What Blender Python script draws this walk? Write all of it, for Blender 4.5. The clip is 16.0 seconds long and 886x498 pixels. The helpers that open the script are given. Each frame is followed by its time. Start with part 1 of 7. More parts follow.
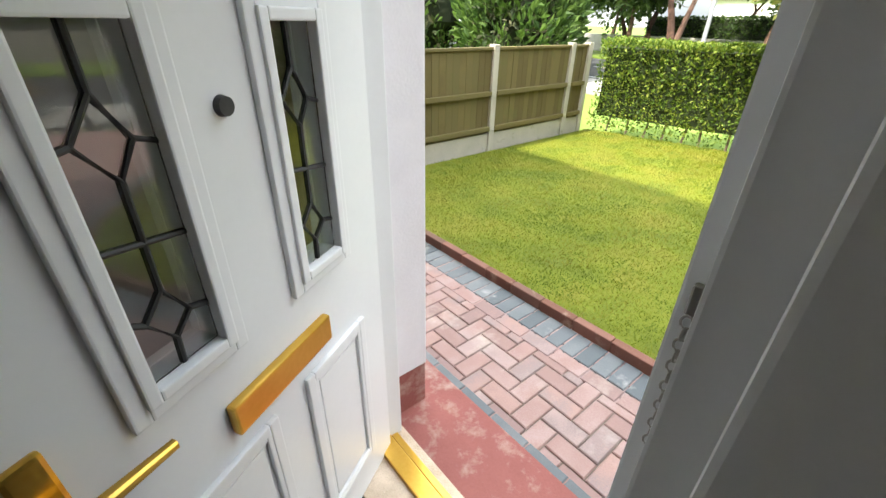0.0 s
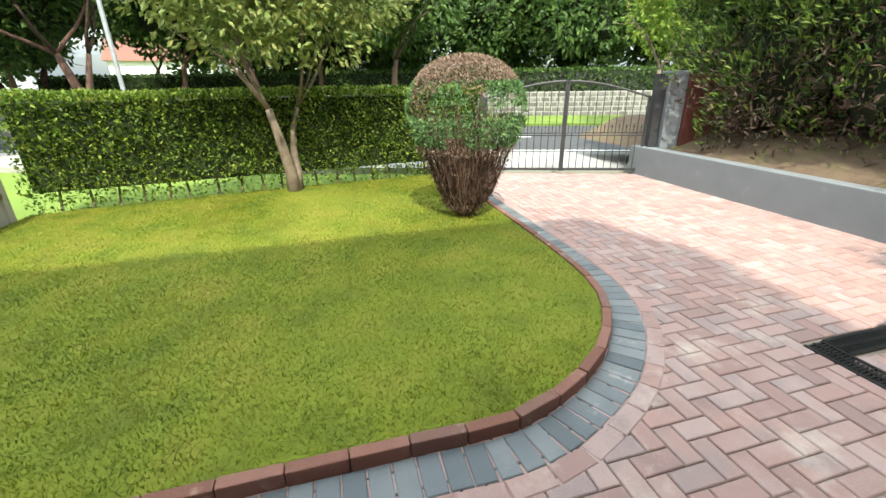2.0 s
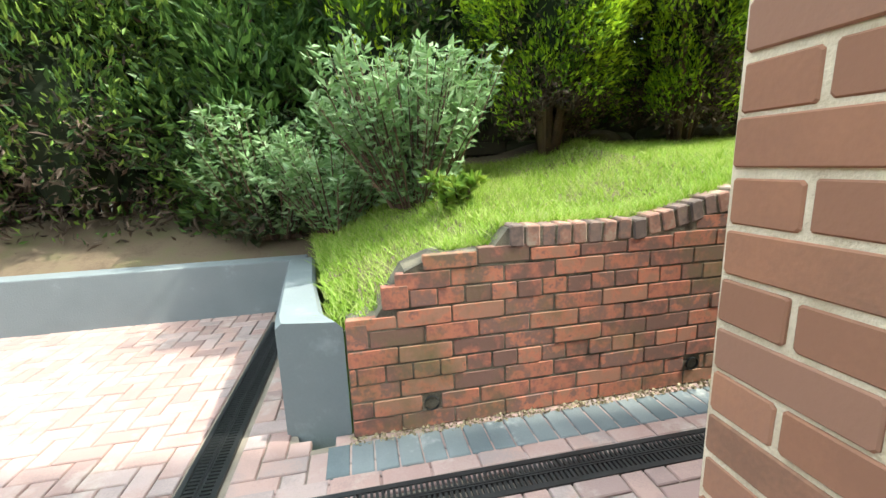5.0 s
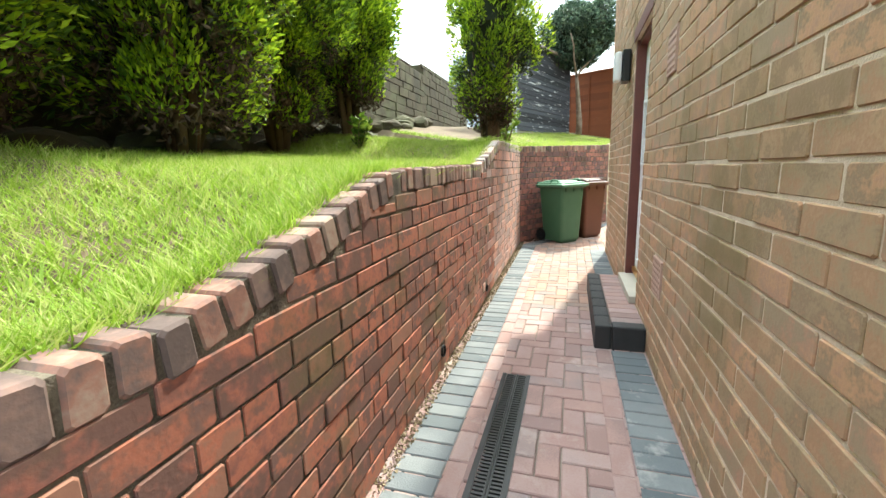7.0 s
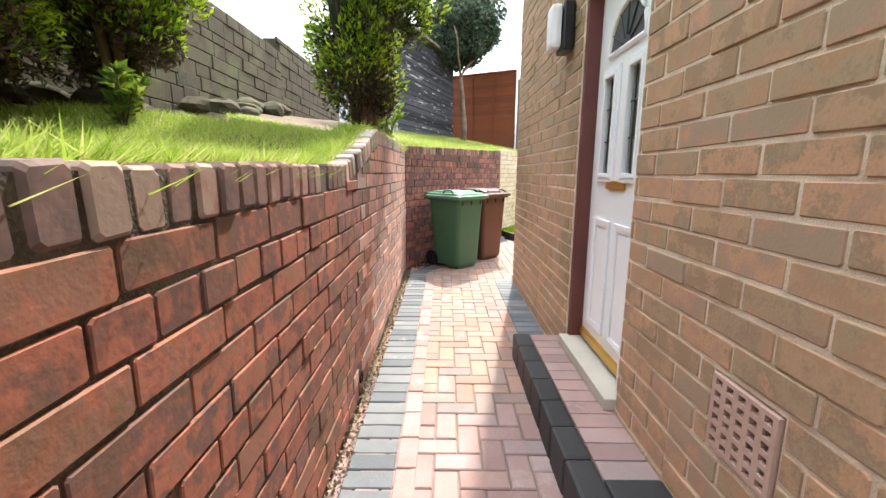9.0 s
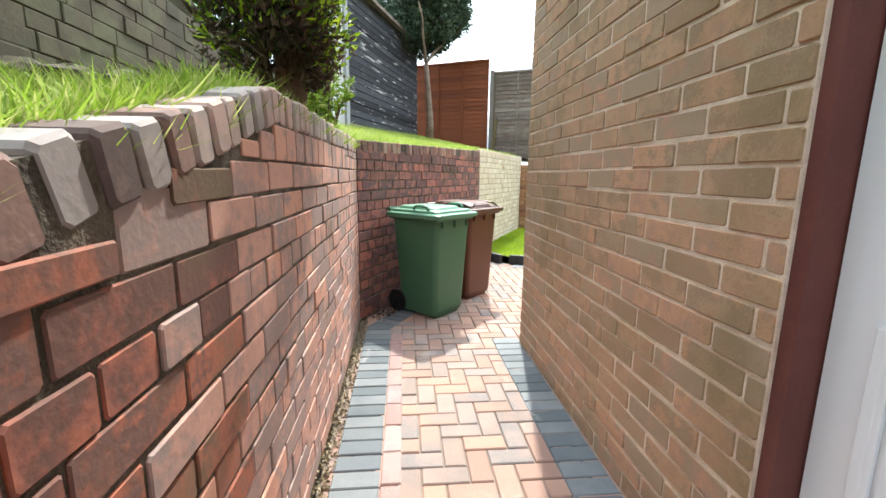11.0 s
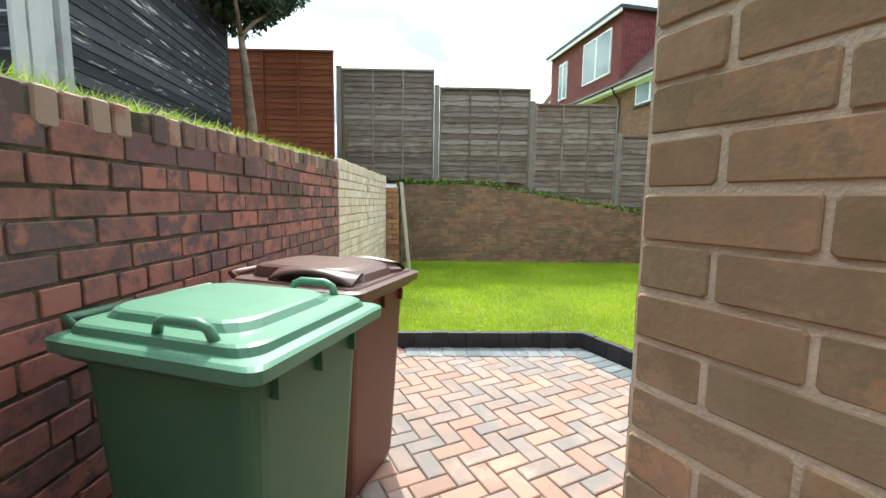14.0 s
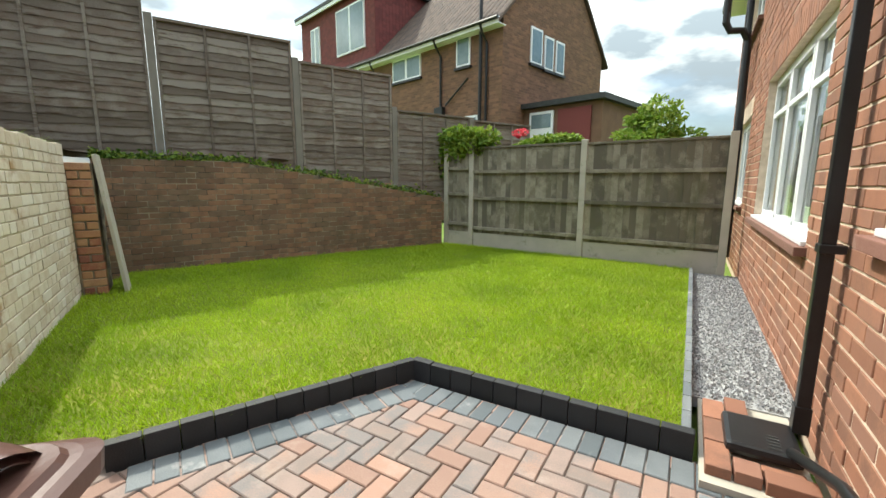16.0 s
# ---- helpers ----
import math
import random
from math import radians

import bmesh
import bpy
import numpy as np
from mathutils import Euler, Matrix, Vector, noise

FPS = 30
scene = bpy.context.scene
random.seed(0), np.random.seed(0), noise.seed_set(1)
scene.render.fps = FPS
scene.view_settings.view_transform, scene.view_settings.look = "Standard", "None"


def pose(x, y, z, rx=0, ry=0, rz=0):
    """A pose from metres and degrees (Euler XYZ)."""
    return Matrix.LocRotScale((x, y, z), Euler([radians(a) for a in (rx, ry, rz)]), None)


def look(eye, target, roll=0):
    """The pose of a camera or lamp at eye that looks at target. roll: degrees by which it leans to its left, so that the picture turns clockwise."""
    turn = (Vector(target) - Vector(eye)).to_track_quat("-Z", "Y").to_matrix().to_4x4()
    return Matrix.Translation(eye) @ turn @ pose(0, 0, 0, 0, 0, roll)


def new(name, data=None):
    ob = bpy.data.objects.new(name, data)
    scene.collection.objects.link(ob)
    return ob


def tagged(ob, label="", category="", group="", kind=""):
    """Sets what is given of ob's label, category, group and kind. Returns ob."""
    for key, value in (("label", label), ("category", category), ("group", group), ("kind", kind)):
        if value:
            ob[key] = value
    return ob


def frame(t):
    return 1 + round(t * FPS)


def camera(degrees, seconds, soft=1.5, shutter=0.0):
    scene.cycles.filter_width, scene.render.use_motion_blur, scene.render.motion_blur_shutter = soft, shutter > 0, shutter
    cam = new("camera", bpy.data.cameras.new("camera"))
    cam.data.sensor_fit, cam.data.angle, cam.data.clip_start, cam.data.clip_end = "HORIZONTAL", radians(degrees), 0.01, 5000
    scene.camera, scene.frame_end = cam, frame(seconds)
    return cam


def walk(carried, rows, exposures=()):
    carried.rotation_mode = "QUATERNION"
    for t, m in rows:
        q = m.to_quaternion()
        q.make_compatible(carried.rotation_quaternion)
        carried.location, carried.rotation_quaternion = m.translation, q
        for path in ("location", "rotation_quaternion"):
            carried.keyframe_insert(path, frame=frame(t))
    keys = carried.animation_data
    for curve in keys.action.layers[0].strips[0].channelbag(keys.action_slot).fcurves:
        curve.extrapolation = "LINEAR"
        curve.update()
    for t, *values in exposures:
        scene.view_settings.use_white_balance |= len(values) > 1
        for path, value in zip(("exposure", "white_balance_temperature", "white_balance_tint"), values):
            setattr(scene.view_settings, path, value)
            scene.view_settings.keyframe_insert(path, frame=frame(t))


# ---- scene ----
cam = camera(93.8, 16.0)
METRES, EYE, TILT, LEAN, TURN = 11.2, 1.676, 0.0, 0.0, -40.2
ROWS = [
    (0.0, 0.0, 0.0, 0.0, 0.53, -28.73, -0.97),
    (0.5, -0.0015, 0.015, -0.0094, -8.98, -26.1, 0.26),
    (1.0, -0.001, 0.0351, -0.0138, -23.7, -22.47, 1.12),
    (1.5, 0.004, 0.0559, -0.0145, -46.09, -22.07, 1.64),
    (2.0, 0.0141, 0.0676, -0.0153, -65.44, -21.67, 0.71),
    (2.5, 0.0309, 0.0716, -0.0174, -81.25, -21.11, -0.11),
    (3.0, 0.0498, 0.0736, -0.026, -96.05, -19.83, -0.03),
    (5.5, 0.1585, -0.0116, -0.0369, -167.11, -11.32, 2.61),
    (6.0, 0.1648, -0.0454, -0.0368, -184.92, -11.45, 2.74),
    (6.5, 0.1602, -0.0771, -0.0378, -200.21, -11.0, 2.46),
    (7.0, 0.1467, -0.108, -0.0394, -212.84, -10.81, 1.69),
    (7.5, 0.1274, -0.1381, -0.0384, -221.17, -11.08, 1.21),
    (8.0, 0.1025, -0.1658, -0.0373, -224.85, -10.58, 0.54),
    (8.5, 0.0765, -0.1939, -0.0392, -227.41, -10.28, 0.04),
    (9.0, 0.0507, -0.2217, -0.0389, -229.26, -10.43, -0.35),
    (11.5, -0.0883, -0.3519, -0.0344, -236.14, -9.96, -0.77),
    (12.0, -0.1194, -0.3753, -0.0348, -237.78, -9.85, -1.06),
    (12.5, -0.149, -0.3971, -0.0357, -240.18, -9.64, -1.28),
    (13.0, -0.1784, -0.4208, -0.0343, -243.87, -9.0, -1.31),
    (13.5, -0.2117, -0.44, -0.0337, -249.11, -7.85, -1.29),
    (14.0, -0.2448, -0.4567, -0.034, -256.61, -6.5, -0.9),
    (14.5, -0.2758, -0.4695, -0.0335, -265.38, -5.29, -0.41),
    (15.0, -0.3057, -0.4746, -0.0314, -273.83, -4.61, -0.22),
    (15.5, -0.3315, -0.4783, -0.0314, -281.8, -5.47, -0.16),
    (16.0, -0.3557, -0.4826, -0.0305, -288.96, -9.14, -0.21),
]
walk(cam, [(t, pose(0, 0, EYE, TILT, LEAN, TURN) @ pose(METRES * x, METRES * y, METRES * z, 90 + pitch, roll, yaw)) for t, x, y, z, yaw, pitch, roll in ROWS], [(0.0, 2.85, 7000, 8), (0.6, 2.7, 7000, 8), (1.5, 2.2, 6900, 6), (3.0, 2.25, 6500, -8), (5.5, 2.7, 6400, -6), (6.5, 2.65, 6600, -6), (7.5, 2.75, 6500, 4), (9.0, 2.65, 6700, 10), (12.5, 2.4, 6000, 0), (13.5, 2.25, 6100, 0), (14.5, 1.85, 6400, 0), (15.5, 1.68, 6600, 0), (16.0, 1.6, 6600, 0)])


# ---- light ----
SUN_TO = Vector((-0.77, 0.16, 1.0)).normalized()
world = bpy.data.worlds.new("sky")
scene.world = world
world.use_nodes = True
wn, wl = world.node_tree.nodes, world.node_tree.links
bg = wn["Background"]
sky = wn.new("ShaderNodeTexSky")
sky.sky_type, sky.sun_disc = "NISHITA", False
sky.sun_elevation = math.asin(SUN_TO.z)
sky.sun_rotation = math.atan2(SUN_TO.x, SUN_TO.y)
sky.dust_density = 2.0
tc = wn.new("ShaderNodeTexCoord")
mp = wn.new("ShaderNodeMapping")
mp.inputs["Scale"].default_value = (1.6, 1.6, 4.0)
cl = wn.new("ShaderNodeTexNoise")
cl.inputs["Scale"].default_value, cl.inputs["Detail"].default_value, cl.inputs["Roughness"].default_value = 1.5, 6.0, 0.55
cr = wn.new("ShaderNodeValToRGB")
cr.color_ramp.elements[0].position, cr.color_ramp.elements[1].position = 0.33, 0.52
cl2 = wn.new("ShaderNodeTexNoise")
cl2.inputs["Scale"].default_value, cl2.inputs["Detail"].default_value = 3.4, 7.0
cr2 = wn.new("ShaderNodeValToRGB")
cr2.color_ramp.elements[0].position, cr2.color_ramp.elements[1].position = 0.43, 0.72
cr2.color_ramp.elements[0].color = (2.3, 2.65, 3.05, 1)
cr2.color_ramp.elements[1].color = (10.2, 10.4, 10.5, 1)
mx = wn.new("ShaderNodeMix")
mx.data_type = "RGBA"
wl.new(tc.outputs["Generated"], mp.inputs["Vector"])
wl.new(mp.outputs["Vector"], cl.inputs["Vector"])
wl.new(mp.outputs["Vector"], cl2.inputs["Vector"])
wl.new(cl.outputs["Fac"], cr.inputs["Fac"])
wl.new(cl2.outputs["Fac"], cr2.inputs["Fac"])
wl.new(cr.outputs["Color"], mx.inputs["Factor"])
wl.new(sky.outputs["Color"], mx.inputs["A"])
wl.new(cr2.outputs["Color"], mx.inputs["B"])
# an overcast sky is dimmest at the horizon and brightest overhead
sep = wn.new("ShaderNodeSeparateXYZ")
wl.new(tc.outputs["Generated"], sep.inputs[0])
up = wn.new("ShaderNodeMapRange")
up.inputs["From Min"].default_value, up.inputs["From Max"].default_value = 0.0, 1.0
up.inputs["To Min"].default_value, up.inputs["To Max"].default_value = 0.30, 1.40
wl.new(sep.outputs["Z"], up.inputs["Value"])
dim = wn.new("ShaderNodeVectorMath")
dim.operation = "SCALE"
wl.new(mx.outputs["Result"], dim.inputs[0])
wl.new(up.outputs["Result"], dim.inputs["Scale"])
wl.new(dim.outputs["Vector"], bg.inputs["Color"])
bg.inputs["Strength"].default_value = 0.15
sun = new("sun", bpy.data.lights.new("sun", "SUN"))
sun.data.energy, sun.data.angle, sun.data.color = 1.65, radians(1.2), (1.0, 0.94, 0.85)
sun.matrix_world = look(SUN_TO * 40, (0, 0, 0))

# ---- materials ----


def mat(name, stops, rough=0.8, scale=8.0, detail_scale=90.0, bump=0.3, spread=0.5, metal=0.0, pieces=False, stain=None, spec=0.4, own=1.0, streak=1.0):
    """Two-scale noise colour between stops; pieces: each piece takes a shade of its own."""
    m = bpy.data.materials.new(name)
    m.use_nodes = True
    n, l = m.node_tree.nodes, m.node_tree.links
    b = n["Principled BSDF"]
    b.inputs["Roughness"].default_value, b.inputs["Metallic"].default_value = rough, metal
    b.inputs["Specular IOR Level"].default_value = spec
    co = n.new("ShaderNodeNewGeometry")
    n1, n2 = n.new("ShaderNodeTexNoise"), n.new("ShaderNodeTexNoise")
    n1.inputs["Scale"].default_value, n1.inputs["Detail"].default_value = scale, 4.0
    n2.inputs["Scale"].default_value, n2.inputs["Detail"].default_value = detail_scale, 3.0
    l.new(co.outputs["Position"], n1.inputs["Vector"])
    l.new(co.outputs["Position"], n2.inputs["Vector"])
    ramp = n.new("ShaderNodeValToRGB")
    el = ramp.color_ramp.elements
    while len(el) < len(stops):
        el.new(0.5)
    for i, c in enumerate(stops):
        el[i].position = (i + 0.5) / len(stops) if len(stops) > 1 else 0
        el[i].color = (*c, 1)
    a = n.new("ShaderNodeMath")
    a.operation = "MULTIPLY_ADD"
    l.new(n2.outputs["Fac"], a.inputs[0])
    a.inputs[1].default_value = 0.35
    l.new(n1.outputs["Fac"], a.inputs[2])
    c = n.new("ShaderNodeMath")
    c.operation = "MULTIPLY_ADD"
    c.inputs[1].default_value, c.inputs[2].default_value = spread * 2, 0.5 - 0.675 * spread * 2
    l.new(a.outputs[0], c.inputs[0])
    val = c.outputs[0]
    if pieces:
        oi = n.new("ShaderNodeObjectInfo")
        s = n.new("ShaderNodeMath")
        l.new(oi.outputs["Random"], s.inputs[0])
        l.new(co.outputs["Random Per Island"], s.inputs[1])
        f = n.new("ShaderNodeMath")
        f.operation = "FRACT"
        l.new(s.outputs[0], f.inputs[0])
        g = n.new("ShaderNodeMath")
        g.operation = "ADD"
        ow = n.new("ShaderNodeMath")
        ow.operation = "MULTIPLY_ADD"
        ow.inputs[1].default_value, ow.inputs[2].default_value = own, 0.5 - own / 2
        l.new(f.outputs[0], ow.inputs[0])
        l.new(ow.outputs[0], g.inputs[0])
        h = n.new("ShaderNodeMath")
        h.operation = "SUBTRACT"
        l.new(val, h.inputs[0])
        h.inputs[1].default_value = 0.5
        l.new(h.outputs[0], g.inputs[1])
        val = g.outputs[0]
    l.new(val, ramp.inputs["Fac"])
    col = ramp.outputs["Color"]
    if stain:
        colour, sc, lo, hi = stain
        n3 = n.new("ShaderNodeTexNoise")
        n3.inputs["Scale"].default_value, n3.inputs["Detail"].default_value, n3.inputs["Roughness"].default_value = sc, 6.0, 0.65
        vm = n.new("ShaderNodeVectorMath")
        vm.operation = "MULTIPLY"
        vm.inputs[1].default_value = (1, 1, streak)
        l.new(co.outputs["Position"], vm.inputs[0])
        l.new(vm.outputs["Vector"], n3.inputs["Vector"])
        mr = n.new("ShaderNodeMapRange")
        mr.inputs["From Min"].default_value, mr.inputs["From Max"].default_value = lo, hi
        l.new(n3.outputs["Fac"], mr.inputs["Value"])
        mix = n.new("ShaderNodeMix")
        mix.data_type = "RGBA"
        l.new(mr.outputs["Result"], mix.inputs["Factor"])
        l.new(col, mix.inputs["A"])
        mix.inputs["B"].default_value = (*colour, 1)
        col = mix.outputs["Result"]
    l.new(col, b.inputs["Base Color"])
    if bump:
        bp = n.new("ShaderNodeBump")
        bp.inputs["Strength"].default_value, bp.inputs["Distance"].default_value = bump, 0.004
        l.new(n2.outputs["Fac"], bp.inputs["Height"])
        l.new(bp.outputs["Normal"], b.inputs["Normal"])
    return m


def leaf_mat(name, stops, rough=0.55, trans=0.35, own=1.0, spread=0.35, scale=1.2):
    m = mat(name, stops, rough, scale, 12.0, 0.0, spread, pieces=True, own=own)
    n, l = m.node_tree.nodes, m.node_tree.links
    b, out = n["Principled BSDF"], n["Material Output"]
    tr = n.new("ShaderNodeBsdfTranslucent")
    mx_ = n.new("ShaderNodeMixShader")
    mx_.inputs[0].default_value = trans
    src = b.inputs["Base Color"].links[0].from_socket
    l.new(src, tr.inputs["Color"])
    l.new(b.outputs[0], mx_.inputs[1])
    l.new(tr.outputs[0], mx_.inputs[2])
    l.new(mx_.outputs[0], out.inputs["Surface"])
    return m


def glass_mat(name, tint, rough=0.02):
    m = bpy.data.materials.new(name)
    m.use_nodes = True
    b = m.node_tree.nodes["Principled BSDF"]
    b.inputs["Base Color"].default_value = (*tint, 1)
    b.inputs["Roughness"].default_value = rough
    b.inputs["Transmission Weight"].default_value = 1.0
    b.inputs["IOR"].default_value = 1.5
    return m


M_RED = mat("old_red_brick", [(0.158, 0.083, 0.068), (0.263, 0.103, 0.077), (0.389, 0.135, 0.086), (0.221, 0.106, 0.08), (0.173, 0.098, 0.085), (0.42, 0.147, 0.092), (0.304, 0.147, 0.103)], 0.88, 14, 60, 0.28, 0.55, pieces=True, stain=((0.13, 0.10, 0.05), 1.9, 0.50, 0.70))
# paler rear brick: some dust, some grazing sunlight put into the colour
M_SUNLIT = mat("sunlit_pink_brick", [(0.319, 0.236, 0.218), (0.472, 0.277, 0.23), (0.555, 0.313, 0.248), (0.389, 0.254, 0.224), (0.283, 0.224, 0.218), (0.59, 0.319, 0.236)], 0.88, 14, 60, 0.28, 0.5, pieces=True, stain=((0.22, 0.15, 0.085), 1.7, 0.56, 0.74))
M_PURPLE = mat("purple_red_brick", [(0.15, 0.088, 0.088), (0.26, 0.115, 0.10), (0.33, 0.15, 0.125), (0.20, 0.105, 0.098), (0.13, 0.09, 0.095), (0.36, 0.15, 0.12)], 0.88, 13, 60, 0.28, 0.5, pieces=True, stain=((0.08, 0.06, 0.045), 1.8, 0.54, 0.72))
M_HOUSE = mat("house_brick", [(0.313, 0.205, 0.127), (0.432, 0.275, 0.167), (0.389, 0.227, 0.138), (0.367, 0.259, 0.16), (0.292, 0.2, 0.13), (0.486, 0.281, 0.164), (0.41, 0.238, 0.162), (0.335, 0.243, 0.162)], 0.9, 12, 110, 0.28, 0.5, pieces=True, stain=((0.20, 0.145, 0.07), 1.2, 0.52, 0.72))
M_CORNER = mat("front_brick", [(0.25, 0.115, 0.075), (0.31, 0.138, 0.085), (0.21, 0.105, 0.072), (0.35, 0.16, 0.10), (0.27, 0.135, 0.095)], 0.85, 7, 90, 0.2, 0.25, pieces=True)
M_PALE = mat("limewashed_brick", [(0.64, 0.545, 0.43), (0.70, 0.62, 0.51), (0.58, 0.475, 0.36), (0.72, 0.65, 0.56)], 0.9, 7, 60, 0.6, 0.35, pieces=True, stain=((0.42, 0.27, 0.15), 2.6, 0.57, 0.70))
M_PALEJ = mat("shadowed_lime_joint", [(0.32, 0.25, 0.17), (0.48, 0.40, 0.29)], 0.95, 9, 120, 0.7, 0.7)
M_BACK = mat("weathered_back_brick", [(0.17, 0.10, 0.066), (0.25, 0.135, 0.082), (0.29, 0.165, 0.10), (0.15, 0.10, 0.068), (0.21, 0.135, 0.088)], 0.9, 5, 70, 0.5, 0.4, pieces=True, stain=((0.10, 0.078, 0.045), 1.3, 0.52, 0.72))
M_BACKJ = mat("pale_worn_joint", [(0.07, 0.055, 0.04), (0.30, 0.25, 0.18)], 0.95, 6, 120, 0.7, 1.0)
M_ORANGE = mat("pier_brick", [(0.40, 0.22, 0.12), (0.30, 0.12, 0.075), (0.46, 0.28, 0.16), (0.24, 0.10, 0.07)], 0.9, 8, 80, 0.5, 0.3, pieces=True)
M_NB = mat("neighbour_brick", [(0.15, 0.085, 0.055), (0.20, 0.11, 0.07), (0.13, 0.075, 0.052), (0.23, 0.12, 0.075)], 0.9, 3, 40, 0.3, 0.3, pieces=True)
M_MORTAR = mat("pinkish_mortar", [(0.519, 0.407, 0.307), (0.708, 0.578, 0.46)], 0.95, 14, 160, 0.7, 0.7)
M_DARKMORTAR = mat("dark_mortar", [(0.055, 0.046, 0.036), (0.17, 0.14, 0.105)], 0.95, 9, 140, 0.8, 0.9)
M_PAVE = mat("red_paver", [(0.284, 0.181, 0.167), (0.353, 0.241, 0.226), (0.318, 0.198, 0.181), (0.37, 0.267, 0.253), (0.267, 0.202, 0.198), (0.361, 0.228, 0.204), (0.258, 0.172, 0.163)], 0.85, 4, 120, 0.4, 0.3, pieces=True, stain=((0.52, 0.44, 0.39), 2.5, 0.56, 0.78))
M_PAVE_WARM = mat("warm_paver", [(0.288, 0.18, 0.144), (0.342, 0.221, 0.176), (0.225, 0.18, 0.162), (0.324, 0.234, 0.203), (0.198, 0.18, 0.176), (0.378, 0.23, 0.176)], 0.85, 4, 120, 0.4, 0.3, pieces=True, stain=((0.45, 0.37, 0.32), 2.5, 0.58, 0.8))
M_GREY = mat("grey_paver", [(0.11, 0.126, 0.138), (0.155, 0.17, 0.182), (0.20, 0.213, 0.222), (0.135, 0.15, 0.165)], 0.9, 5, 130, 0.4, 0.3, pieces=True, stain=((0.40, 0.39, 0.38), 4, 0.60, 0.75))
M_JOINT = mat("jointing_sand", [(0.17, 0.135, 0.11), (0.27, 0.22, 0.18)], 0.95, 8, 200, 0.5)
M_KERB = mat("red_edging", [(0.17, 0.075, 0.055), (0.23, 0.11, 0.085), (0.16, 0.085, 0.068)], 0.85, 6, 100, 0.5, 0.3, pieces=True, stain=((0.36, 0.25, 0.2), 6, 0.6, 0.75))
M_BLACKK = mat("charcoal_edging", [(0.018, 0.019, 0.021), (0.03, 0.031, 0.034), (0.024, 0.025, 0.027)], 0.6, 8, 120, 0.4, 0.3, pieces=True)
M_LAWN = mat("lawn_soil", [(0.095, 0.12, 0.010), (0.145, 0.175, 0.012), (0.20, 0.19, 0.025)], 0.9, 2.2, 60, 0.9, 0.7)
M_GRASS = leaf_mat("grass_blade", [(0.084, 0.135, 0.008), (0.14, 0.191, 0.01), (0.2, 0.237, 0.013), (0.251, 0.233, 0.037), (0.112, 0.167, 0.009)], 0.6, 0.4, 0.35, 1.05, 1.8)
M_GRASS2 = leaf_mat("lush_grass_blade", [(0.224, 0.342, 0.014), (0.319, 0.46, 0.021), (0.401, 0.531, 0.029)], 0.6, 0.4, 0.3, 1.0, 0.8)
M_BANKG = leaf_mat("rough_grass_blade", [(0.20, 0.32, 0.03), (0.29, 0.43, 0.05), (0.37, 0.49, 0.09), (0.45, 0.48, 0.17)], 0.6, 0.4)
M_SOIL = mat("bank_soil", [(0.07, 0.045, 0.03), (0.13, 0.09, 0.06), (0.10, 0.10, 0.04)], 0.95, 3, 50, 0.9, 0.5)
M_WHITE = mat("white_upvc", [(0.76, 0.77, 0.79), (0.80, 0.81, 0.83)], 0.35, 3, 60, 0.02)
M_MASON = mat("white_masonry", [(0.72, 0.70, 0.74), (0.80, 0.78, 0.82)], 0.8, 6, 120, 0.3)
M_BRASS = mat("polished_brass", [(0.62, 0.36, 0.06), (0.72, 0.45, 0.10)], 0.28, 5, 80, 0.05, metal=1.0)
M_STEEL = mat("chain_steel", [(0.30, 0.29, 0.27), (0.45, 0.43, 0.40)], 0.35, 20, 120, 0.1, metal=1.0)
M_REDP = mat("red_step_paint", [(0.24, 0.075, 0.065), (0.30, 0.10, 0.085)], 0.75, 5, 100, 0.4, stain=((0.42, 0.30, 0.26), 9, 0.52, 0.75))
M_LEAD = mat("leaded_came", [(0.03, 0.03, 0.03), (0.05, 0.05, 0.05)], 0.6, 10, 60, 0.1)
M_BLACKP = mat("black_plastic", [(0.012, 0.012, 0.013), (0.02, 0.02, 0.022)], 0.35, 6, 80, 0.08)
M_IRON = mat("black_iron", [(0.03, 0.031, 0.034), (0.05, 0.05, 0.055)], 0.5, 9, 90, 0.15)
M_BIN_G = mat("green_bin_plastic", [(0.035, 0.10, 0.055), (0.05, 0.13, 0.07), (0.07, 0.15, 0.09)], 0.5, 3, 120, 0.12, 0.3, stain=((0.25, 0.33, 0.27), 7, 0.68, 0.8))
M_LID_G = mat("green_lid_plastic", [(0.085, 0.21, 0.135), (0.12, 0.26, 0.17)], 0.38, 3, 120, 0.1, 0.3)
M_BIN_B = mat("brown_bin_plastic", [(0.085, 0.032, 0.018), (0.12, 0.045, 0.026)], 0.45, 3, 120, 0.12, 0.3)
M_LID_B = mat("brown_lid_plastic", [(0.09, 0.045, 0.037), (0.125, 0.065, 0.055)], 0.32, 3, 120, 0.08, 0.3)
M_RENDER = mat("grey_painted_render", [(0.15, 0.165, 0.18), (0.19, 0.205, 0.22)], 0.8, 3, 80, 0.5, 0.4, stain=((0.26, 0.28, 0.30), 3, 0.6, 0.75))
M_CONC = mat("concrete_post", [(0.40, 0.37, 0.31), (0.52, 0.48, 0.41)], 0.9, 4, 120, 0.5, 0.4, stain=((0.22, 0.22, 0.14), 5, 0.58, 0.75))
M_PANEL = mat("tanned_fence_board", [(0.12, 0.092, 0.035), (0.16, 0.125, 0.048), (0.14, 0.115, 0.045)], 0.85, 3, 60, 0.5, 0.4, pieces=True, stain=((0.12, 0.12, 0.04), 2, 0.55, 0.75))
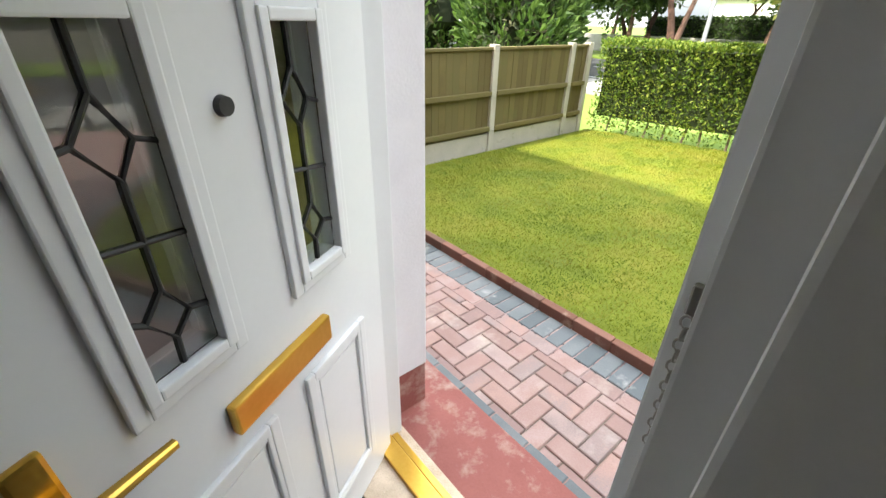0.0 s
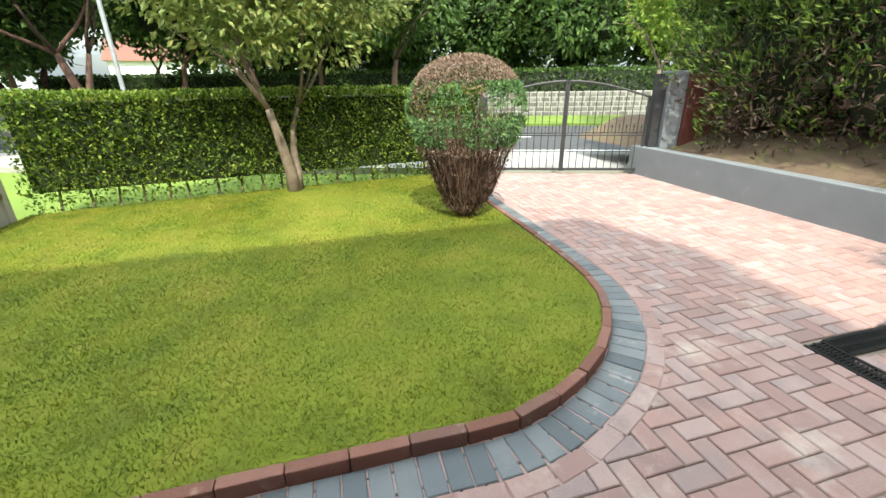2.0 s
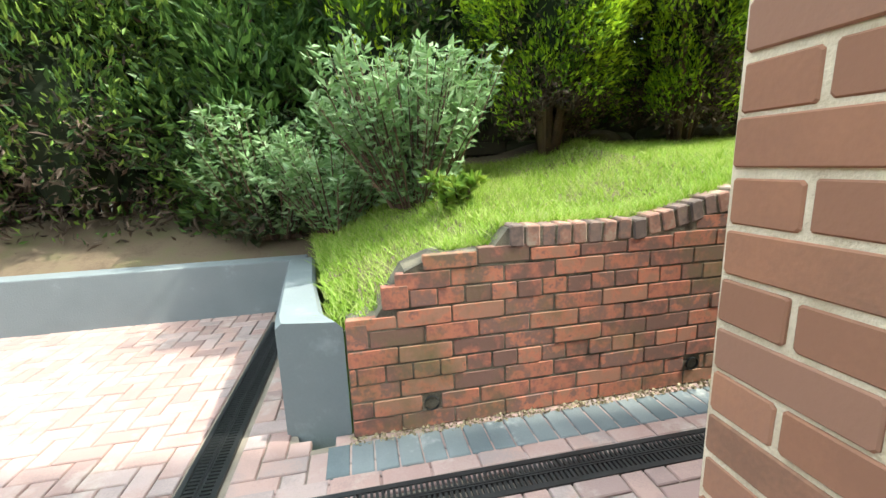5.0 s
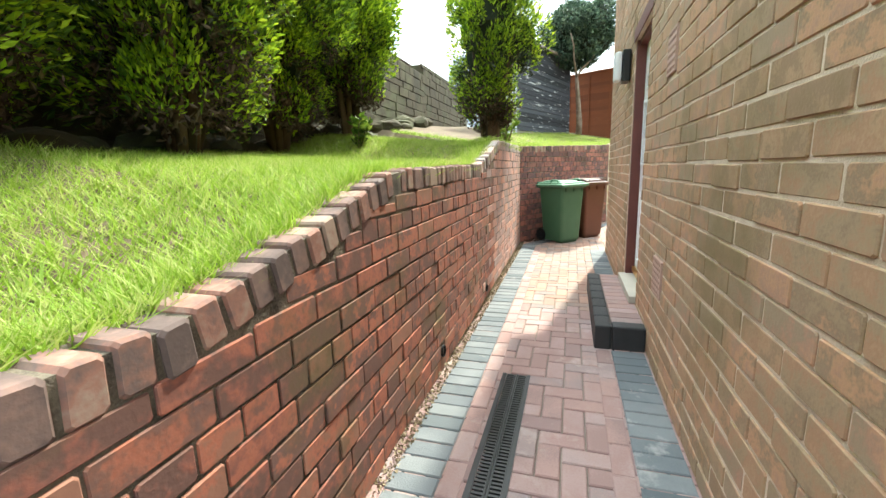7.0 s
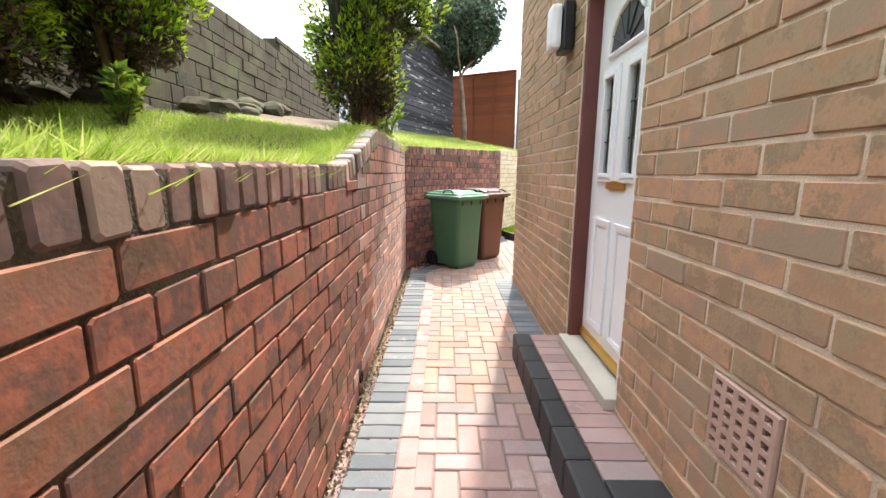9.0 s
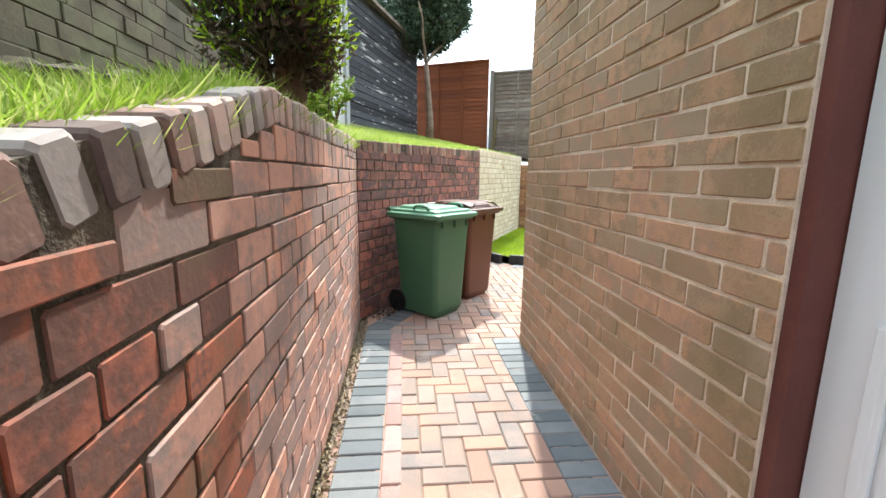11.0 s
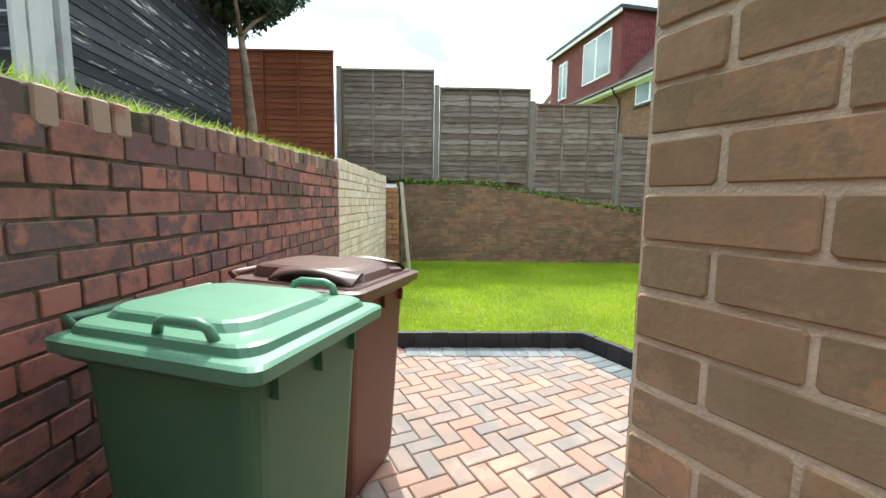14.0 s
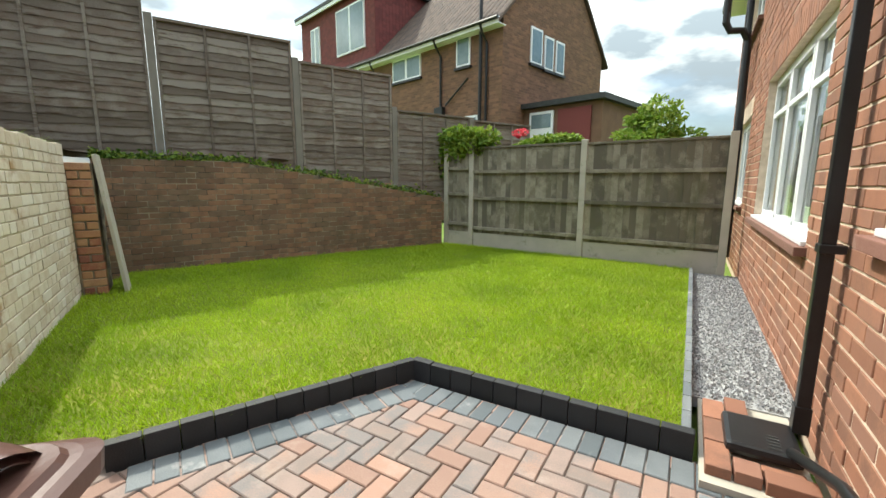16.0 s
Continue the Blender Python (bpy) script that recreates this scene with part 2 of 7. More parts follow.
M_GREYWOOD = mat("silvered_fence_board", [(0.13, 0.105, 0.085), (0.20, 0.17, 0.145), (0.165, 0.125, 0.098), (0.25, 0.22, 0.19)], 0.9, 4, 70, 0.6, 0.5, pieces=True, stain=((0.10, 0.07, 0.048), 3, 0.54, 0.68), streak=6.0)
M_FEATHER = mat("featheredge_board", [(0.13, 0.115, 0.088), (0.27, 0.24, 0.188), (0.19, 0.165, 0.122), (0.34, 0.31, 0.245), (0.16, 0.14, 0.105)], 0.9, 4, 70, 0.6, 0.5, pieces=True, stain=((0.12, 0.115, 0.065), 2.5, 0.55, 0.75), streak=0.3)
M_PALEWOOD = mat("pale_painted_board", [(0.36, 0.38, 0.39), (0.48, 0.50, 0.50)], 0.85, 5, 80, 0.5, 0.4, pieces=True, stain=((0.22, 0.21, 0.18), 6, 0.55, 0.7), streak=0.3)
M_POST = mat("weathered_post", [(0.17, 0.155, 0.135), (0.24, 0.22, 0.19)], 0.9, 4, 120, 0.5, 0.4)
M_ORWOOD = mat("orange_stained_board", [(0.165, 0.049, 0.019), (0.225, 0.07, 0.026), (0.195, 0.059, 0.022)], 0.8, 4, 60, 0.4, 0.35, pieces=True)
M_SHED = mat("black_peeling_board", [(0.012, 0.014, 0.019), (0.03, 0.033, 0.042), (0.045, 0.05, 0.06)], 0.75, 6, 80, 0.6, 0.35, pieces=True, stain=((0.45, 0.46, 0.46), 2.2, 0.60, 0.65), streak=9.0)
M_STONE = mat("old_stone_wall", [(0.047, 0.038, 0.023), (0.069, 0.056, 0.034), (0.038, 0.034, 0.021)], 0.95, 3, 30, 0.9, 0.6, pieces=True, own=0.5, stain=((0.085, 0.09, 0.045), 1.5, 0.47, 0.68))
M_FARSTONE = mat("grey_far_stone", [(0.17, 0.165, 0.15), (0.24, 0.23, 0.215), (0.14, 0.135, 0.125)], 0.95, 3, 30, 0.6, 0.5, pieces=True)
M_BARK = mat("tree_bark", [(0.12, 0.085, 0.06), (0.21, 0.16, 0.12), (0.28, 0.24, 0.19)], 0.9, 8, 60, 0.9, 0.5)
M_BARKD = mat("dark_twig", [(0.05, 0.03, 0.022), (0.12, 0.065, 0.045), (0.16, 0.10, 0.075)], 0.9, 8, 60, 0.6, 0.5, pieces=True)
M_HEDGE = leaf_mat("privet_leaf", [(0.05, 0.10, 0.012), (0.10, 0.18, 0.02), (0.17, 0.26, 0.03), (0.28, 0.34, 0.06)])
M_SHRUB = leaf_mat("olive_shrub_leaf", [(0.07, 0.15, 0.05), (0.12, 0.22, 0.075), (0.18, 0.29, 0.11)])
M_DEAD = leaf_mat("dead_foliage", [(0.22, 0.15, 0.11), (0.32, 0.23, 0.175), (0.15, 0.095, 0.07)], 0.8, 0.15)
M_BUDD = leaf_mat("grey_green_leaf", [(0.15, 0.25, 0.09), (0.23, 0.35, 0.15), (0.36, 0.46, 0.27), (0.18, 0.29, 0.11)])
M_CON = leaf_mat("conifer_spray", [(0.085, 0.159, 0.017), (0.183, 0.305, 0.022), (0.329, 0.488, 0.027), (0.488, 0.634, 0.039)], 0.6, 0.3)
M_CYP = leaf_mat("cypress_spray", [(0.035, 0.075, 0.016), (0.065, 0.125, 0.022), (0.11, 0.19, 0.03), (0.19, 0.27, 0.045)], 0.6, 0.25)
M_BROWNS = leaf_mat("dead_brown_spray", [(0.055, 0.036, 0.026), (0.10, 0.066, 0.048), (0.15, 0.105, 0.078)], 0.8, 0.1)
M_PINE = leaf_mat("pine_needles", [(0.022, 0.045, 0.030), (0.045, 0.085, 0.052), (0.075, 0.125, 0.075), (0.11, 0.16, 0.095)], 0.6, 0.2)
# spray colour with shade in it, for undersides, low growth and the hedge core
M_COND = leaf_mat("shaded_spray", [(0.022, 0.036, 0.012), (0.04, 0.06, 0.018), (0.075, 0.075, 0.035)], 0.7, 0.15)
M_TREE = leaf_mat("tree_leaf", [(0.04, 0.085, 0.02), (0.075, 0.14, 0.03), (0.12, 0.20, 0.045)])
M_TREEL = leaf_mat("pale_tree_leaf", [(0.16, 0.22, 0.06), (0.24, 0.31, 0.09), (0.32, 0.34, 0.11)])
M_LIME = leaf_mat("lime_leaf", [(0.14, 0.24, 0.03), (0.20, 0.30, 0.04), (0.26, 0.33, 0.05)])
M_FLOWER = leaf_mat("pink_flower", [(0.6, 0.05, 0.08), (0.7, 0.12, 0.14)])
M_TILE = mat("brown_roof_tile", [(0.07, 0.05, 0.042), (0.11, 0.075, 0.06)], 0.85, 5, 60, 0.5, 0.4, pieces=True)
M_HUNG = mat("red_hung_tile", [(0.13, 0.035, 0.033), (0.18, 0.045, 0.042)], 0.8, 5, 60, 0.3, 0.4, pieces=True)
M_GRAVEL = mat("grey_gravel", [(0.26, 0.26, 0.27), (0.38, 0.38, 0.39), (0.46, 0.46, 0.46)], 0.9, 60, 200, 0.9, 0.5, pieces=True)
M_TAN = mat("tan_grit", [(0.26, 0.21, 0.13), (0.38, 0.31, 0.21), (0.20, 0.16, 0.10)], 0.95, 60, 200, 0.9, 0.5, pieces=True)
M_ROAD = mat("asphalt_road", [(0.05, 0.052, 0.056), (0.075, 0.077, 0.082)], 0.9, 3, 150, 0.5)
M_GROUND = mat("distant_grass", [(0.10, 0.16, 0.025), (0.17, 0.25, 0.04)], 0.95, 0.8, 30, 0.7)
M_PAVEM = mat("pale_pavement", [(0.30, 0.29, 0.27), (0.38, 0.37, 0.35)], 0.9, 3, 90, 0.4)
M_LINE = mat("white_road_line", [(0.70, 0.70, 0.68), (0.78, 0.78, 0.76)], 0.8, 5, 90, 0.3)
M_GLASS = glass_mat("window_glass", (0.92, 0.96, 0.95))
# dark colour in place of the shade of an unlit interior
M_WINDARK = mat("unlit_interior_shade", [(0.05, 0.055, 0.06), (0.09, 0.095, 0.10)], 0.9, 2, 20, 0.0)
M_CURT = mat("pale_blind", [(0.40, 0.45, 0.48), (0.50, 0.55, 0.58)], 0.9, 2, 20, 0.0)
M_CARPET = mat("grey_doormat", [(0.10, 0.09, 0.09), (0.15, 0.14, 0.14)], 0.95, 10, 200, 0.6)
M_HALL = mat("hall_plaster", [(0.62, 0.61, 0.60), (0.68, 0.67, 0.66)], 0.9, 3, 60, 0.1)
M_TERRA = mat("air_brick_clay", [(0.42, 0.27, 0.22), (0.50, 0.34, 0.28)], 0.9, 9, 90, 0.4)
M_SIGNR = mat("maroon_frame_paint", [(0.10, 0.03, 0.025), (0.15, 0.045, 0.035)], 0.6, 6, 80, 0.2)
M_METAL = mat("galvanised_pole", [(0.38, 0.40, 0.42), (0.48, 0.50, 0.52)], 0.5, 4, 60, 0.1, metal=0.6)
M_COPE = mat("purple_coping_brick", [(0.12, 0.085, 0.078), (0.19, 0.125, 0.11), (0.25, 0.15, 0.125), (0.16, 0.11, 0.10), (0.30, 0.15, 0.115), (0.34, 0.25, 0.20)], 0.88, 12, 60, 0.28, 0.45, pieces=True)
M_COPEG = mat("grey_coping_brick", [(0.316, 0.28, 0.273), (0.431, 0.366, 0.345), (0.374, 0.309, 0.288), (0.517, 0.374, 0.331)], 0.88, 12, 60, 0.28, 0.45, pieces=True)
# near-black colour that stands for the shade inside crowns and bushes
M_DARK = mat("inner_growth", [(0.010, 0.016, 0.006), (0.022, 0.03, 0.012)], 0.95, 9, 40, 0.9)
M_ROOF = mat("red_roof_tile", [(0.17, 0.075, 0.055), (0.23, 0.10, 0.075)], 0.85, 5, 60, 0.3)


# ---- building helpers ----


def link(name, bm, material, parent=None, label="", smooth=False):
    me = bpy.data.meshes.new(name)
    bmesh.ops.recalc_face_normals(bm, faces=bm.faces[:])
    bm.to_mesh(me)
    bm.free()
    me.materials.append(material)
    if smooth:
        for p in me.polygons:
            p.use_smooth = True
    ob = new(name, me)
    ob.parent = parent
    if label:
        ob["label"] = label
    return ob


def part(name, bm, material, parent, label="", smooth=False):
    return link(name, bm, material, parent, label, smooth)


def raw(name, verts, faces, material, parent=None, smooth=False):
    me = bpy.data.meshes.new(name)
    me.from_pydata(verts, [], faces)
    me.materials.append(material)
    if smooth:
        for p in me.polygons:
            p.use_smooth = True
    me.update()
    ob = new(name, me)
    ob.parent = parent
    return ob


def empty(name, m=None):
    ob = new(name)
    ob.empty_display_size = 0.1
    if m is not None:
        ob.matrix_world = m
    return ob


def box(bm, x0, y0, z0, x1, y1, z1, bevel=0.0, m=None):
    r = bmesh.ops.create_cube(bm, size=1.0)
    vs = r["verts"]
    for v in vs:
        v.co = Vector((x0 + (v.co.x + 0.5) * (x1 - x0), y0 + (v.co.y + 0.5) * (y1 - y0), z0 + (v.co.z + 0.5) * (z1 - z0)))
    if bevel > 0:
        es = list({e for v in vs for e in v.link_edges})
        r2 = bmesh.ops.bevel(bm, geom=es, offset=bevel, segments=2, profile=0.6, affect="EDGES")
        vs = list({v for v in r2["verts"]} | {v for v in vs if v.is_valid})
    if m is not None:
        bmesh.ops.transform(bm, matrix=m, verts=[v for v in vs if v.is_valid])
    return bm


def bx(*a, bevel=0.0, m=None):
    return box(bmesh.new(), *a, bevel=bevel, m=m)


def tube(bm, pts, radii, seg=10, caps=True):
    """A round tube along points."""
    pts = [Vector(p) for p in pts]
    if not isinstance(radii, (list, tuple)):
        radii = [radii] * len(pts)
    rings = []
    for i, p in enumerate(pts):
        d = (pts[min(i + 1, len(pts) - 1)] - pts[max(i - 1, 0)]).normalized()
        ref = Vector((0, 0, 1)) if abs(d.z) < 0.9 else Vector((1, 0, 0))
        u = d.cross(ref).normalized()
        w = d.cross(u)
        rings.append([bm.verts.new(p + radii[i] * (math.cos(2 * math.pi * k / seg) * u + math.sin(2 * math.pi * k / seg) * w)) for k in range(seg)])
    for a, b in zip(rings, rings[1:]):
        for k in range(seg):
            bm.faces.new((a[k], a[(k + 1) % seg], b[(k + 1) % seg], b[k]))
    if caps:
        bm.faces.new(rings[0][::-1])
        bm.faces.new(rings[-1])
    return bm


def prism(bm, poly, z0, z1):
    a = [bm.verts.new((x, y, z0)) for x, y in poly]
    b = [bm.verts.new((x, y, z1)) for x, y in poly]
    n = len(poly)
    for i in range(n):
        bm.faces.new((a[i], a[(i + 1) % n], b[(i + 1) % n], b[i]))
    bm.faces.new(b)
    bm.faces.new(a[::-1])
    return bm


def inside(poly, x, y):
    c = False
    n = len(poly)
    for i in range(n):
        x0, y0 = poly[i]
        x1, y1 = poly[i - 1]
        if (y0 > y) != (y1 > y) and x < (x1 - x0) * (y - y0) / (y1 - y0) + x0:
            c = not c
    return c


def block_data(l, h, d, bev, worn=0.0, rnd=None):
    """A block with its face towards +y, centred on it; x along, z up. worn: how far its corners are rubbed off."""
    v = []
    if not worn:
        for y, i in ((-d, 0), (-bev, 0), (0, bev)):
            v += [(-l / 2 + i, y, -h / 2 + i), (l / 2 - i, y, -h / 2 + i), (l / 2 - i, y, h / 2 - i), (-l / 2 + i, y, h / 2 - i)]
        n = 4
    else:
        c = min(worn, l * 0.3)
        out = []
        for sx, sz, turn in ((-1, -1, 0), (1, -1, 1), (1, 1, 0), (-1, 1, 1)):
            jx, jz, cc = rnd.uniform(0, 0.3) * c, rnd.uniform(0, 0.3) * c, c * rnd.uniform(0.5, 1.3)
            p, q = (sx * (l / 2 - jx), sz * (h / 2 - jz - cc)), (sx * (l / 2 - jx - cc), sz * (h / 2 - jz))
            out += [q, p] if turn else [p, q]
        for y, i in ((-d, 0), (-bev, 0), (0, bev)):
            v += [(x - math.copysign(i, x), y, z - math.copysign(i, z)) for x, z in out]
        n = 8
    f = [tuple(range(3 * n - 1, 2 * n - 1, -1))]
    for r in (0, n):
        for k in range(n):
            f.append((r + k, r + n + k, r + n + (k + 1) % n, r + (k + 1) % n))
    return v, f


MESHES = {}
WORN = {"brick": 0.0055, "coping_brick": 0.008}
WEAR = random.Random(11)


def block_mesh(name, l, h, d, bev, material):
    worn = WORN.get(name, 0.0)
    key = (name, round(l, 3), round(h, 3), round(d, 3), material.name, WEAR.randrange(6) if worn else 0)
    if key not in MESHES:
        me = bpy.data.meshes.new(name)
        v, f = block_data(l, h, d, bev, worn, WEAR)
        me.from_pydata(v, [], f)
        me.materials.append(material)
        MESHES[key] = me
    return MESHES[key]


PIECES = []   # laid down last: (name, size, transform, material, parent)


class Joined:
    """Pieces too many to pick apart, joined into one mesh."""

    def __init__(self):
        self.v, self.f = [], []

    def add(self, m, l, h, d, bev, worn=0.0):
        v, f = block_data(l, h, d, bev, worn, WEAR)
        o = len(self.v)
        self.v += [tuple(m @ Vector(p)) for p in v]
        self.f += [tuple(o + i for i in q) for q in f]

    def done(self, name, material, parent, label):
        if self.v:
            ob = raw(name, self.v, self.f, material, parent)
            tagged(ob, label=label, kind="stuff")


def wall_frame(x, y, ang):
    """x along the wall, +y out of its face, z up."""
    return Matrix.Translation((x, y, 0)) @ Matrix.Rotation(radians(ang), 4, "Z")


def courses(rng, wf, length, zlo, top, course, blen, openings=(), header_every=0, start=0.0, joint=0.010, proud=0.006, limit=300, near=None, material=None, rest=None, parent=None, name="brick"):
    """Lays bricks over a wall's face; top is a function of the distance along it."""
    n = 0
    z = zlo
    row = 0
    while z < 12:
        mid = z + course / 2
        heads = header_every and row % header_every == header_every - 1
        bl = blen / 2 if heads else blen
        s = start - (bl / 2 if row % 2 else 0) - (0 if heads else blen * 0.0)
        alive = False
        while s < length:
            a, b = max(s, start), min(s + bl, length)
            s += bl
            if b - a < 0.03:
                continue
            c = (a + b) / 2
            rem = top(c) - z
            hh = rem if rem < course + 0.045 else course
            if hh < 0.045:
                continue
            alive = True
            mid = z + hh / 2
            segs = [(a, b)]
            for (o0, o1, p0, p1) in openings:
                if p0 < mid < p1:
                    ns = []
                    for (u, v) in segs:
                        if v <= o0 or u >= o1:
                            ns.append((u, v))
                        else:
                            if u < o0:
                                ns.append((u, o0))
                            if v > o1:
                                ns.append((o1, v))
                    segs = ns
            for (u, v) in segs:
                if v - u < 0.025:
                    continue
                c = (u + v) / 2
                m = wf @ Matrix.Translation((c, proud + rng.uniform(-0.003, 0.003), mid + rng.uniform(-0.003, 0.003))) @ Matrix.Rotation(rng.uniform(-0.008, 0.008), 4, "Z") @ Matrix.Rotation(rng.uniform(-0.009, 0.009), 4, "Y")
                if n < limit and (near is None or near(c, mid)):
                    full = abs((v - u) - bl) < 0.002
                    sz = (bl - joint) if full else round((v - u) - joint, 2)
                    PIECES.append((name, (max(sz, 0.015), round(hh - joint, 2) if abs(hh - course) > 0.004 else course - joint, 0.04, 0.003), m, material(c) if callable(material) else material, parent))
                    n += 1
                elif rest is not None:
                    (rest(c) if callable(rest) else rest).add(m, (v - u) - joint, hh - joint, 0.04, 0.003, 0.0055)
        if not alive and z > 0.3:
            break
        z += course
        row += 1


def body(bm, wf, length, thick, height, openings, z0=-0.1, back=0.0):
    """A wall with real openings: the mortar body behind the bricks."""
    ss = sorted({0.0, length, *[v for o in openings for v in o[:2]]})
    zs = sorted({z0, height, *[v for o in openings for v in o[2:]]})
    for a, b in zip(ss, ss[1:]):
        lo = None
        for p, q in zip(zs, zs[1:]):
            cs, cz = (a + b) / 2, (p + q) / 2
            hole = any(o[0] < cs < o[1] and o[2] < cz < o[3] for o in openings)
            if not hole:
                box(bm, a, -thick, p, b, -back, q, m=wf)
    return bm


def leaves(rng, pts, size, material, name, parent, normals=None, aspect=0.5, droop=0.0, curl=True):
    """A crown of separate leaves: each a folded blade of two faces."""
    n = len(pts)
    pts = np.asarray(pts, float)
    d = rng.normal(size=(n, 3))
    if normals is not None:
        d = d * 0.6 + np.asarray(normals)
    d[:, 2] -= droop
    d /= np.linalg.norm(d, axis=1, keepdims=True)
    u = np.cross(d, rng.normal(size=(n, 3)))
    u /= np.linalg.norm(u, axis=1, keepdims=True) + 1e-9
    s = (size * rng.uniform(0.6, 1.35, n))[:, None]
    w = np.cross(d, u)
    a = pts - d * s * 0.5
    tip = pts + d * s * 0.5
    l = pts + u * s * aspect * 0.5 + w * s * 0.10
    r = pts - u * s * aspect * 0.5 + w * s * 0.10
    V = np.stack([a, l, tip, r], 1).reshape(-1, 3)
    i = np.arange(n) * 4
    F = np.concatenate([np.stack([i, i + 1, i + 2], 1), np.stack([i, i + 2, i + 3], 1)])
    me = bpy.data.meshes.new(name)
    me.from_pydata(V.tolist(), [], F.tolist())
    me.materials.append(material)
    ob = new(name, me)
    ob.parent = parent
    return ob


def blob_points(rng, n, centre, radii, shell=0.65, lumps=10, lump=0.45):
    """Points in an uneven crown: many overlapping lumps, thickest near their skins."""
    c = np.asarray(centre, float)
    rad = np.asarray(radii, float)
    d = rng.normal(size=(lumps, 3))
    d /= np.linalg.norm(d, axis=1, keepdims=True)
    cs = c + d * rad * rng.uniform(0.25, 0.72, (lumps, 1))
    ls = rng.uniform(0.7, 1.25, lumps) * lump
    k = rng.integers(0, lumps, n)
    e = rng.normal(size=(n, 3))
    e /= np.linalg.norm(e, axis=1, keepdims=True)
    p = cs[k] + e * rad * (ls[k] * rng.uniform(shell, 1.0, n) ** 0.7)[:, None]
    return p, e


def blades(rng, pts, height, material, name, width=0.006, lean=0.4):
    """Grass: one thin bent blade a point."""
    n = len(pts)
    pts = np.asarray(pts, float)
    h = (height * rng.uniform(0.45, 1.3, n))[:, None]
    ang = rng.uniform(0, 2 * math.pi, n)
    u = np.stack([np.cos(ang), np.sin(ang), np.zeros(n)], 1) * width
    tip = pts + np.stack([np.zeros(n), np.zeros(n), np.ones(n)], 1) * h + rng.normal(size=(n, 3)) * np.array([1, 1, 0.1]) * h * lean
    V = np.stack([pts - u, pts + u, tip], 1).reshape(-1, 3)
    i = np.arange(n) * 3
    F = np.stack([i, i + 1, i + 2], 1)
    me = bpy.data.meshes.new(name)
    me.from_pydata(V.tolist(), [], F.tolist())
    me.materials.append(material)
    return new(name, me)


def scatter(rng, n, poly, zf):
    xs = [p[0] for p in poly]
    ys = [p[1] for p in poly]
    out = []
    while len(out) < n:
        x, y = rng.uniform(min(xs), max(xs)), rng.uniform(min(ys), max(ys))
        if inside(poly, x, y):
            out.append((x, y, zf(x, y)))
    return out


# ---- ground and paving ----
rng = np.random.default_rng(7)
rr = random.Random(5)


def spline(pts, step=0.05):
    out = []
    for i in range(len(pts) - 1):
        p0, p1, p2, p3 = (Vector(pts[max(0, min(len(pts) - 1, i + k))]) for k in (-1, 0, 1, 2))
        n = max(2, int((p2 - p1).length / step))
        for k in range(n):
            t = k / n
            out.append(0.5 * ((2 * p1) + (p2 - p0) * t + (2 * p0 - 5 * p1 + 4 * p2 - p3) * t * t + (3 * p1 - p0 - 3 * p2 + p3) * t ** 3))
    out.append(Vector(pts[-1]))
    return out


def resample(pts, step):
    d = [0]
    for a, b in zip(pts, pts[1:]):
        d.append(d[-1] + (b - a).length)
    n = max(1, round(d[-1] / step))
    res = []
    j = 0
    for k in range(n + 1):
        s = d[-1] * k / n
        while j < len(d) - 2 and d[j + 1] < s:
            j += 1
        f = (s - d[j]) / max(1e-9, d[j + 1] - d[j])
        res.append(pts[j].lerp(pts[j + 1], f))
    return res


def offset(pts, w):
    out = []
    for i, p in enumerate(pts):
        d = (pts[min(i + 1, len(pts) - 1)] - pts[max(i - 1, 0)]).normalized()
        out.append(p + Vector((-d.y, d.x)) * w)
    return out


KERB = spline([(2.0, 4.12), (2.0, 2.0), (2.0, 0.3), (2.0, -0.2), (2.11, -0.54), (2.34, -0.91), (2.72, -1.23), (3.17, -1.40), (3.9, -1.46), (5.2, -1.48), (6.4, -1.5), (7.3, -1.55)])
FRONT_LAWN = [(p.x, p.y) for p in KERB] + [(7.6, -1.6), (7.25, 1.5), (6.75, 4.1)]
GATE_A, GATE_B = Vector((7.5, -2.55)), Vector((6.68, -4.8))
WALL0, WALL1 = Vector((1.38, -2.69)), Vector((-6.45, -2.79))
BINW = Vector((-6.45, -2.79))
BIND = Vector((-0.8855, 0.4647))
PAVED_FRONT = [(0.62, 4.15), (2.0, 4.15)] + [(p.x, p.y) for p in KERB[2:]] + [(7.6, -1.6), (GATE_A.x + 0.1, GATE_A.y), (GATE_B.x + 0.05, GATE_B.y + 0.08), (2.1, -4.68), (1.62, -2.66), (1.4, -2.68), (0.62, -2.68)]
PAVED_SIDE = [(0.62, -1.45), (0.62, -2.68), (-6.45, -2.77), (-5.93, -1.45)]
PAVED_REAR = [(-5.93, -1.45), (-6.45, -2.77), (-9.45, -1.22), (-8.76, -0.84), (-8.08, 0.66), (-5.95, 0.66)]
REAR_LAWN = [(-9.5, -1.2), (-8.76, -0.84), (-8.08, 0.70), (-6.48, 0.70), (-6.48, 5.36), (-10.78, 5.72), (-13.0, 1.0), (-12.1, 0.12)]
DRAINS = [(-1.87, -2.34, 2.07, -2.20), (1.93, -4.42, 2.07, -2.20)]
STEP = (-3.86, -1.80, -2.38, -1.47)

g = bmesh.new()
gr = bmesh.ops.create_grid(g, x_segments=8, y_segments=8, size=600)
for v in g.verts:
    v.co.z = -0.09
ground = tagged(link("ground", g, M_GROUND), "rough green grass reaching to the horizon", "ground", kind="structure")

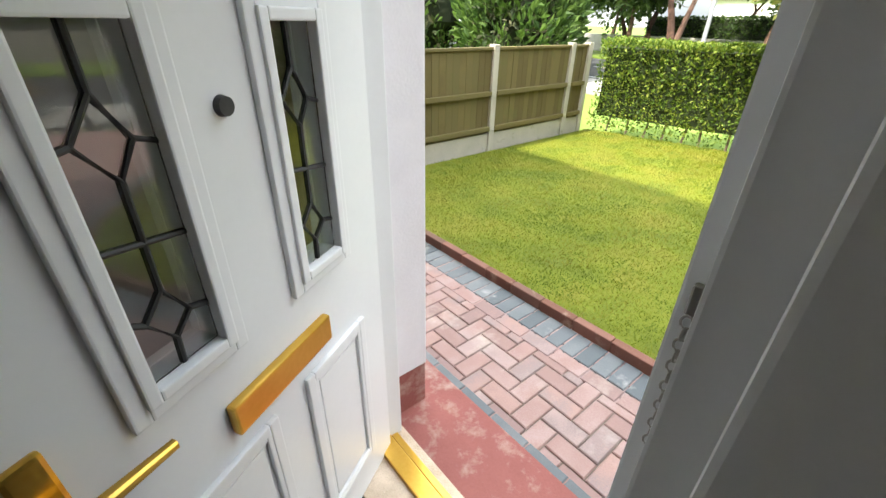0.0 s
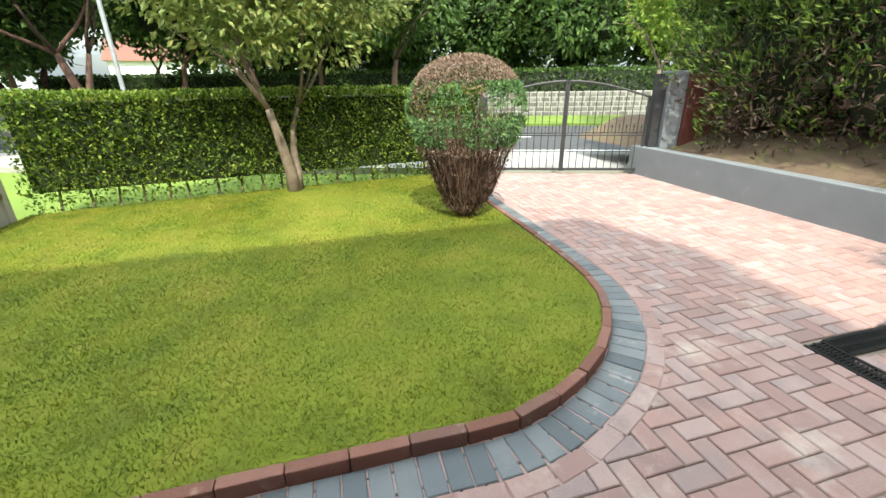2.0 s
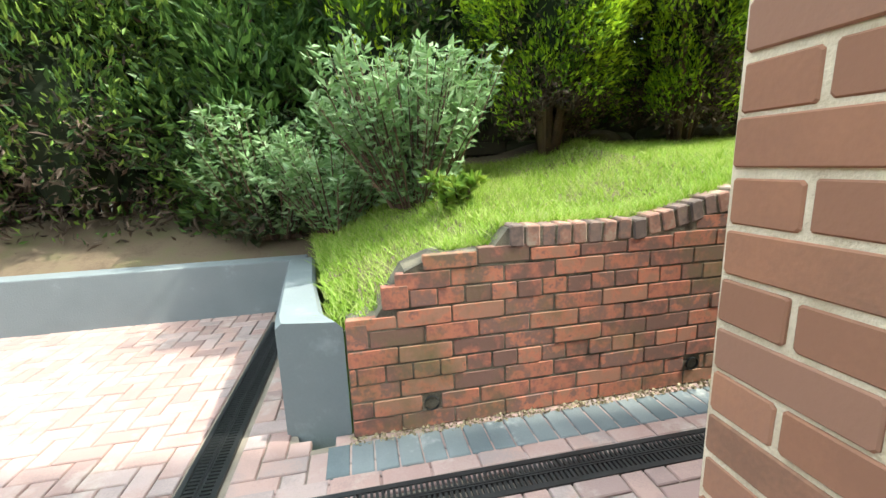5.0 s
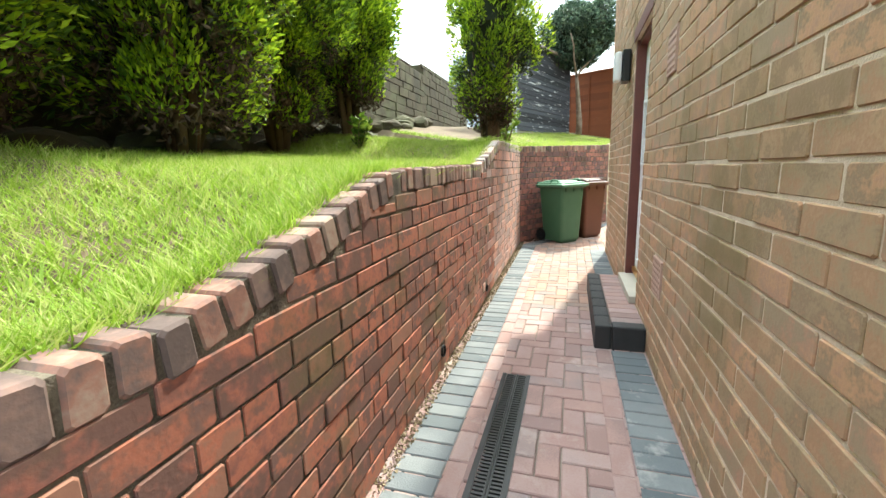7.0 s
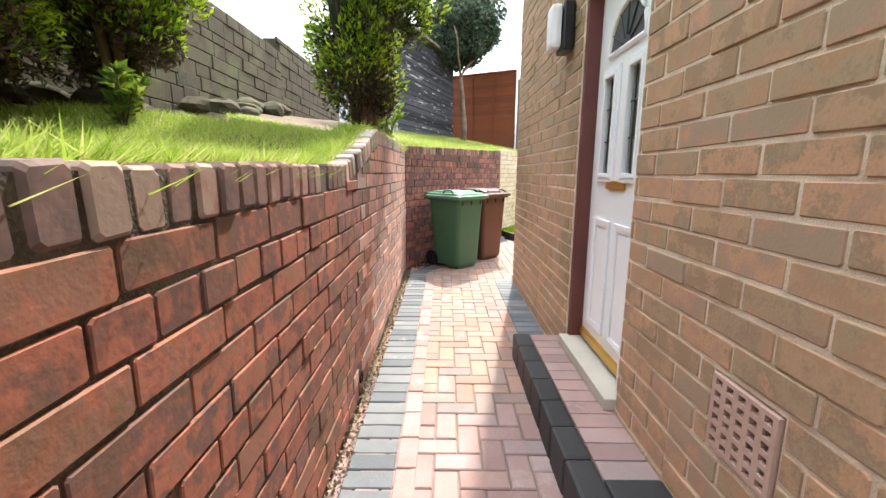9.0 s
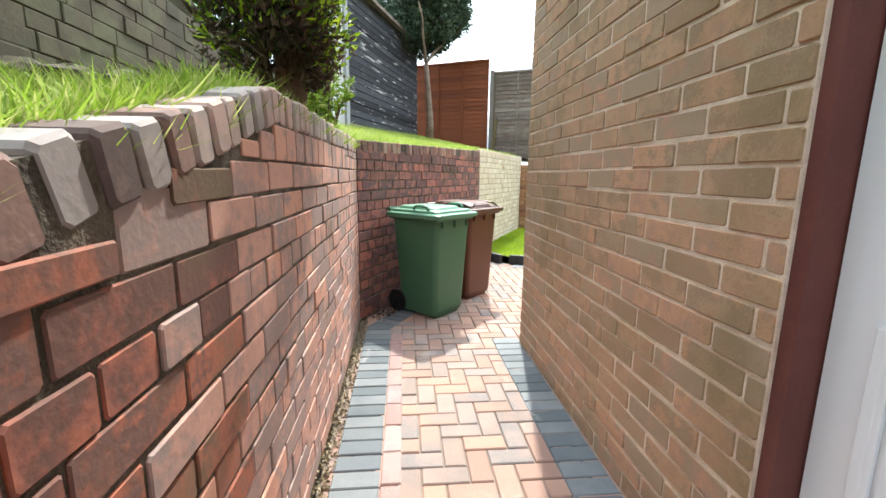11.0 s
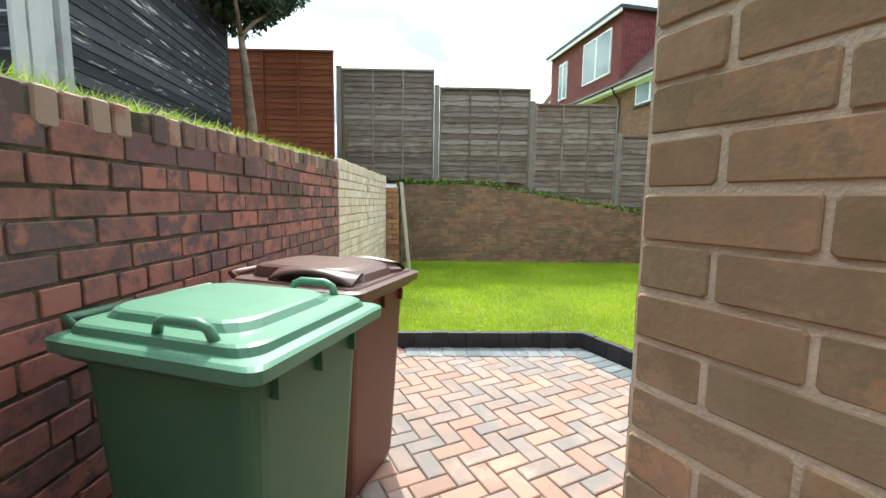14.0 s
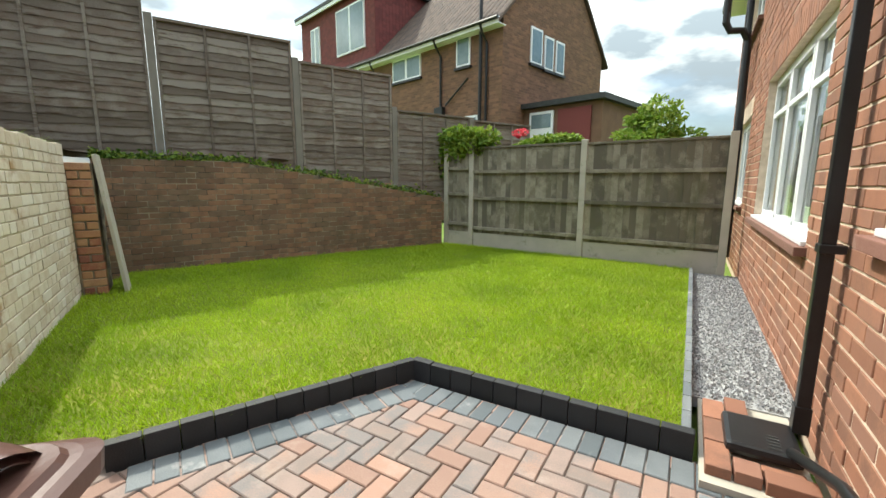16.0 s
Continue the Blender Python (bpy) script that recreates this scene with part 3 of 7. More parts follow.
sand = bmesh.new()
for poly in (PAVED_FRONT, PAVED_SIDE, PAVED_REAR):
    f = sand.faces.new([sand.verts.new((x, y, -0.012)) for x, y in poly])
bmesh.ops.triangulate(sand, faces=sand.faces[:])
pavement = tagged(link("pavement", sand, M_JOINT), "red and grey block paving in herringbone with sanded joints", "paving", kind="structure")

PW = 0.105
rest_front, rest_warm, rest_grey = Joined(), Joined(), Joined()


def flat(x, y, ang, z=0.0):
    """A block lying face up: x along its length."""
    return Matrix.Translation((x, y, z)) @ Matrix.Rotation(ang, 4, "Z") @ Matrix.Rotation(radians(90), 4, "X")


def blocked(x, y):
    for x0, y0, x1, y1 in DRAINS:
        if x0 - 0.01 < x < x1 + 0.01 and y0 - 0.01 < y < y1 + 0.01:
            return True
    return STEP[0] < x < STEP[2] and STEP[1] < y


piece_count = {"warm": 0, "red": 0}


def paver(x, y, l, ang):
    z = rr.uniform(-0.0025, 0.0015)
    m = flat(x, y, ang, z) @ Matrix.Rotation(rr.uniform(-0.012, 0.012), 4, "X")
    rear = x < -3.2
    material = M_PAVE_WARM if rear else M_PAVE
    key = "warm" if rear else "red"
    nearby = (-4.4 < x < -0.3 and -2.6 < y < -1.6) or (0.9 < x < 2.0 and -1.2 < y < 1.2) or (-8.3 < x < -6.2 and -1.4 < y < 0.5)
    if nearby and piece_count[key] < 150:
        piece_count[key] += 1
        PIECES.append(("paver", (l - 0.007, PW - 0.007, 0.03, 0.005), m, material, pavement))
    else:
        (rest_warm if rear else rest_front).add(m, l - 0.007, PW - 0.007, 0.03, 0.005)


def in_paved(x, y):
    return inside(PAVED_FRONT, x, y) or inside(PAVED_SIDE, x, y) or inside(PAVED_REAR, x, y)


for i in range(-92, 78):
    for j in range(-48, 42):
        k = (i - j) % 4
        if k not in (0, 3):
            continue
        cells = [(i, j), (i + 1, j)] if k == 0 else [(i, j), (i, j + 1)]
        cs = [((a + 0.5) * PW, (b + 0.5) * PW) for a, b in cells]
        ok = [in_paved(*c) and not blocked(*c) for c in cs]
        if all(ok):
            paver((cs[0][0] + cs[1][0]) / 2, (cs[0][1] + cs[1][1]) / 2, PW * 2, 0 if k == 0 else math.pi / 2)
        else:
            for c, o in zip(cs, ok):
                if o:
                    paver(c[0], c[1], PW, 0)


def border(line, w0, w1, pitch, material, joined, z=0.006, along=False):
    """A row of blocks beside a line, from w0 to w1 to its left."""
    pts = resample(offset(line, (w0 + w1) / 2), pitch)
    for a, b in zip(pts, pts[1:]):
        c, d = (a + b) / 2, b - a
        ang = math.atan2(d.y, d.x)
        m = flat(c.x, c.y, ang if along else ang + math.pi / 2, z + rr.uniform(-0.002, 0.002))
        ln, wd = (d.length, abs(w1 - w0)) if along else (abs(w1 - w0), d.length)
        joined.add(m, ln - 0.007, wd - 0.007, 0.035, 0.005)


V2 = lambda *a: [Vector(p) for p in a]
border(KERB[:-1], -0.06, -0.27, PW, M_GREY, rest_grey)
border(KERB[:-1], -0.27, -0.375, 0.21, M_PAVE, rest_front, 0.005, True)
border(V2((1.5, -2.65), (-6.3, -2.71)), 0.0, -0.21, PW, M_GREY, rest_grey)
border(V2((1.9, -2.44), (-6.1, -2.50)), 0.0, -0.095, 0.21, M_PAVE, rest_front, 0.004, True)
border(V2((-2.36, -1.49), (0.72, -1.49)), 0.0, -0.21, PW, M_GREY, rest_grey)
border(V2((-2.36, -1.70), (0.72, -1.70)), 0.0, -0.10, 0.21, M_PAVE, rest_front, 0.004, True)
border(V2((-5.95, -1.49), (-3.88, -1.49)), 0.0, -0.21, PW, M_GREY, rest_grey)
border(V2((0.84, -1.7), (0.84, 0.28)), 0.0, -0.21, PW, M_GREY, rest_grey)
border(V2((1.0, 0.25), (1.0, 4.1)), 0.0, -0.115, 0.21, M_GREY, rest_grey, 0.006, True)
border(V2((-6.3, -2.70), (-9.3, -1.13)), 0.0, -0.21, PW, M_GREY, rest_grey)
border(V2((-8.72, -0.80), (-8.05, 0.63)), -0.005, -0.215, PW, M_GREY, rest_grey)
border(V2((-8.05, 0.62), (-6.0, 0.62)), 0.0, -0.21, PW, M_GREY, rest_grey)
border(V2((-6.3, -0.0), (-6.3, 0.4)), 0.1, -0.2, PW, M_GREY, rest_grey, 0.009)
rest_front.done("red_pavers", M_PAVE, pavement, "worn red block pavers laid in herringbone")
rest_warm.done("orange_pavers", M_PAVE_WARM, pavement, "orange and brown block pavers laid in herringbone")
rest_grey.done("grey_border_pavers", M_GREY, pavement, "blue-grey block pavers set as a border")

# grit along the foot of the retaining wall
pts = scatter(rng, 5200, [(1.4, -2.62), (1.4, -2.71), (-6.5, -2.82), (-6.4, -2.71)], lambda x, y: rr.uniform(0.0, 0.018))
leaves(rng, pts, 0.016, M_TAN, "grit_strip", None, aspect=0.9)["kind"] = "stuff"
tagged(bpy.data.objects["grit_strip"], "tan grit strip along the foot of the wall", "grit")


def channel_drain(name, x0, y0, x1, y1):
    d = empty(name, pose((x0 + x1) / 2, (y0 + y1) / 2, 0))
    tagged(d, "black slotted plastic channel drain set in the paving", "drain", "channel drains")
    L, W = (x1 - x0, y1 - y0)
    along_x = L > W
    ln, wd = (L, W) if along_x else (W, L)
    m = Matrix.Identity(4) if along_x else Matrix.Rotation(radians(90), 4, "Z")
    part("trough", bx(-ln / 2, -wd / 2, -0.05, ln / 2, wd / 2, -0.02, m=m), M_BLACKP, d)
    for s in (-1, 1):
        part("edge_rail", bx(-ln / 2, s * wd / 2 - 0.012, -0.05, ln / 2, s * wd / 2 + 0.012, 0.007, m=m), M_BLACKP, d)
    gb = bmesh.new()
    n = int(ln / 0.022)
    for k in range(n):
        x = -ln / 2 + (k + 0.5) * ln / n
        for s in (-1, 1):
            box(gb, x - 0.006, s * 0.034 - 0.022, -0.02, x + 0.006, s * 0.034 + 0.022, 0.005, m=m)
    for y in (-0.006, 0.006):
        box(gb, -ln / 2, y - 0.004, -0.02, ln / 2, y + 0.004, 0.006, m=m)
    tagged(part("grating", gb, M_BLACKP, d), kind="stuff")


channel_drain("channel_drain", *DRAINS[0])
channel_drain("channel_drain", DRAINS[1][0], DRAINS[1][1], DRAINS[1][2], -2.36)

# edging of the front lawn
kerb = empty("lawn_kerb", pose(2, 0, 0))
tagged(kerb, "low red-brown concrete edging round the front lawn", "kerb", kind="structure")
kp = resample(offset(KERB, -0.03), 0.26)
for a, b in zip(kp, kp[1:]):
    c, d = (a + b) / 2, b - a
    m = Matrix.Translation((c.x, c.y, 0.02)) @ Matrix.Rotation(math.atan2(d.y, d.x), 4, "Z")
    bm = bx(-d.length / 2 + 0.002, -0.03, -0.08, d.length / 2 - 0.002, 0.03, 0.055 + rr.uniform(-0.004, 0.004), bevel=0.008, m=Matrix.Translation((-2, 0, 0)) @ m)
    part("edging_block", bm, M_KERB, kerb)


def lawn_sheet(name, poly, z, material, label, bumps=0.012):
    bm = bmesh.new()
    xs, ys = [p[0] for p in poly], [p[1] for p in poly]
    f = bm.faces.new([bm.verts.new((x, y, z)) for x, y in poly])
    bmesh.ops.triangulate(bm, faces=[f])
    bmesh.ops.subdivide_edges(bm, edges=bm.edges[:], cuts=3, use_grid_fill=True)
    for v in bm.verts:
        if not v.is_boundary:
            v.co.z += noise.noise(v.co * 0.9) * bumps
    return tagged(link(name, bm, material), label, "lawn", kind="structure")


lawn_sheet("front_lawn", FRONT_LAWN, 0.055, M_LAWN, "mown yellow-green front lawn with a curved edge")
lawn_sheet("rear_lawn", REAR_LAWN, 0.10, M_LAWN, "bright green raised rear lawn of long fresh grass")
gp = scatter(rng, 190000, FRONT_LAWN, lambda x, y: 0.05)
tagged(blades(rng, gp, 0.024, M_GRASS, "front_grass", 0.0035, 0.8), "short yellow-green grass blades", "grass", kind="stuff")
gp = scatter(rng, 150000, REAR_LAWN, lambda x, y: 0.095)
tagged(blades(rng, gp, 0.045, M_GRASS2, "rear_grass", 0.004, 0.6), "fresh bright green grass blades", "grass", kind="stuff")

# black edging of the patio
edge = empty("patio_kerb", pose(-8, 0, 0))
tagged(edge, "charcoal block edging holding the raised rear lawn", "kerb", kind="structure")
for line in (V2((-9.05, -1.12), (-8.79, -0.98)), V2((-8.78, -0.86), (-8.085, 0.66)), V2((-8.085, 0.665), (-6.42, 0.665))):
    pp = resample(line, 0.155)
    for a, b in zip(pp, pp[1:]):
        c, d = (a + b) / 2, b - a
        m = Matrix.Translation((c.x + 8, c.y, 0)) @ Matrix.Rotation(math.atan2(d.y, d.x), 4, "Z")
        part("edging_block", bx(-d.length / 2 + 0.002, -0.03, -0.05, d.length / 2 - 0.002, 0.03, 0.138 + rr.uniform(-0.003, 0.003), bevel=0.006, m=m), M_BLACKK, edge)

# ---- retaining walls ----
TOPS = [(3.0, 0.5), (1.38, 0.55), (1.19, 0.62), (1.17, 0.70), (1.11, 0.80), (0.97, 0.86), (0.66, 0.885), (0.62, 0.97), (-0.09, 0.965), (-0.36, 1.02), (-0.64, 1.09), (-1.15, 1.23), (-1.32, 1.245), (-3.2, 1.28), (-4.2, 1.54), (-6.45, 1.57), (-9.4, 1.66), (-14, 1.75)]


def wall_top(x):
    for (a, p), (b, q) in zip(TOPS, TOPS[1:]):
        if x >= b:
            return p + (q - p) * (min(x, a) - a) / (b - a)
    return TOPS[-1][1]


CO, BL = 0.088, 0.262
W_LEN = (WALL1 - WALL0).length
W_ANG = math.degrees(math.atan2((WALL0 - WALL1).y, (WALL0 - WALL1).x))
wfR = wall_frame(WALL1.x, WALL1.y, W_ANG)     # runs from the rear corner to the front, face to the passage
wx = lambda s: WALL1.x + s * (WALL0.x - WALL1.x) / W_LEN
COPE = 0.108


def cope_at(x):
    return COPE if x < 0.62 else 0.0


def profile_body(name, wf, length, topf, thick, material, label, drop=0.0, parent=None):
    bm = bmesh.new()
    n = int(length / 0.07)
    prev = None
    for k in range(n + 1):
        s = length * k / n
        z = topf(s) - drop
        ring = [bm.verts.new(wf @ Vector(p)) for p in ((s, 0, -0.1), (s, 0, z), (s, -thick, z), (s, -thick, -0.1))]
        if prev:
            for i in range(4):
                bm.faces.new((prev[i], prev[(i + 1) % 4], ring[(i + 1) % 4], ring[i]))
        else:
            bm.faces.new(ring)
        prev = ring
    bm.faces.new(prev[::-1])
    return tagged(link(name, bm, material, parent), label, "wall", kind="structure")


wall_side = profile_body("wall_retaining", wfR, W_LEN, lambda s: wall_top(wx(s)) - 0.012, 0.22, M_DARKMORTAR, "old red brick retaining wall stepping up beside the passage")
HOLES = [(1.0, 0.12), (-0.47, 0.12), (-1.85, 0.11), (-3.35, 0.09)]
hole_open = [((WALL0 - WALL1).length * (hx - WALL1.x) / (WALL0.x - WALL1.x) - 0.045, (WALL0 - WALL1).length * (hx - WALL1.x) / (WALL0.x - WALL1.x) + 0.045, hz - 0.03, hz + 0.045) for hx, hz in HOLES]
jr, jr2 = Joined(), Joined()
# rear stretch whose bricks carry the grazing sunlight in their colour
sunlit = lambda s: wx(s) + 0.9 * noise.noise(Vector((s * 7.3, 0.4, 0))) < -3.6
courses(rr, wfR, W_LEN, 0.0, lambda s: wall_top(wx(s)) - cope_at(wx(s)), CO, BL, openings=hole_open, header_every=4, joint=0.007, near=lambda s, z: -2.6 < wx(s) < 1.3, material=lambda s: M_SUNLIT if sunlit(s) else M_RED, rest=lambda s: jr2 if sunlit(s) else jr, parent=wall_side, limit=300, proud=0.005)
for s0, s1, z0, z1 in hole_open:
    bm = bmesh.new()
    pts = [wfR @ Vector(((s0 + s1) / 2, y, (z0 + z1) / 2)) for y in (-0.03, 0.014)]
    tube(bm, pts, 0.036, 14, caps=False)
    part("weep_pipe", bm, M_BLACKP, wall_side, "dark clay weep pipe")
# brick-on-edge coping
s = 0.0
while s < W_LEN:
    x = wx(s + 0.04)
    if x < 0.62:
        slope = math.atan2(wall_top(wx(s + 0.08)) - wall_top(wx(s)), 0.08)
        m = wfR @ Matrix.Translation((s + 0.041, 0.006 + rr.uniform(-0.005, 0.005), wall_top(x) - COPE / 2 + rr.uniform(-0.006, 0.005))) @ Matrix.Rotation(-slope, 4, "Y") @ Matrix.Rotation(rr.uniform(-0.045, 0.045), 4, "Y") @ Matrix.Rotation(rr.uniform(-0.03, 0.03), 4, "Z")
        if rr.random() > 0.02:
            PIECES.append(("coping_brick", (0.073, COPE, 0.11, 0.007), m, M_COPEG if sunlit(s) else M_COPE, wall_side))
    s += 0.082
jr.done("retaining_bricks", M_RED, wall_side, "weathered red and purple bricks")
jr2.done("dusty_retaining_bricks", M_SUNLIT, wall_side, "weathered pinkish bricks with grazing sunlight in their colour")

# wall behind the bins and its pale continuation
wfB = wall_frame(-9.42, BINW.y + (-9.42 - BINW.x) * BIND.y / BIND.x, math.degrees(math.atan2(-BIND.y, -BIND.x)))
B_LEN = (9.42 - 6.45) / 0.8855
bxs = lambda s: -9.42 + s * 0.8855
wall_bin = profile_body("wall_bins", wfB, B_LEN, lambda s: wall_top(bxs(s)) - 0.012, 0.22, M_DARKMORTAR, "dark red brick retaining wall behind the wheelie bins")
jb = Joined()
courses(rr, wfB, B_LEN, 0.0, lambda s: wall_top(bxs(s)) - COPE + 0.03, CO, BL, header_every=4, material=M_PURPLE, rest=jb, parent=wall_bin, limit=260, proud=0.008, near=lambda s, z: z > 0.2)
jb.done("bin_wall_bricks", M_PURPLE, wall_bin, "dark red bricks near the ground")
s = 0.0
while s < B_LEN:
    if rr.random() > 0.03:
        m = wfB @ Matrix.Translation((s + 0.043, 0.010 + rr.uniform(-0.006, 0.006), wall_top(bxs(s)) - COPE / 2 + rr.uniform(-0.006, 0.004))) @ Matrix.Rotation(rr.uniform(-0.03, 0.03), 4, "Y")
        PIECES.append(("coping_brick", (0.077, COPE, 0.15, 0.006), m, M_COPE, wall_bin))
    s += 0.086
wx1 = -12.08
wfP = wall_frame(wx1, BINW.y + (wx1 - BINW.x) * BIND.y / BIND.x, math.degrees(math.atan2(-BIND.y, -BIND.x)))
P_LEN = (-9.43 - wx1) / 0.8855
wall_pale = profile_body("wall_pale", wfP, P_LEN, lambda s: 1.69 - 0.012, 0.22, M_PALEJ, "cream limewashed brick wall with flaking paint")
jp = Joined()
courses(rr, wfP, P_LEN, 0.0, lambda s: 1.70 + 0.02 * noise.noise(Vector((s * 3.1, 0, 0))), CO, BL, material=M_PALE, rest=jp, parent=wall_pale, limit=260, proud=0.005, header_every=3)
jp.done("pale_bricks", M_PALE, wall_pale, "limewashed bricks")
# leaning pier at its end
pier = empty("brick_pier", pose(-12.2, 0.22, 0))
tagged(pier, "leaning orange brick pier ending the cream wall", "pier", kind="structure")
PR = Matrix.Rotation(radians(-28), 4, "Z")
part("core", bx(-0.28, -0.02, 0, 0.10, 0.225, 1.52, m=PR), M_BACKJ, pier)
for k in range(17):
    z = 0.02 + k * 0.089
    lean_ = 0.10 * (1 - k / 16) + rr.uniform(-0.012, 0.012)
    for c_, w in (((0.05, 0.10), (0.16, 0.11)) if k % 2 else ((0.105, 0.22),)):
        m = pier.matrix_basis @ PR @ Matrix.Translation((0.106 + rr.uniform(0, 0.012), c_ + lean_ * 0.3, z + 0.04)) @ Matrix.Rotation(radians(-90), 4, "Z")
        PIECES.append(("brick", (w - 0.01, 0.078, 0.06, 0.006), m, M_ORANGE, pier))
    for c_, w in (((-0.19, 0.16), (0.0, 0.2)) if k % 2 else ((-0.09, 0.36),)):
        m = pier.matrix_basis @ PR @ Matrix.Translation((c_, -0.026, z + 0.04)) @ Matrix.Rotation(radians(180), 4, "Z")
        PIECES.append(("brick", (w - 0.01, 0.078, 0.04, 0.006), m, M_ORANGE, pier))
part("board", bx(-0.12, 0.0, 0.0, 0.13, 0.035, 1.62, bevel=0.004, m=PR @ Matrix.Translation((0, 0.39, 0)) @ Matrix.Rotation(radians(5.5), 4, "X")), M_CONC, pier, "leaning weathered board against the pier")

# back wall, falling to one side
BK0, BK1 = Vector((-13.2, 0.78)), Vector((-10.82, 5.58))
K_LEN = (BK1 - BK0).length
wfK = wall_frame(BK1.x, BK1.y, math.degrees(math.atan2((BK0 - BK1).y, (BK0 - BK1).x)))


def back_top(s):
    u = K_LEN - s
    return 1.63 if u < 1.7 else 1.63 - (u - 1.7) / (K_LEN - 1.7) * 0.6


wall_back = profile_body("wall_back", wfK, K_LEN, back_top, 0.24, M_BACKJ, "weathered brown brick garden wall with a falling top")
jk = Joined()
courses(rr, wfK, K_LEN, 0.02, lambda s: back_top(s) - 0.005, 0.08, 0.24, openings=[(1.75, 1.83, 0.62, 0.70), (3.42, 3.50, 0.30, 0.38)], material=M_BACK, rest=jk, parent=wall_back, limit=300, proud=0.004, joint=0.008)
jk.done("back_bricks", M_BACK, wall_back, "weathered brown bricks")

# ---- low grey walls beside the drive ----
low = empty("wall_drive", pose(4, -4.8, 0))
tagged(low, "low grey painted rendered wall along the drive", "wall", kind="structure")
part("wall_run", bx(1.80 - 4, -0.12, -0.1, 6.9 - 4, 0.10, 0.47, bevel=0.012), M_RENDER, low)
bm = bmesh.new()
prof = [((1.70, -2.80), (1.39, -2.735)), ((1.74, -3.0), (1.50, -3.0)), ((1.84, -3.8), (1.62, -3.8)), ((1.94, -4.7), (1.72, -4.72))]
rings = []
for (p, q), z in zip(prof, (0.57, 0.54, 0.50, 0.48)):
    rings.append([bm.verts.new((a - 4, b + 4.8, c)) for (a, b), c in ((p, -0.1), (p, z - 0.03), (((p[0] * 0.9 + q[0] * 0.1), (p[1] * 0.9 + q[1] * 0.1)), z), (((p[0] * 0.1 + q[0] * 0.9), (p[1] * 0.1 + q[1] * 0.9)), z), (q, z - 0.03), (q, -0.1))])
for a, b in zip(rings, rings[1:]):
    for i in range(6):
        bm.faces.new((a[i], a[(i + 1) % 6], b[(i + 1) % 6], b[i]))
bm.faces.new(rings[0])
bm.faces.new(rings[-1][::-1])
part("wall_return", bm, M_RENDER, low, "grey painted rounded wall end")


# ---- the bank ----
def bank_z(x, y):
    if x > 1.75:
        return 0.40 + 0.42 * min(1.0, max(0.0, -4.85 - y) / 1.0)
    if x > -6.45:
        d = max(0.0, -2.9 - y)
        up = 0.10 if x < -1 else 0.16
        z = wall_top(x) - 0.07 + up * min(d, 2.6)
        if x > 0.6:
            z = min(0.52 + (1.38 - x) * 0.5, 0.90) + 0.14 * min(d, 2.6)
        return z
    d = max(0.0, -((x - BINW.x) * 0.4647 + (y - BINW.y) * 0.8855) - 0.15)
    return wall_top(x) - 0.02 + 0.20 * min(d, 3.2)


def bank_in(x, y):
    if x > 1.72:
        return y < -4.74
    if x > 1.38:
        return y < -2.75 and x < 1.44 + (-2.75 - y) * 0.14
    if x > -6.45:
        return y < -2.78
    nd = (x - BINW.x) * 0.4647 + (y - BINW.y) * 0.8855
    ed = (x - BK0.x) * (BK1 - BK0).y - (y - BK0.y) * (BK1 - BK0).x
    return nd < -0.10 or (x < -12.1 and ed < -0.6)


bm = bmesh.new()
grid = {}
ST = 0.22
for i in range(-82, 42):
    for j in range(-62, 30):
        x, y = i * ST, j * ST
        if bank_in(x, y) and x < 9:
            grid[i, j] = bm.verts.new((x, y, bank_z(x, y) + 0.03 * noise.noise(Vector((x, y, 0)) * 1.7)))
for (i, j) in list(grid):
    q = [(i, j), (i + 1, j), (i + 1, j + 1), (i, j + 1)]
    if all(p in grid for p in q):
        bm.faces.new([grid[p] for p in q])
tagged(link("bank", bm, M_SOIL, smooth=True), "sloping earth and rough grass bank above the passage", "bank", kind="structure")


def bank_pts(n, x0, x1, y0, y1, keep=lambda x, y: True):
    out = []
    while len(out) < n:
        x, y = rng.uniform(x0, x1), rng.uniform(y0, y1)
        if bank_in(x, y) and keep(x, y):
            out.append((x, y, bank_z(x, y) - 0.01))
    return out


thin = lambda x, y: noise.noise(Vector((x * 1.3, y * 1.3, 3))) > -0.35
gp = bank_pts(95000, -6.6, 1.75, -5.0, -2.78, lambda x, y: thin(x, y) or y < -3.2 or x > 0.7) + bank_pts(16000, -13, -6.4, -3.4, 0.2)
fr = []
while len(fr) < 5000:
    t_, o_ = rng.uniform(0, 3.6), abs(rng.normal()) * 0.18 + 0.14
    q_ = BINW + BIND * t_ - Vector((0.4647, 0.8855)) * o_
    fr.append((q_.x, q_.y, wall_top(q_.x) - 0.01 + 0.1 * (o_ - 0.14)))
while len(fr) < 24000:
    x_, o_ = rng.uniform(-6.4, 0.9), abs(rng.normal()) * 0.09 + 0.09
    if thin(x_, 0) or rng.random() < 0.4:
        fr.append((x_, -2.69 + 0.0128 * (x_ - 1.38) - o_, wall_top(x_) - 0.03))
tagged(blades(rng, fr, 0.07, M_BANKG, "fringe_grass", 0.004, 0.7), "long grass hanging over the retaining walls", "grass", kind="stuff")
tagged(blades(rng, gp, 0.065, M_BANKG, "bank_grass", 0.0045, 0.8), "rough tufted grass on the bank", "grass", kind="stuff")


# ---- the house ----
HX0, HX1, HY0 = 0.65, -5.90, -1.48      # front face, rear face, gable face
EAVE, RIDGE = 5.0, 7.7
FLOOR = 0.15
house_openings = [(-3.74, -2.92, 0.19, 2.28)]
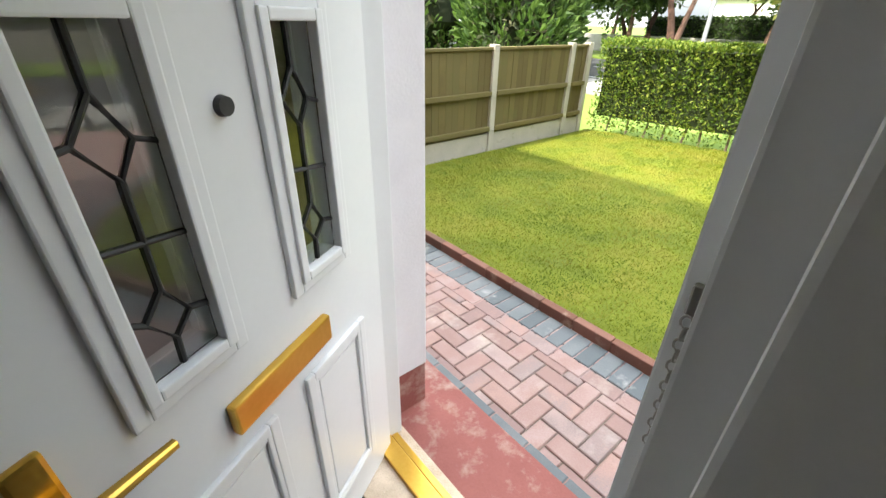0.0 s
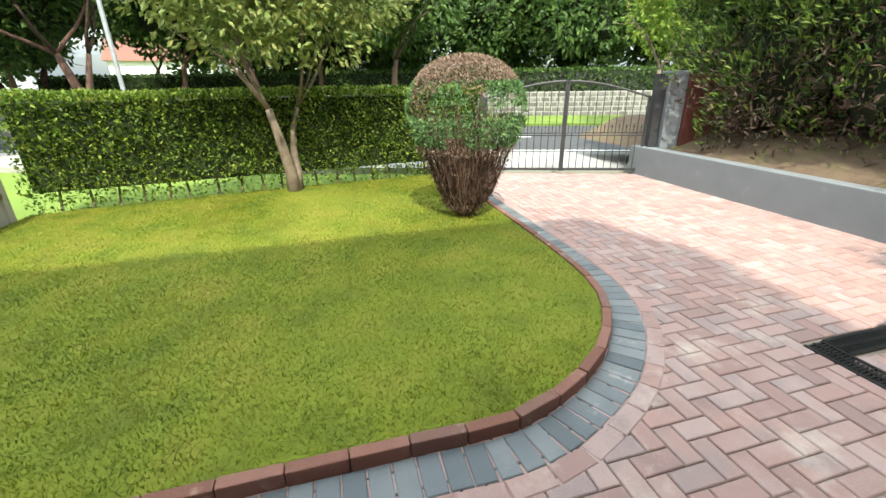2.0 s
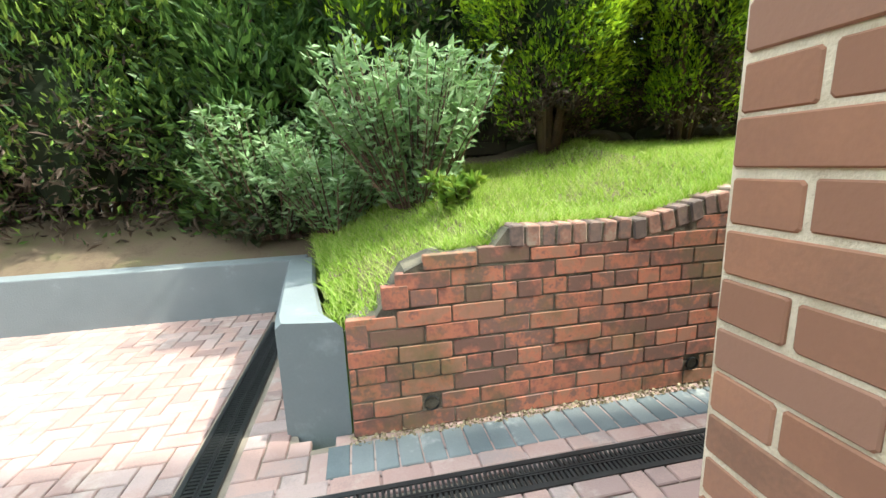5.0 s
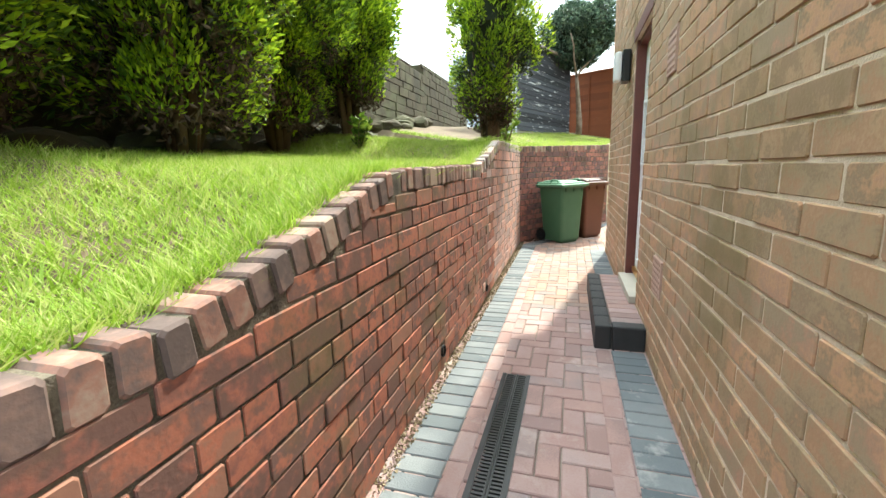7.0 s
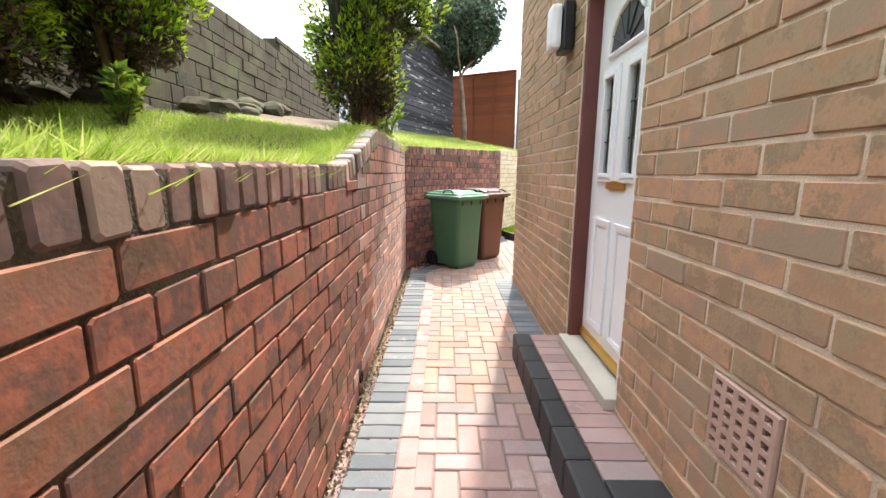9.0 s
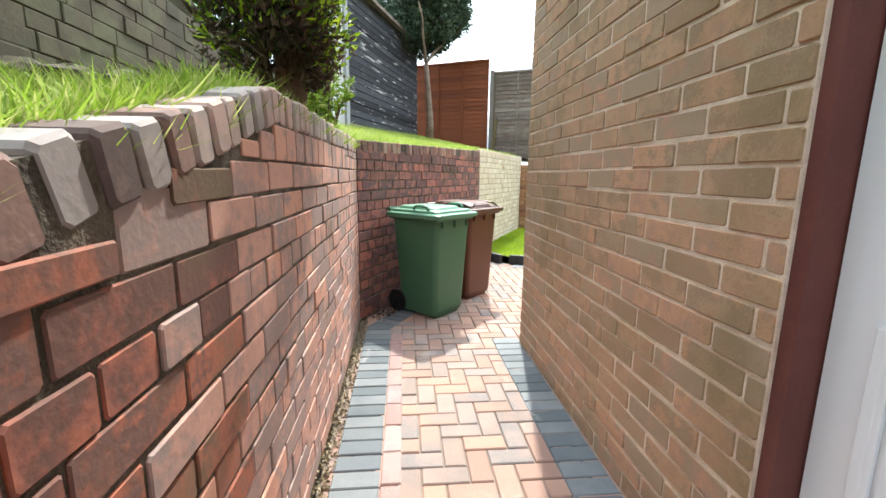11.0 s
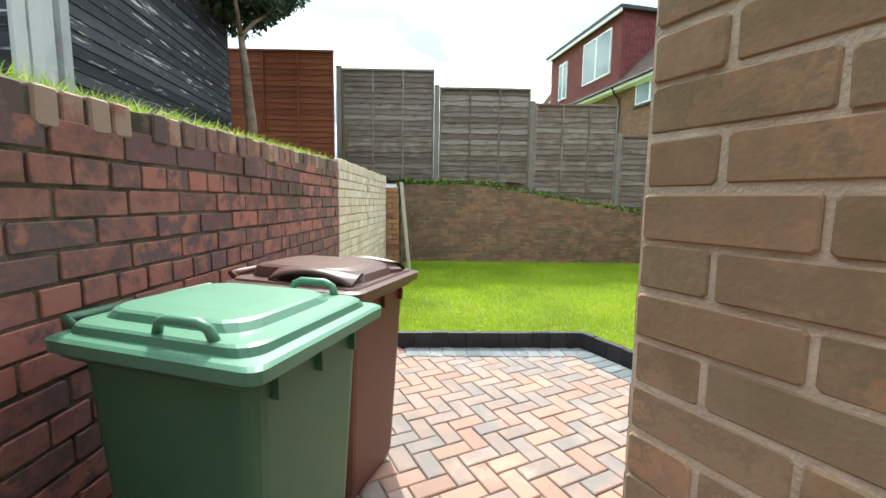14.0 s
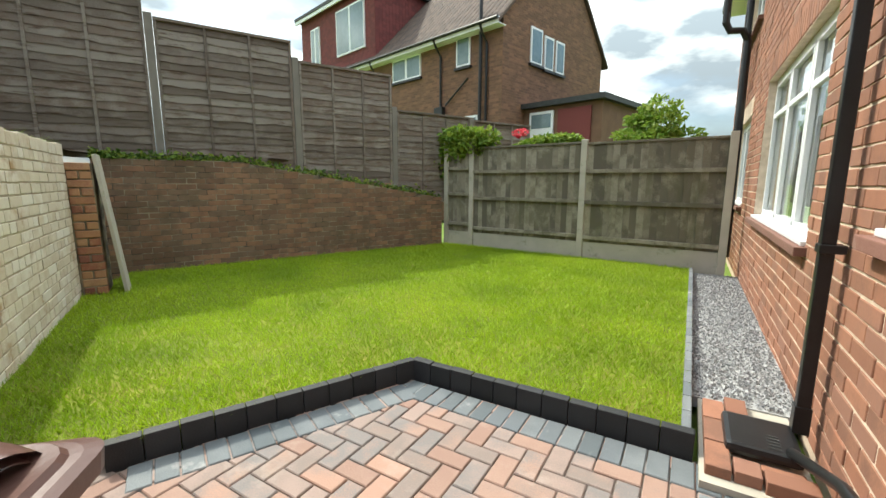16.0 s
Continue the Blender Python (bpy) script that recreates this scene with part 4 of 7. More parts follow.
VENTS = [(-2.29, -2.04, 0.46, 0.69), (-2.26, -2.05, 1.70, 1.94)]
# gable wall: x along from front to rear, face to the passage
wfG = Matrix.Translation((HX0, HY0, 0)) @ Matrix.Rotation(radians(180), 4, "Z")
G_LEN = HX0 - HX1
gx = lambda s: HX0 - s
op_g = [(HX0 - b, HX0 - a, c, d) for a, b, c, d in house_openings]
vent_g = [(HX0 - b, HX0 - a, c, d) for a, b, c, d in VENTS]
bm = bmesh.new()
body(bm, wfG, G_LEN, 0.28, EAVE, op_g + vent_g)
mid = G_LEN / 2
v = [bm.verts.new(wfG @ Vector(p)) for p in ((0, 0, EAVE), (G_LEN, 0, EAVE), (mid, 0, RIDGE), (0, -0.28, EAVE), (G_LEN, -0.28, EAVE), (mid, -0.28, RIDGE))]
bm.faces.new((v[0], v[1], v[2]))
bm.faces.new((v[3], v[5], v[4]))
bm.faces.new((v[0], v[2], v[5], v[3]))
bm.faces.new((v[1], v[4], v[5], v[2]))
wall_gable = tagged(link("wall_gable", bm, M_MORTAR), "brown brick gable wall of the house along the passage", "wall", kind="structure")
jg = Joined()


def gable_top(s):
    return EAVE + (RIDGE - EAVE) * (1 - abs(s - mid) / mid)


courses(rr, wfG, G_LEN, 0.0, gable_top, CO, BL, joint=0.0095, openings=op_g + vent_g, near=lambda s, z: 0.3 < z < 2.1 and (-3.0 < gx(s) < -0.4 or -5.96 < gx(s) < -4.6), material=M_HOUSE, rest=jg, parent=wall_gable, limit=300, proud=0.0045)
jg.done("gable_bricks", M_HOUSE, wall_gable, "brown facing bricks of the upper wall")

# rear wall: x along from the gable corner, face to the rear garden
wfA = Matrix.Translation((HX1, HY0, 0)) @ Matrix.Rotation(radians(90), 4, "Z")
A_LEN = 11.0
ay = lambda y: y - HY0
WIN_R = [(1.78, 4.45, 0.95, 2.45), (-0.75, 0.62, 1.14, 2.45), (1.9, 4.2, 3.6, 4.8), (5.9, 7.8, 1.0, 2.3), (5.9, 7.8, 3.6, 4.8)]
op_a = [(ay(a), ay(b), c, d) for a, b, c, d in WIN_R]
bm = bmesh.new()
body(bm, wfA, A_LEN, 0.28, EAVE, op_a)
wall_rear = tagged(link("wall_rear", bm, M_MORTAR), "orange-brown brick rear wall of the house", "wall", kind="structure")
ja = Joined()
lint = [(o[0] - 0.06, o[1] + 0.06, o[3], o[3] + 0.215) for o in op_a]
courses(rr, wfA, A_LEN, 0.0, lambda s: EAVE, CO, BL, openings=op_a + lint, near=lambda s, z: z < 2.6 and s < 5.5, material=M_CORNER, rest=ja, parent=wall_rear, limit=300, proud=0.006)
for o in op_a[:2]:
    s = o[0] - 0.05
    while s < o[1] + 0.02:
        PIECES.append(("brick", (0.075, 0.20, 0.05, 0.006), wfA @ Matrix.Translation((s + 0.04, 0.008, o[3] + 0.107)), M_CORNER, wall_rear))
        s += 0.085
ja.done("rear_bricks", M_CORNER, wall_rear, "orange-brown facing bricks")

# front wall with the entrance
wfF = Matrix.Translation((HX0, 9.0, 0)) @ Matrix.Rotation(radians(-90), 4, "Z")
F_LEN = 9.0 - HY0
fy = lambda y: 9.0 - y
DOOR_Y0, DOOR_Y1 = 0.165, 1.0
op_f = [(fy(1.08), fy(-0.12), FLOOR, 2.26)]
bm = bmesh.new()
body(bm, wfF, F_LEN, 0.28, EAVE, op_f)
wall_front = tagged(link("wall_front", bm, M_MORTAR), "red brick front wall of the house", "wall", kind="structure")
jf = Joined()
courses(rr, wfF, F_LEN, 0.0, lambda s: EAVE, CO, BL, openings=[(fy(1.62), fy(0.05), -0.1, 2.4)], near=lambda s, z: s > fy(-0.3) and z < 2.4, material=M_CORNER, rest=jf, parent=wall_front, limit=200, proud=0.006)
jf.done("front_bricks", M_CORNER, wall_front, "red facing bricks")
# white painted pier beside the entrance with its red foot
pr = empty("entrance_pier", pose(0.74, 1.3, 0))
tagged(pr, "white painted masonry pier beside the front door", "pier", kind="structure")
part("shaft", bx(-0.10, -0.22, 0.36, 0.09, 0.3, 2.6, bevel=0.008), M_MASON, pr)
part("plinth", bx(-0.10, -0.215, 0.0, 0.085, 0.3, 0.356), M_REDP, pr, "red painted foot of the pier")
part("reveal", bx(-0.22, -0.29, 0.18, -0.102, -0.18, 2.6), M_MASON, pr)

# roof and eaves
bm = bmesh.new()
OV = 0.32
for side in (1, -1):
    xe = (HX0 + OV) if side > 0 else (HX1 - OV)
    xr = (HX0 + HX1) / 2
    ze = EAVE - 0.02 - OV * (RIDGE - EAVE) / (G_LEN / 2) + 0.2
    y0, y1 = HY0 - 0.12, 9.6
    q = [bm.verts.new(p) for p in ((xe, y0, ze), (xe, y1, ze), (xr, y1, RIDGE + 0.22), (xr, y0, RIDGE + 0.22), (xe, y0, ze - 0.1), (xe, y1, ze - 0.1), (xr, y1, RIDGE + 0.12), (xr, y0, RIDGE + 0.12))]
    for f in ((0, 1, 2, 3), (7, 6, 5, 4), (0, 4, 5, 1), (3, 2, 6, 7), (0, 3, 7, 4), (1, 5, 6, 2)):
        bm.faces.new([q[i] for i in f])
tagged(link("roof", bm, M_TILE), "brown tiled pitched roof of the house", "roof", kind="structure")
for nm, x0, x1 in (("soffit_rear", HX1 - 0.30, HX1 - 0.002), ("soffit_front", HX0 + 0.002, HX0 + 0.30)):
    tagged(link(nm, bx(x0, HY0 - 0.05, EAVE - 0.24, x1, 9.5, EAVE - 0.12), M_WHITE), "white boxed soffit under the eaves", "soffit", kind="structure")

# hall inside the front door
hall = bmesh.new()
box(hall, -5.6, -0.9, 0.05, 0.555, 1.72, FLOOR - 0.002)
tagged(link("hall_floor", hall, M_CARPET), "dark grey carpet of the hall", "floor", kind="structure")
tagged(link("hall_ceiling", bx(-5.6, -0.9, 2.5, 0.36, 1.72, 2.6), M_WHITE), "plain white hall ceiling", "ceiling", kind="structure")
tagged(link("wall_hall_left", bx(-5.6, 1.62, FLOOR, 0.36, 1.72, 2.5), M_HALL), "grey hall wall", "wall", kind="structure")
tagged(link("wall_hall_right", bx(-5.6, -0.9, FLOOR, 0.36, -0.8, 2.5), M_HALL), "grey hall wall", "wall", kind="structure")
# door frame
frm = empty("front_door_frame", pose(0.56, 0.6, FLOOR))
tagged(frm, "white front door frame with brass threshold", "door frame", kind="structure")
part("jamb", bx(-0.11, -0.52, 0, -0.05, -0.476, 2.1, bevel=0.004), M_WHITE, frm)
part("jamb", bx(-0.13, 0.398, 0, 0.075, 0.49, 2.2, bevel=0.004), M_WHITE, frm)
part("head", bx(-0.05, -0.52, 2.1, 0.05, 0.47, 2.17, bevel=0.004), M_WHITE, frm)
part("stop", bx(-0.048, -0.53, 0, -0.012, -0.485, 2.1, bevel=0.003), M_WHITE, frm)
part("lining", bx(-0.19, -0.62, 0, -0.112, -0.515, 2.3, bevel=0.006), M_WHITE, frm)
part("architrave", bx(-0.235, -0.80, 0, -0.192, -0.575, 2.3, bevel=0.01), M_WHITE, frm)
part("frame_packer", bx(-0.048, -0.74, 0, 0.088, -0.54, 2.3), M_WHITE, frm)
part("threshold", bx(-0.05, -0.40, -0.01, 0.02, 0.40, 0.022, bevel=0.004), M_BRASS, frm, "polished brass threshold")
part("threshold_strip", bx(0.024, -0.40, -0.01, 0.052, 0.40, 0.012, bevel=0.003), M_BRASS, frm, "polished brass threshold")
# red front step
st = link("front_step", bx(0.62, 0.16, -0.02, 0.99, 1.56, 0.135, bevel=0.012), M_REDP)
tagged(st, "worn red painted concrete front step", "step", kind="structure")


def door_leaf(thing, w, h, panels, glazed, thick=0.045, back=True):
    """A panelled white leaf in the x-z plane from x = 0; mouldings on both faces."""
    bm = bmesh.new()
    body(bm, Matrix.Translation((0, thick / 2, 0)), w, thick, h, [(a, b, c, d) for a, b, c, d in glazed], z0=0.01)
    part("leaf", bm, M_WHITE, thing)
    for (a, b, c, d), wide in [(p, False) for p in panels] + [(p, True) for p in glazed]:
        bm = bmesh.new()
        for s in (1, -1):
            y0 = s * thick / 2
            for k, (o, u, t) in enumerate(((0.045 if wide else 0.03, 0.028, 0.014), (0.02 if wide else 0.012, 0.022, 0.022 if wide else 0.012))):
                for q in ((a - o, c - o, a - o + u, d + o), (b + o - u, c - o, b + o, d + o), (a - o + u, c - o, b + o - u, c - o + u), (a - o + u, d + o - u, b + o - u, d + o)):
                    ya, yb = sorted((y0, y0 + s * t))
                    box(bm, q[0], ya, q[1], q[2], yb, q[3], bevel=0.004)
            if not wide:
                ya, yb = sorted((y0, y0 + s * 0.006))
                box(bm, a + 0.02, ya, c + 0.02, b - 0.02, yb, d - 0.02, bevel=0.003)
        part("moulding", bm, M_WHITE, thing)


# the open front door
HINGE = (0.545, 0.985)
fd = empty("front_door", pose(HINGE[0], HINGE[1], FLOOR, 0, 0, 210))
tagged(fd, "open white panelled front door with leaded glass and brass fittings", "door")
DW = 0.90
GL = [(0.204, 0.336, 1.035, 1.525), (0.567, 0.699, 1.035, 1.525)]
door_leaf(fd, DW, 2.03, [(0.155, 0.365, 0.2, 0.73), (0.53, 0.74, 0.2, 0.73)], GL)
for a, b, c, d in GL:
    p = part("pane", bx(a, 0.014, c, b, 0.020, d), M_GLASS, fd, "obscured glass pane with lead cames")
    bm = bmesh.new()
    cx, cw, ch = (a + b) / 2, b - a, d - c
    P = lambda u, v: (cx + u * cw, 0, c + v * ch)
    for path in ([P(0, 1), P(0, 0.84)], [P(0, 0.84), P(-0.26, 0.72), P(-0.02, 0.62), P(0.3, 0.73), P(0, 0.84)], [P(-0.5, 0.70), P(-0.26, 0.72)], [P(0.3, 0.73), P(0.5, 0.72)], [P(-0.02, 0.62), P(0.0, 0.28)], [P(-0.5, 0.42), P(0.5, 0.46)], [P(0, 0.28), P(-0.26, 0.17), P(0.0, 0.10), P(0.28, 0.20), P(0, 0.28)], [P(-0.26, 0.17), P(-0.5, 0.15)], [P(0.28, 0.20), P(0.5, 0.24)], [P(0.0, 0.10), P(0.02, 0)]):
        for sgn in (0.013, 0.021):
            tube(bm, [(x, sgn, z) for x, _, z in path], 0.0045, 6)
    part("lead_came", bm, M_LEAD, p)
bm = bx(0.289, 0.022, 0.815, 0.60, 0.044, 0.888, bevel=0.006)
part("letterbox", bm, M_BRASS, fd, "polished brass letterbox flap")
part("letterbox", bx(0.289, -0.042, 0.815, 0.60, -0.022, 0.888, bevel=0.006), M_BRASS, fd, "polished brass letterbox flap")
for s in (1, -1):
    bm = tube(bmesh.new(), [(0.45, s * 0.022, 1.405), (0.45, s * 0.034, 1.405)], [0.017, 0.015], 20)
    part("spyhole", bm, M_IRON, fd, "round door viewer")
    hn = part("handle", bx(0.832, min(s * 0.022, s * 0.036), 0.87, 0.878, max(s * 0.022, s * 0.036), 1.075, bevel=0.0066), M_BRASS, fd, "brass lever handle")
    bm = tube(bmesh.new(), [(0.854, s * 0.03, 0.98), (0.854, s * 0.065, 0.98), (0.83, s * 0.072, 0.976), (0.72, s * 0.07, 0.962)], [0.012, 0.012, 0.012, 0.009], 12)
    part("lever", bm, M_BRASS, hn)

# door chain on the jamb
ch = empty("door_chain", pose(0.45, 0.103, 1.40, 0, 0, 90))
tagged(ch, "steel security chain hanging on the door jamb", "door chain")
CHX = 0.0
part("keeper", bx(CHX - 0.007, 0.0, 0.0, CHX + 0.007, 0.012, 0.038, bevel=0.003), M_STEEL, ch)
for k in range(13):
    bm = bmesh.new()
    R, r = 0.0085, 0.0016
    pts = [(R * math.cos(t * math.pi / 6) * 0.7, 0, R * math.sin(t * math.pi / 6)) for t in range(13)]
    tube(bm, pts, r, 6, caps=False)
    bmesh.ops.transform(bm, verts=bm.verts[:], matrix=Matrix.Translation((CHX - 0.0005 * k, 0.012, -0.008 - 0.0158 * k)) @ Matrix.Rotation(radians(90 if k % 2 else 15), 4, "Z") @ Matrix.Rotation(radians(8), 4, "Y"))
    part("chain_link", bm, M_STEEL, ch)

# ---- side door, step, lamp and vents ----
sd = empty("side_door", pose(-2.965, HY0 + 0.11, 0.22, 0, 0, 180))
tagged(sd, "closed white panelled side door with a fanlight and two glazed strips", "door")
SW = 0.73
GS = [(0.15, 0.28, 1.02, 1.52), (0.45, 0.58, 1.02, 1.52)]
door_leaf(sd, SW, 2.02, [(0.13, 0.30, 0.16, 0.74), (0.43, 0.60, 0.16, 0.74)], GS)
for a, b, c, d in GS:
    part("pane", bx(a, 0.010, c, b, 0.016, d), M_GLASS, sd)
    bm = bmesh.new()
    for u in ((a + 0.045, c, a + 0.045, d), (a + 0.09, c, a + 0.09, d), (a, c + 0.17, b, c + 0.17), (a, c + 0.34, b, c + 0.34)):
        tube(bm, [(u[0], 0.018, u[1]), (u[2], 0.018, u[3])], 0.004, 6)
    part("lead_came", bm, M_LEAD, sd)
bm = bmesh.new()
fan = [(SW / 2 + 0.21 * math.cos(t), 0.026, 1.63 + 0.21 * math.sin(t)) for t in np.linspace(0, math.pi, 15)]
vs = [bm.verts.new(p) for p in fan]
bm.faces.new(vs)
# the darkness behind the fanlight is given as its face colour
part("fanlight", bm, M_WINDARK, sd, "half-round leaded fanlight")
part("fanlight_moulding", tube(bmesh.new(), fan + [fan[0]], 0.014, 8), M_WHITE, sd)
bm = bmesh.new()
for t in (0.5, 1.05, 1.57, 2.1, 2.64):
    tube(bm, [(SW / 2 + 0.05 * math.cos(t), 0.03, 1.63 + 0.05 * math.sin(t)), (SW / 2 + 0.2 * math.cos(t), 0.03, 1.63 + 0.2 * math.sin(t))], 0.004, 6)
part("lead_came", bm, M_LEAD, sd)
part("sill_bar", bx(0.02, 0.022, 0.03, SW - 0.02, 0.05, 0.075, bevel=0.006), M_BRASS, sd, "brass weather bar")
part("letterbox", bx(0.25, 0.022, 0.94, 0.48, 0.036, 0.985, bevel=0.004), M_BRASS, sd)
sf = empty("side_door_frame", pose(-3.33, HY0 + 0.08, 0.19))
tagged(sf, "maroon painted side door frame on a stone sill", "door frame", kind="structure")
part("jamb", bx(-0.41, -0.07, 0, -0.37, 0.09, 2.09), M_SIGNR, sf)
part("jamb", bx(0.37, -0.07, 0, 0.41, 0.09, 2.09), M_WHITE, sf)
part("head", bx(-0.37, -0.05, 2.05, 0.37, 0.09, 2.09), M_SIGNR, sf)
part("sill", bx(-0.40, -0.13, -0.03, 0.40, 0.09, 0.028, bevel=0.006), M_CONC, sf, "pale stone door sill")
part("lintel", bx(-0.47, -0.088, 2.092, 0.47, 0.0, 2.2, bevel=0.004), M_SIGNR, sf)
# added sheet that blocks light behind the side door
tagged(link("wall_kitchen", bx(-4.2, HY0 + 0.6, 0.15, -2.5, HY0 + 0.65, 2.5), M_HALL), "added plain sheet blocking light behind the side door", "wall", kind="structure")

sstep = empty("side_step", pose(-3.1, -1.64, 0))
tagged(sstep, "raised paved step edged in charcoal blocks at the side door", "step", kind="structure")
part("core", bx(STEP[0] + 3.1 + 0.02, -0.15, -0.02, STEP[2] + 3.1 - 0.02, 0.155, 0.145), M_JOINT, sstep)
n = 7
for k in range(n):
    x0 = STEP[0] + (STEP[2] - STEP[0]) * k / n
    x1 = STEP[0] + (STEP[2] - STEP[0]) * (k + 1) / n
    part("edging_block", bx(x0 + 3.1 + 0.001, -0.165, -0.02, x1 + 3.1 - 0.001, -0.055, 0.165, bevel=0.016), M_BLACKK, sstep)
for x0, x1 in ((STEP[2] - 0.11, STEP[2]),):
    part("edging_block", bx(x0 + 3.1, -0.052, -0.02, x1 + 3.1 + 0.001, 0.155, 0.165, bevel=0.014), M_BLACKK, sstep)
x = STEP[0] + 0.01
while x < STEP[2] - 0.12:
    part("paver", bx(x + 3.1, -0.05, 0.13, x + 3.1 + 0.098, 0.155, 0.158, bevel=0.004), M_PAVE, sstep)
    x += 0.105

lamp = empty("wall_lamp", pose(-3.98, HY0 - 0.012, 2.12))
tagged(lamp, "white and black bulkhead wall lamp beside the side door", "wall lamp")
part("backplate", bx(-0.085, -0.07, -0.13, 0.085, 0.0, 0.15, bevel=0.012), M_BLACKP, lamp)
part("diffuser", bx(-0.075, -0.14, -0.12, 0.075, -0.072, 0.14, bevel=0.03), M_WHITE, lamp, "frosted white cover")


def air_brick(x0, x1, z0, z1):
    a = empty("air_brick", pose((x0 + x1) / 2, HY0, (z0 + z1) / 2))
    tagged(a, "pale terracotta air brick with square holes in the wall", "air brick", "air bricks")
    w, h = x1 - x0 - 0.012, z1 - z0 - 0.012
    bm = bmesh.new()
    nx, nz = 5, 6
    op = []
    for i in range(nx):
        for k in range(nz):
            cx, cz = (i + 0.5 + 0.12) * w / (nx + 0.24), -h / 2 + (k + 0.5 + 0.12) * h / (nz + 0.24)
            op.append((cx - 0.013, cx + 0.013, cz - 0.010, cz + 0.010))
    body(bm, Matrix.Translation((-w / 2, -0.012, 0)) @ Matrix.Scale(-1, 4, (0, 1, 0)), w, 0.03, h / 2, op, z0=-h / 2)
    part("grille", bm, M_TERRA, a)
    # black sheet in place of the dark cavity behind the holes
    part("void", bx(-w / 2, 0.05, -h / 2, w / 2, 0.06, h / 2), M_BLACKP, a)


for q in VENTS:
    air_brick(*q)

# ---- rear windows ----


def window(name, wf, a, b, c, d, mull, sash_top, label, depth=0.07, dim=None):
    w = empty(name, wf @ Matrix.Translation(((a + b) / 2, 0, c)))
    tagged(w, label, "window", kind="structure")
    L, Hh = b - a, d - c
    bm = bmesh.new()
    fr = 0.055
    for q in ((-L / 2, 0, L / 2, fr), (-L / 2, Hh - fr, L / 2, Hh), (-L / 2, fr, -L / 2 + fr, Hh - fr), (L / 2 - fr, fr, L / 2, Hh - fr)):
        box(bm, q[0], -depth - 0.06, q[1], q[2], -depth, q[3], bevel=0.006)
    part("window_frame", bm, M_WHITE, w)
    xs = [-L / 2 + fr] + [-L / 2 + L * m for m in mull] + [L / 2 - fr]
    for x in xs[1:-1]:
        part("mullion", bx(x - 0.03, -depth - 0.06, fr, x + 0.03, -depth + 0.003, Hh - fr, bevel=0.006), M_WHITE, w)
    for x0, x1 in zip(xs, xs[1:]):
        part("pane", bx(x0 + 0.02, -depth - 0.04, fr, x1 - 0.02, -depth - 0.032, Hh - fr), M_GLASS, w).visible_shadow = False
        sb = bmesh.new()
        e = 0.035
        for q in ((x0 + 0.03, fr, x1 - 0.03, fr + e), (x0 + 0.03, Hh - fr - e, x1 - 0.03, Hh - fr), (x0 + 0.03, fr, x0 + 0.03 + e, Hh - fr), (x1 - 0.03 - e, fr, x1 - 0.03, Hh - fr)):
            box(sb, q[0], -depth - 0.03, q[1], q[2], -depth + 0.008, q[3], bevel=0.004)
        if sash_top:
            box(sb, x0 + 0.03, -depth - 0.03, Hh * 0.72, x1 - 0.03, -depth + 0.006, Hh * 0.72 + 0.05, bevel=0.004)
        part("sash", sb, M_WHITE, w)
    # flat dark sheet instead of an unlit interior; left out for dim none
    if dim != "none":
        part("room", bx(-L / 2 + 0.01, -0.9, 0.0, L / 2 - 0.01, -0.85, Hh), dim or M_WINDARK, w, "dark sheet standing in for the unlit interior behind the glass")
    return w


for i, ((a, b, c, d), q) in enumerate(zip(WIN_R, op_a)):
    wd = window("window_%d" % (i + 1), wfA, *q, (0.33, 0.66) if i != 1 else (0.5,), i == 0, "white framed casement window in the brick wall", dim="none" if i == 1 else None)
    part("window_sill", bx(-(b - a) / 2 - 0.06, -0.10, -0.06, (b - a) / 2 + 0.06, 0.07, -0.002, bevel=0.006), M_KERB, wd, "red tile window sill")
    part("sill_board", bx(-(b - a) / 2, -0.08, 0.0, (b - a) / 2, 0.03, 0.03, bevel=0.006), M_WHITE, wd)

# black downpipe and gully
dp = empty("downpipe", pose(HX1 - 0.08, 0.97, 0.12))
tagged(dp, "black square plastic downpipe fixed to the brick wall", "downpipe")
part("pipe", bx(-0.028, -0.028, 0.02, 0.028, 0.028, EAVE - 0.35, bevel=0.006), M_BLACKP, dp)
for z in (0.9, 2.4, 3.9):
    part("bracket", bx(-0.034, -0.045, z, 0.062, 0.045, z + 0.04, bevel=0.004), M_BLACKP, dp)
part("shoe", bx(-0.034, -0.034, 0.0, 0.034, 0.034, 0.14, bevel=0.005), M_BLACKP, dp)
gy = empty("gully", pose(-6.2, 0.86, 0.02))
tagged(gy, "brick-edged drain gully with a black plastic cover", "gully")
bm = bmesh.new()
box(bm, -0.10, -0.19, 0.055, 0.2, 0.15, 0.11, bevel=0.025)
part("cover", bm, M_BLACKP, gy, "black plastic gully cover with slots")
for k in range(5):
    part("slot", bx(0.07, -0.15 + 0.028 * k, 0.109, 0.12, -0.14 + 0.028 * k, 0.113), M_LEAD, gy)
part("base", bx(-0.2, -0.42, -0.02, 0.23, 0.42, 0.02), M_CONC, gy)
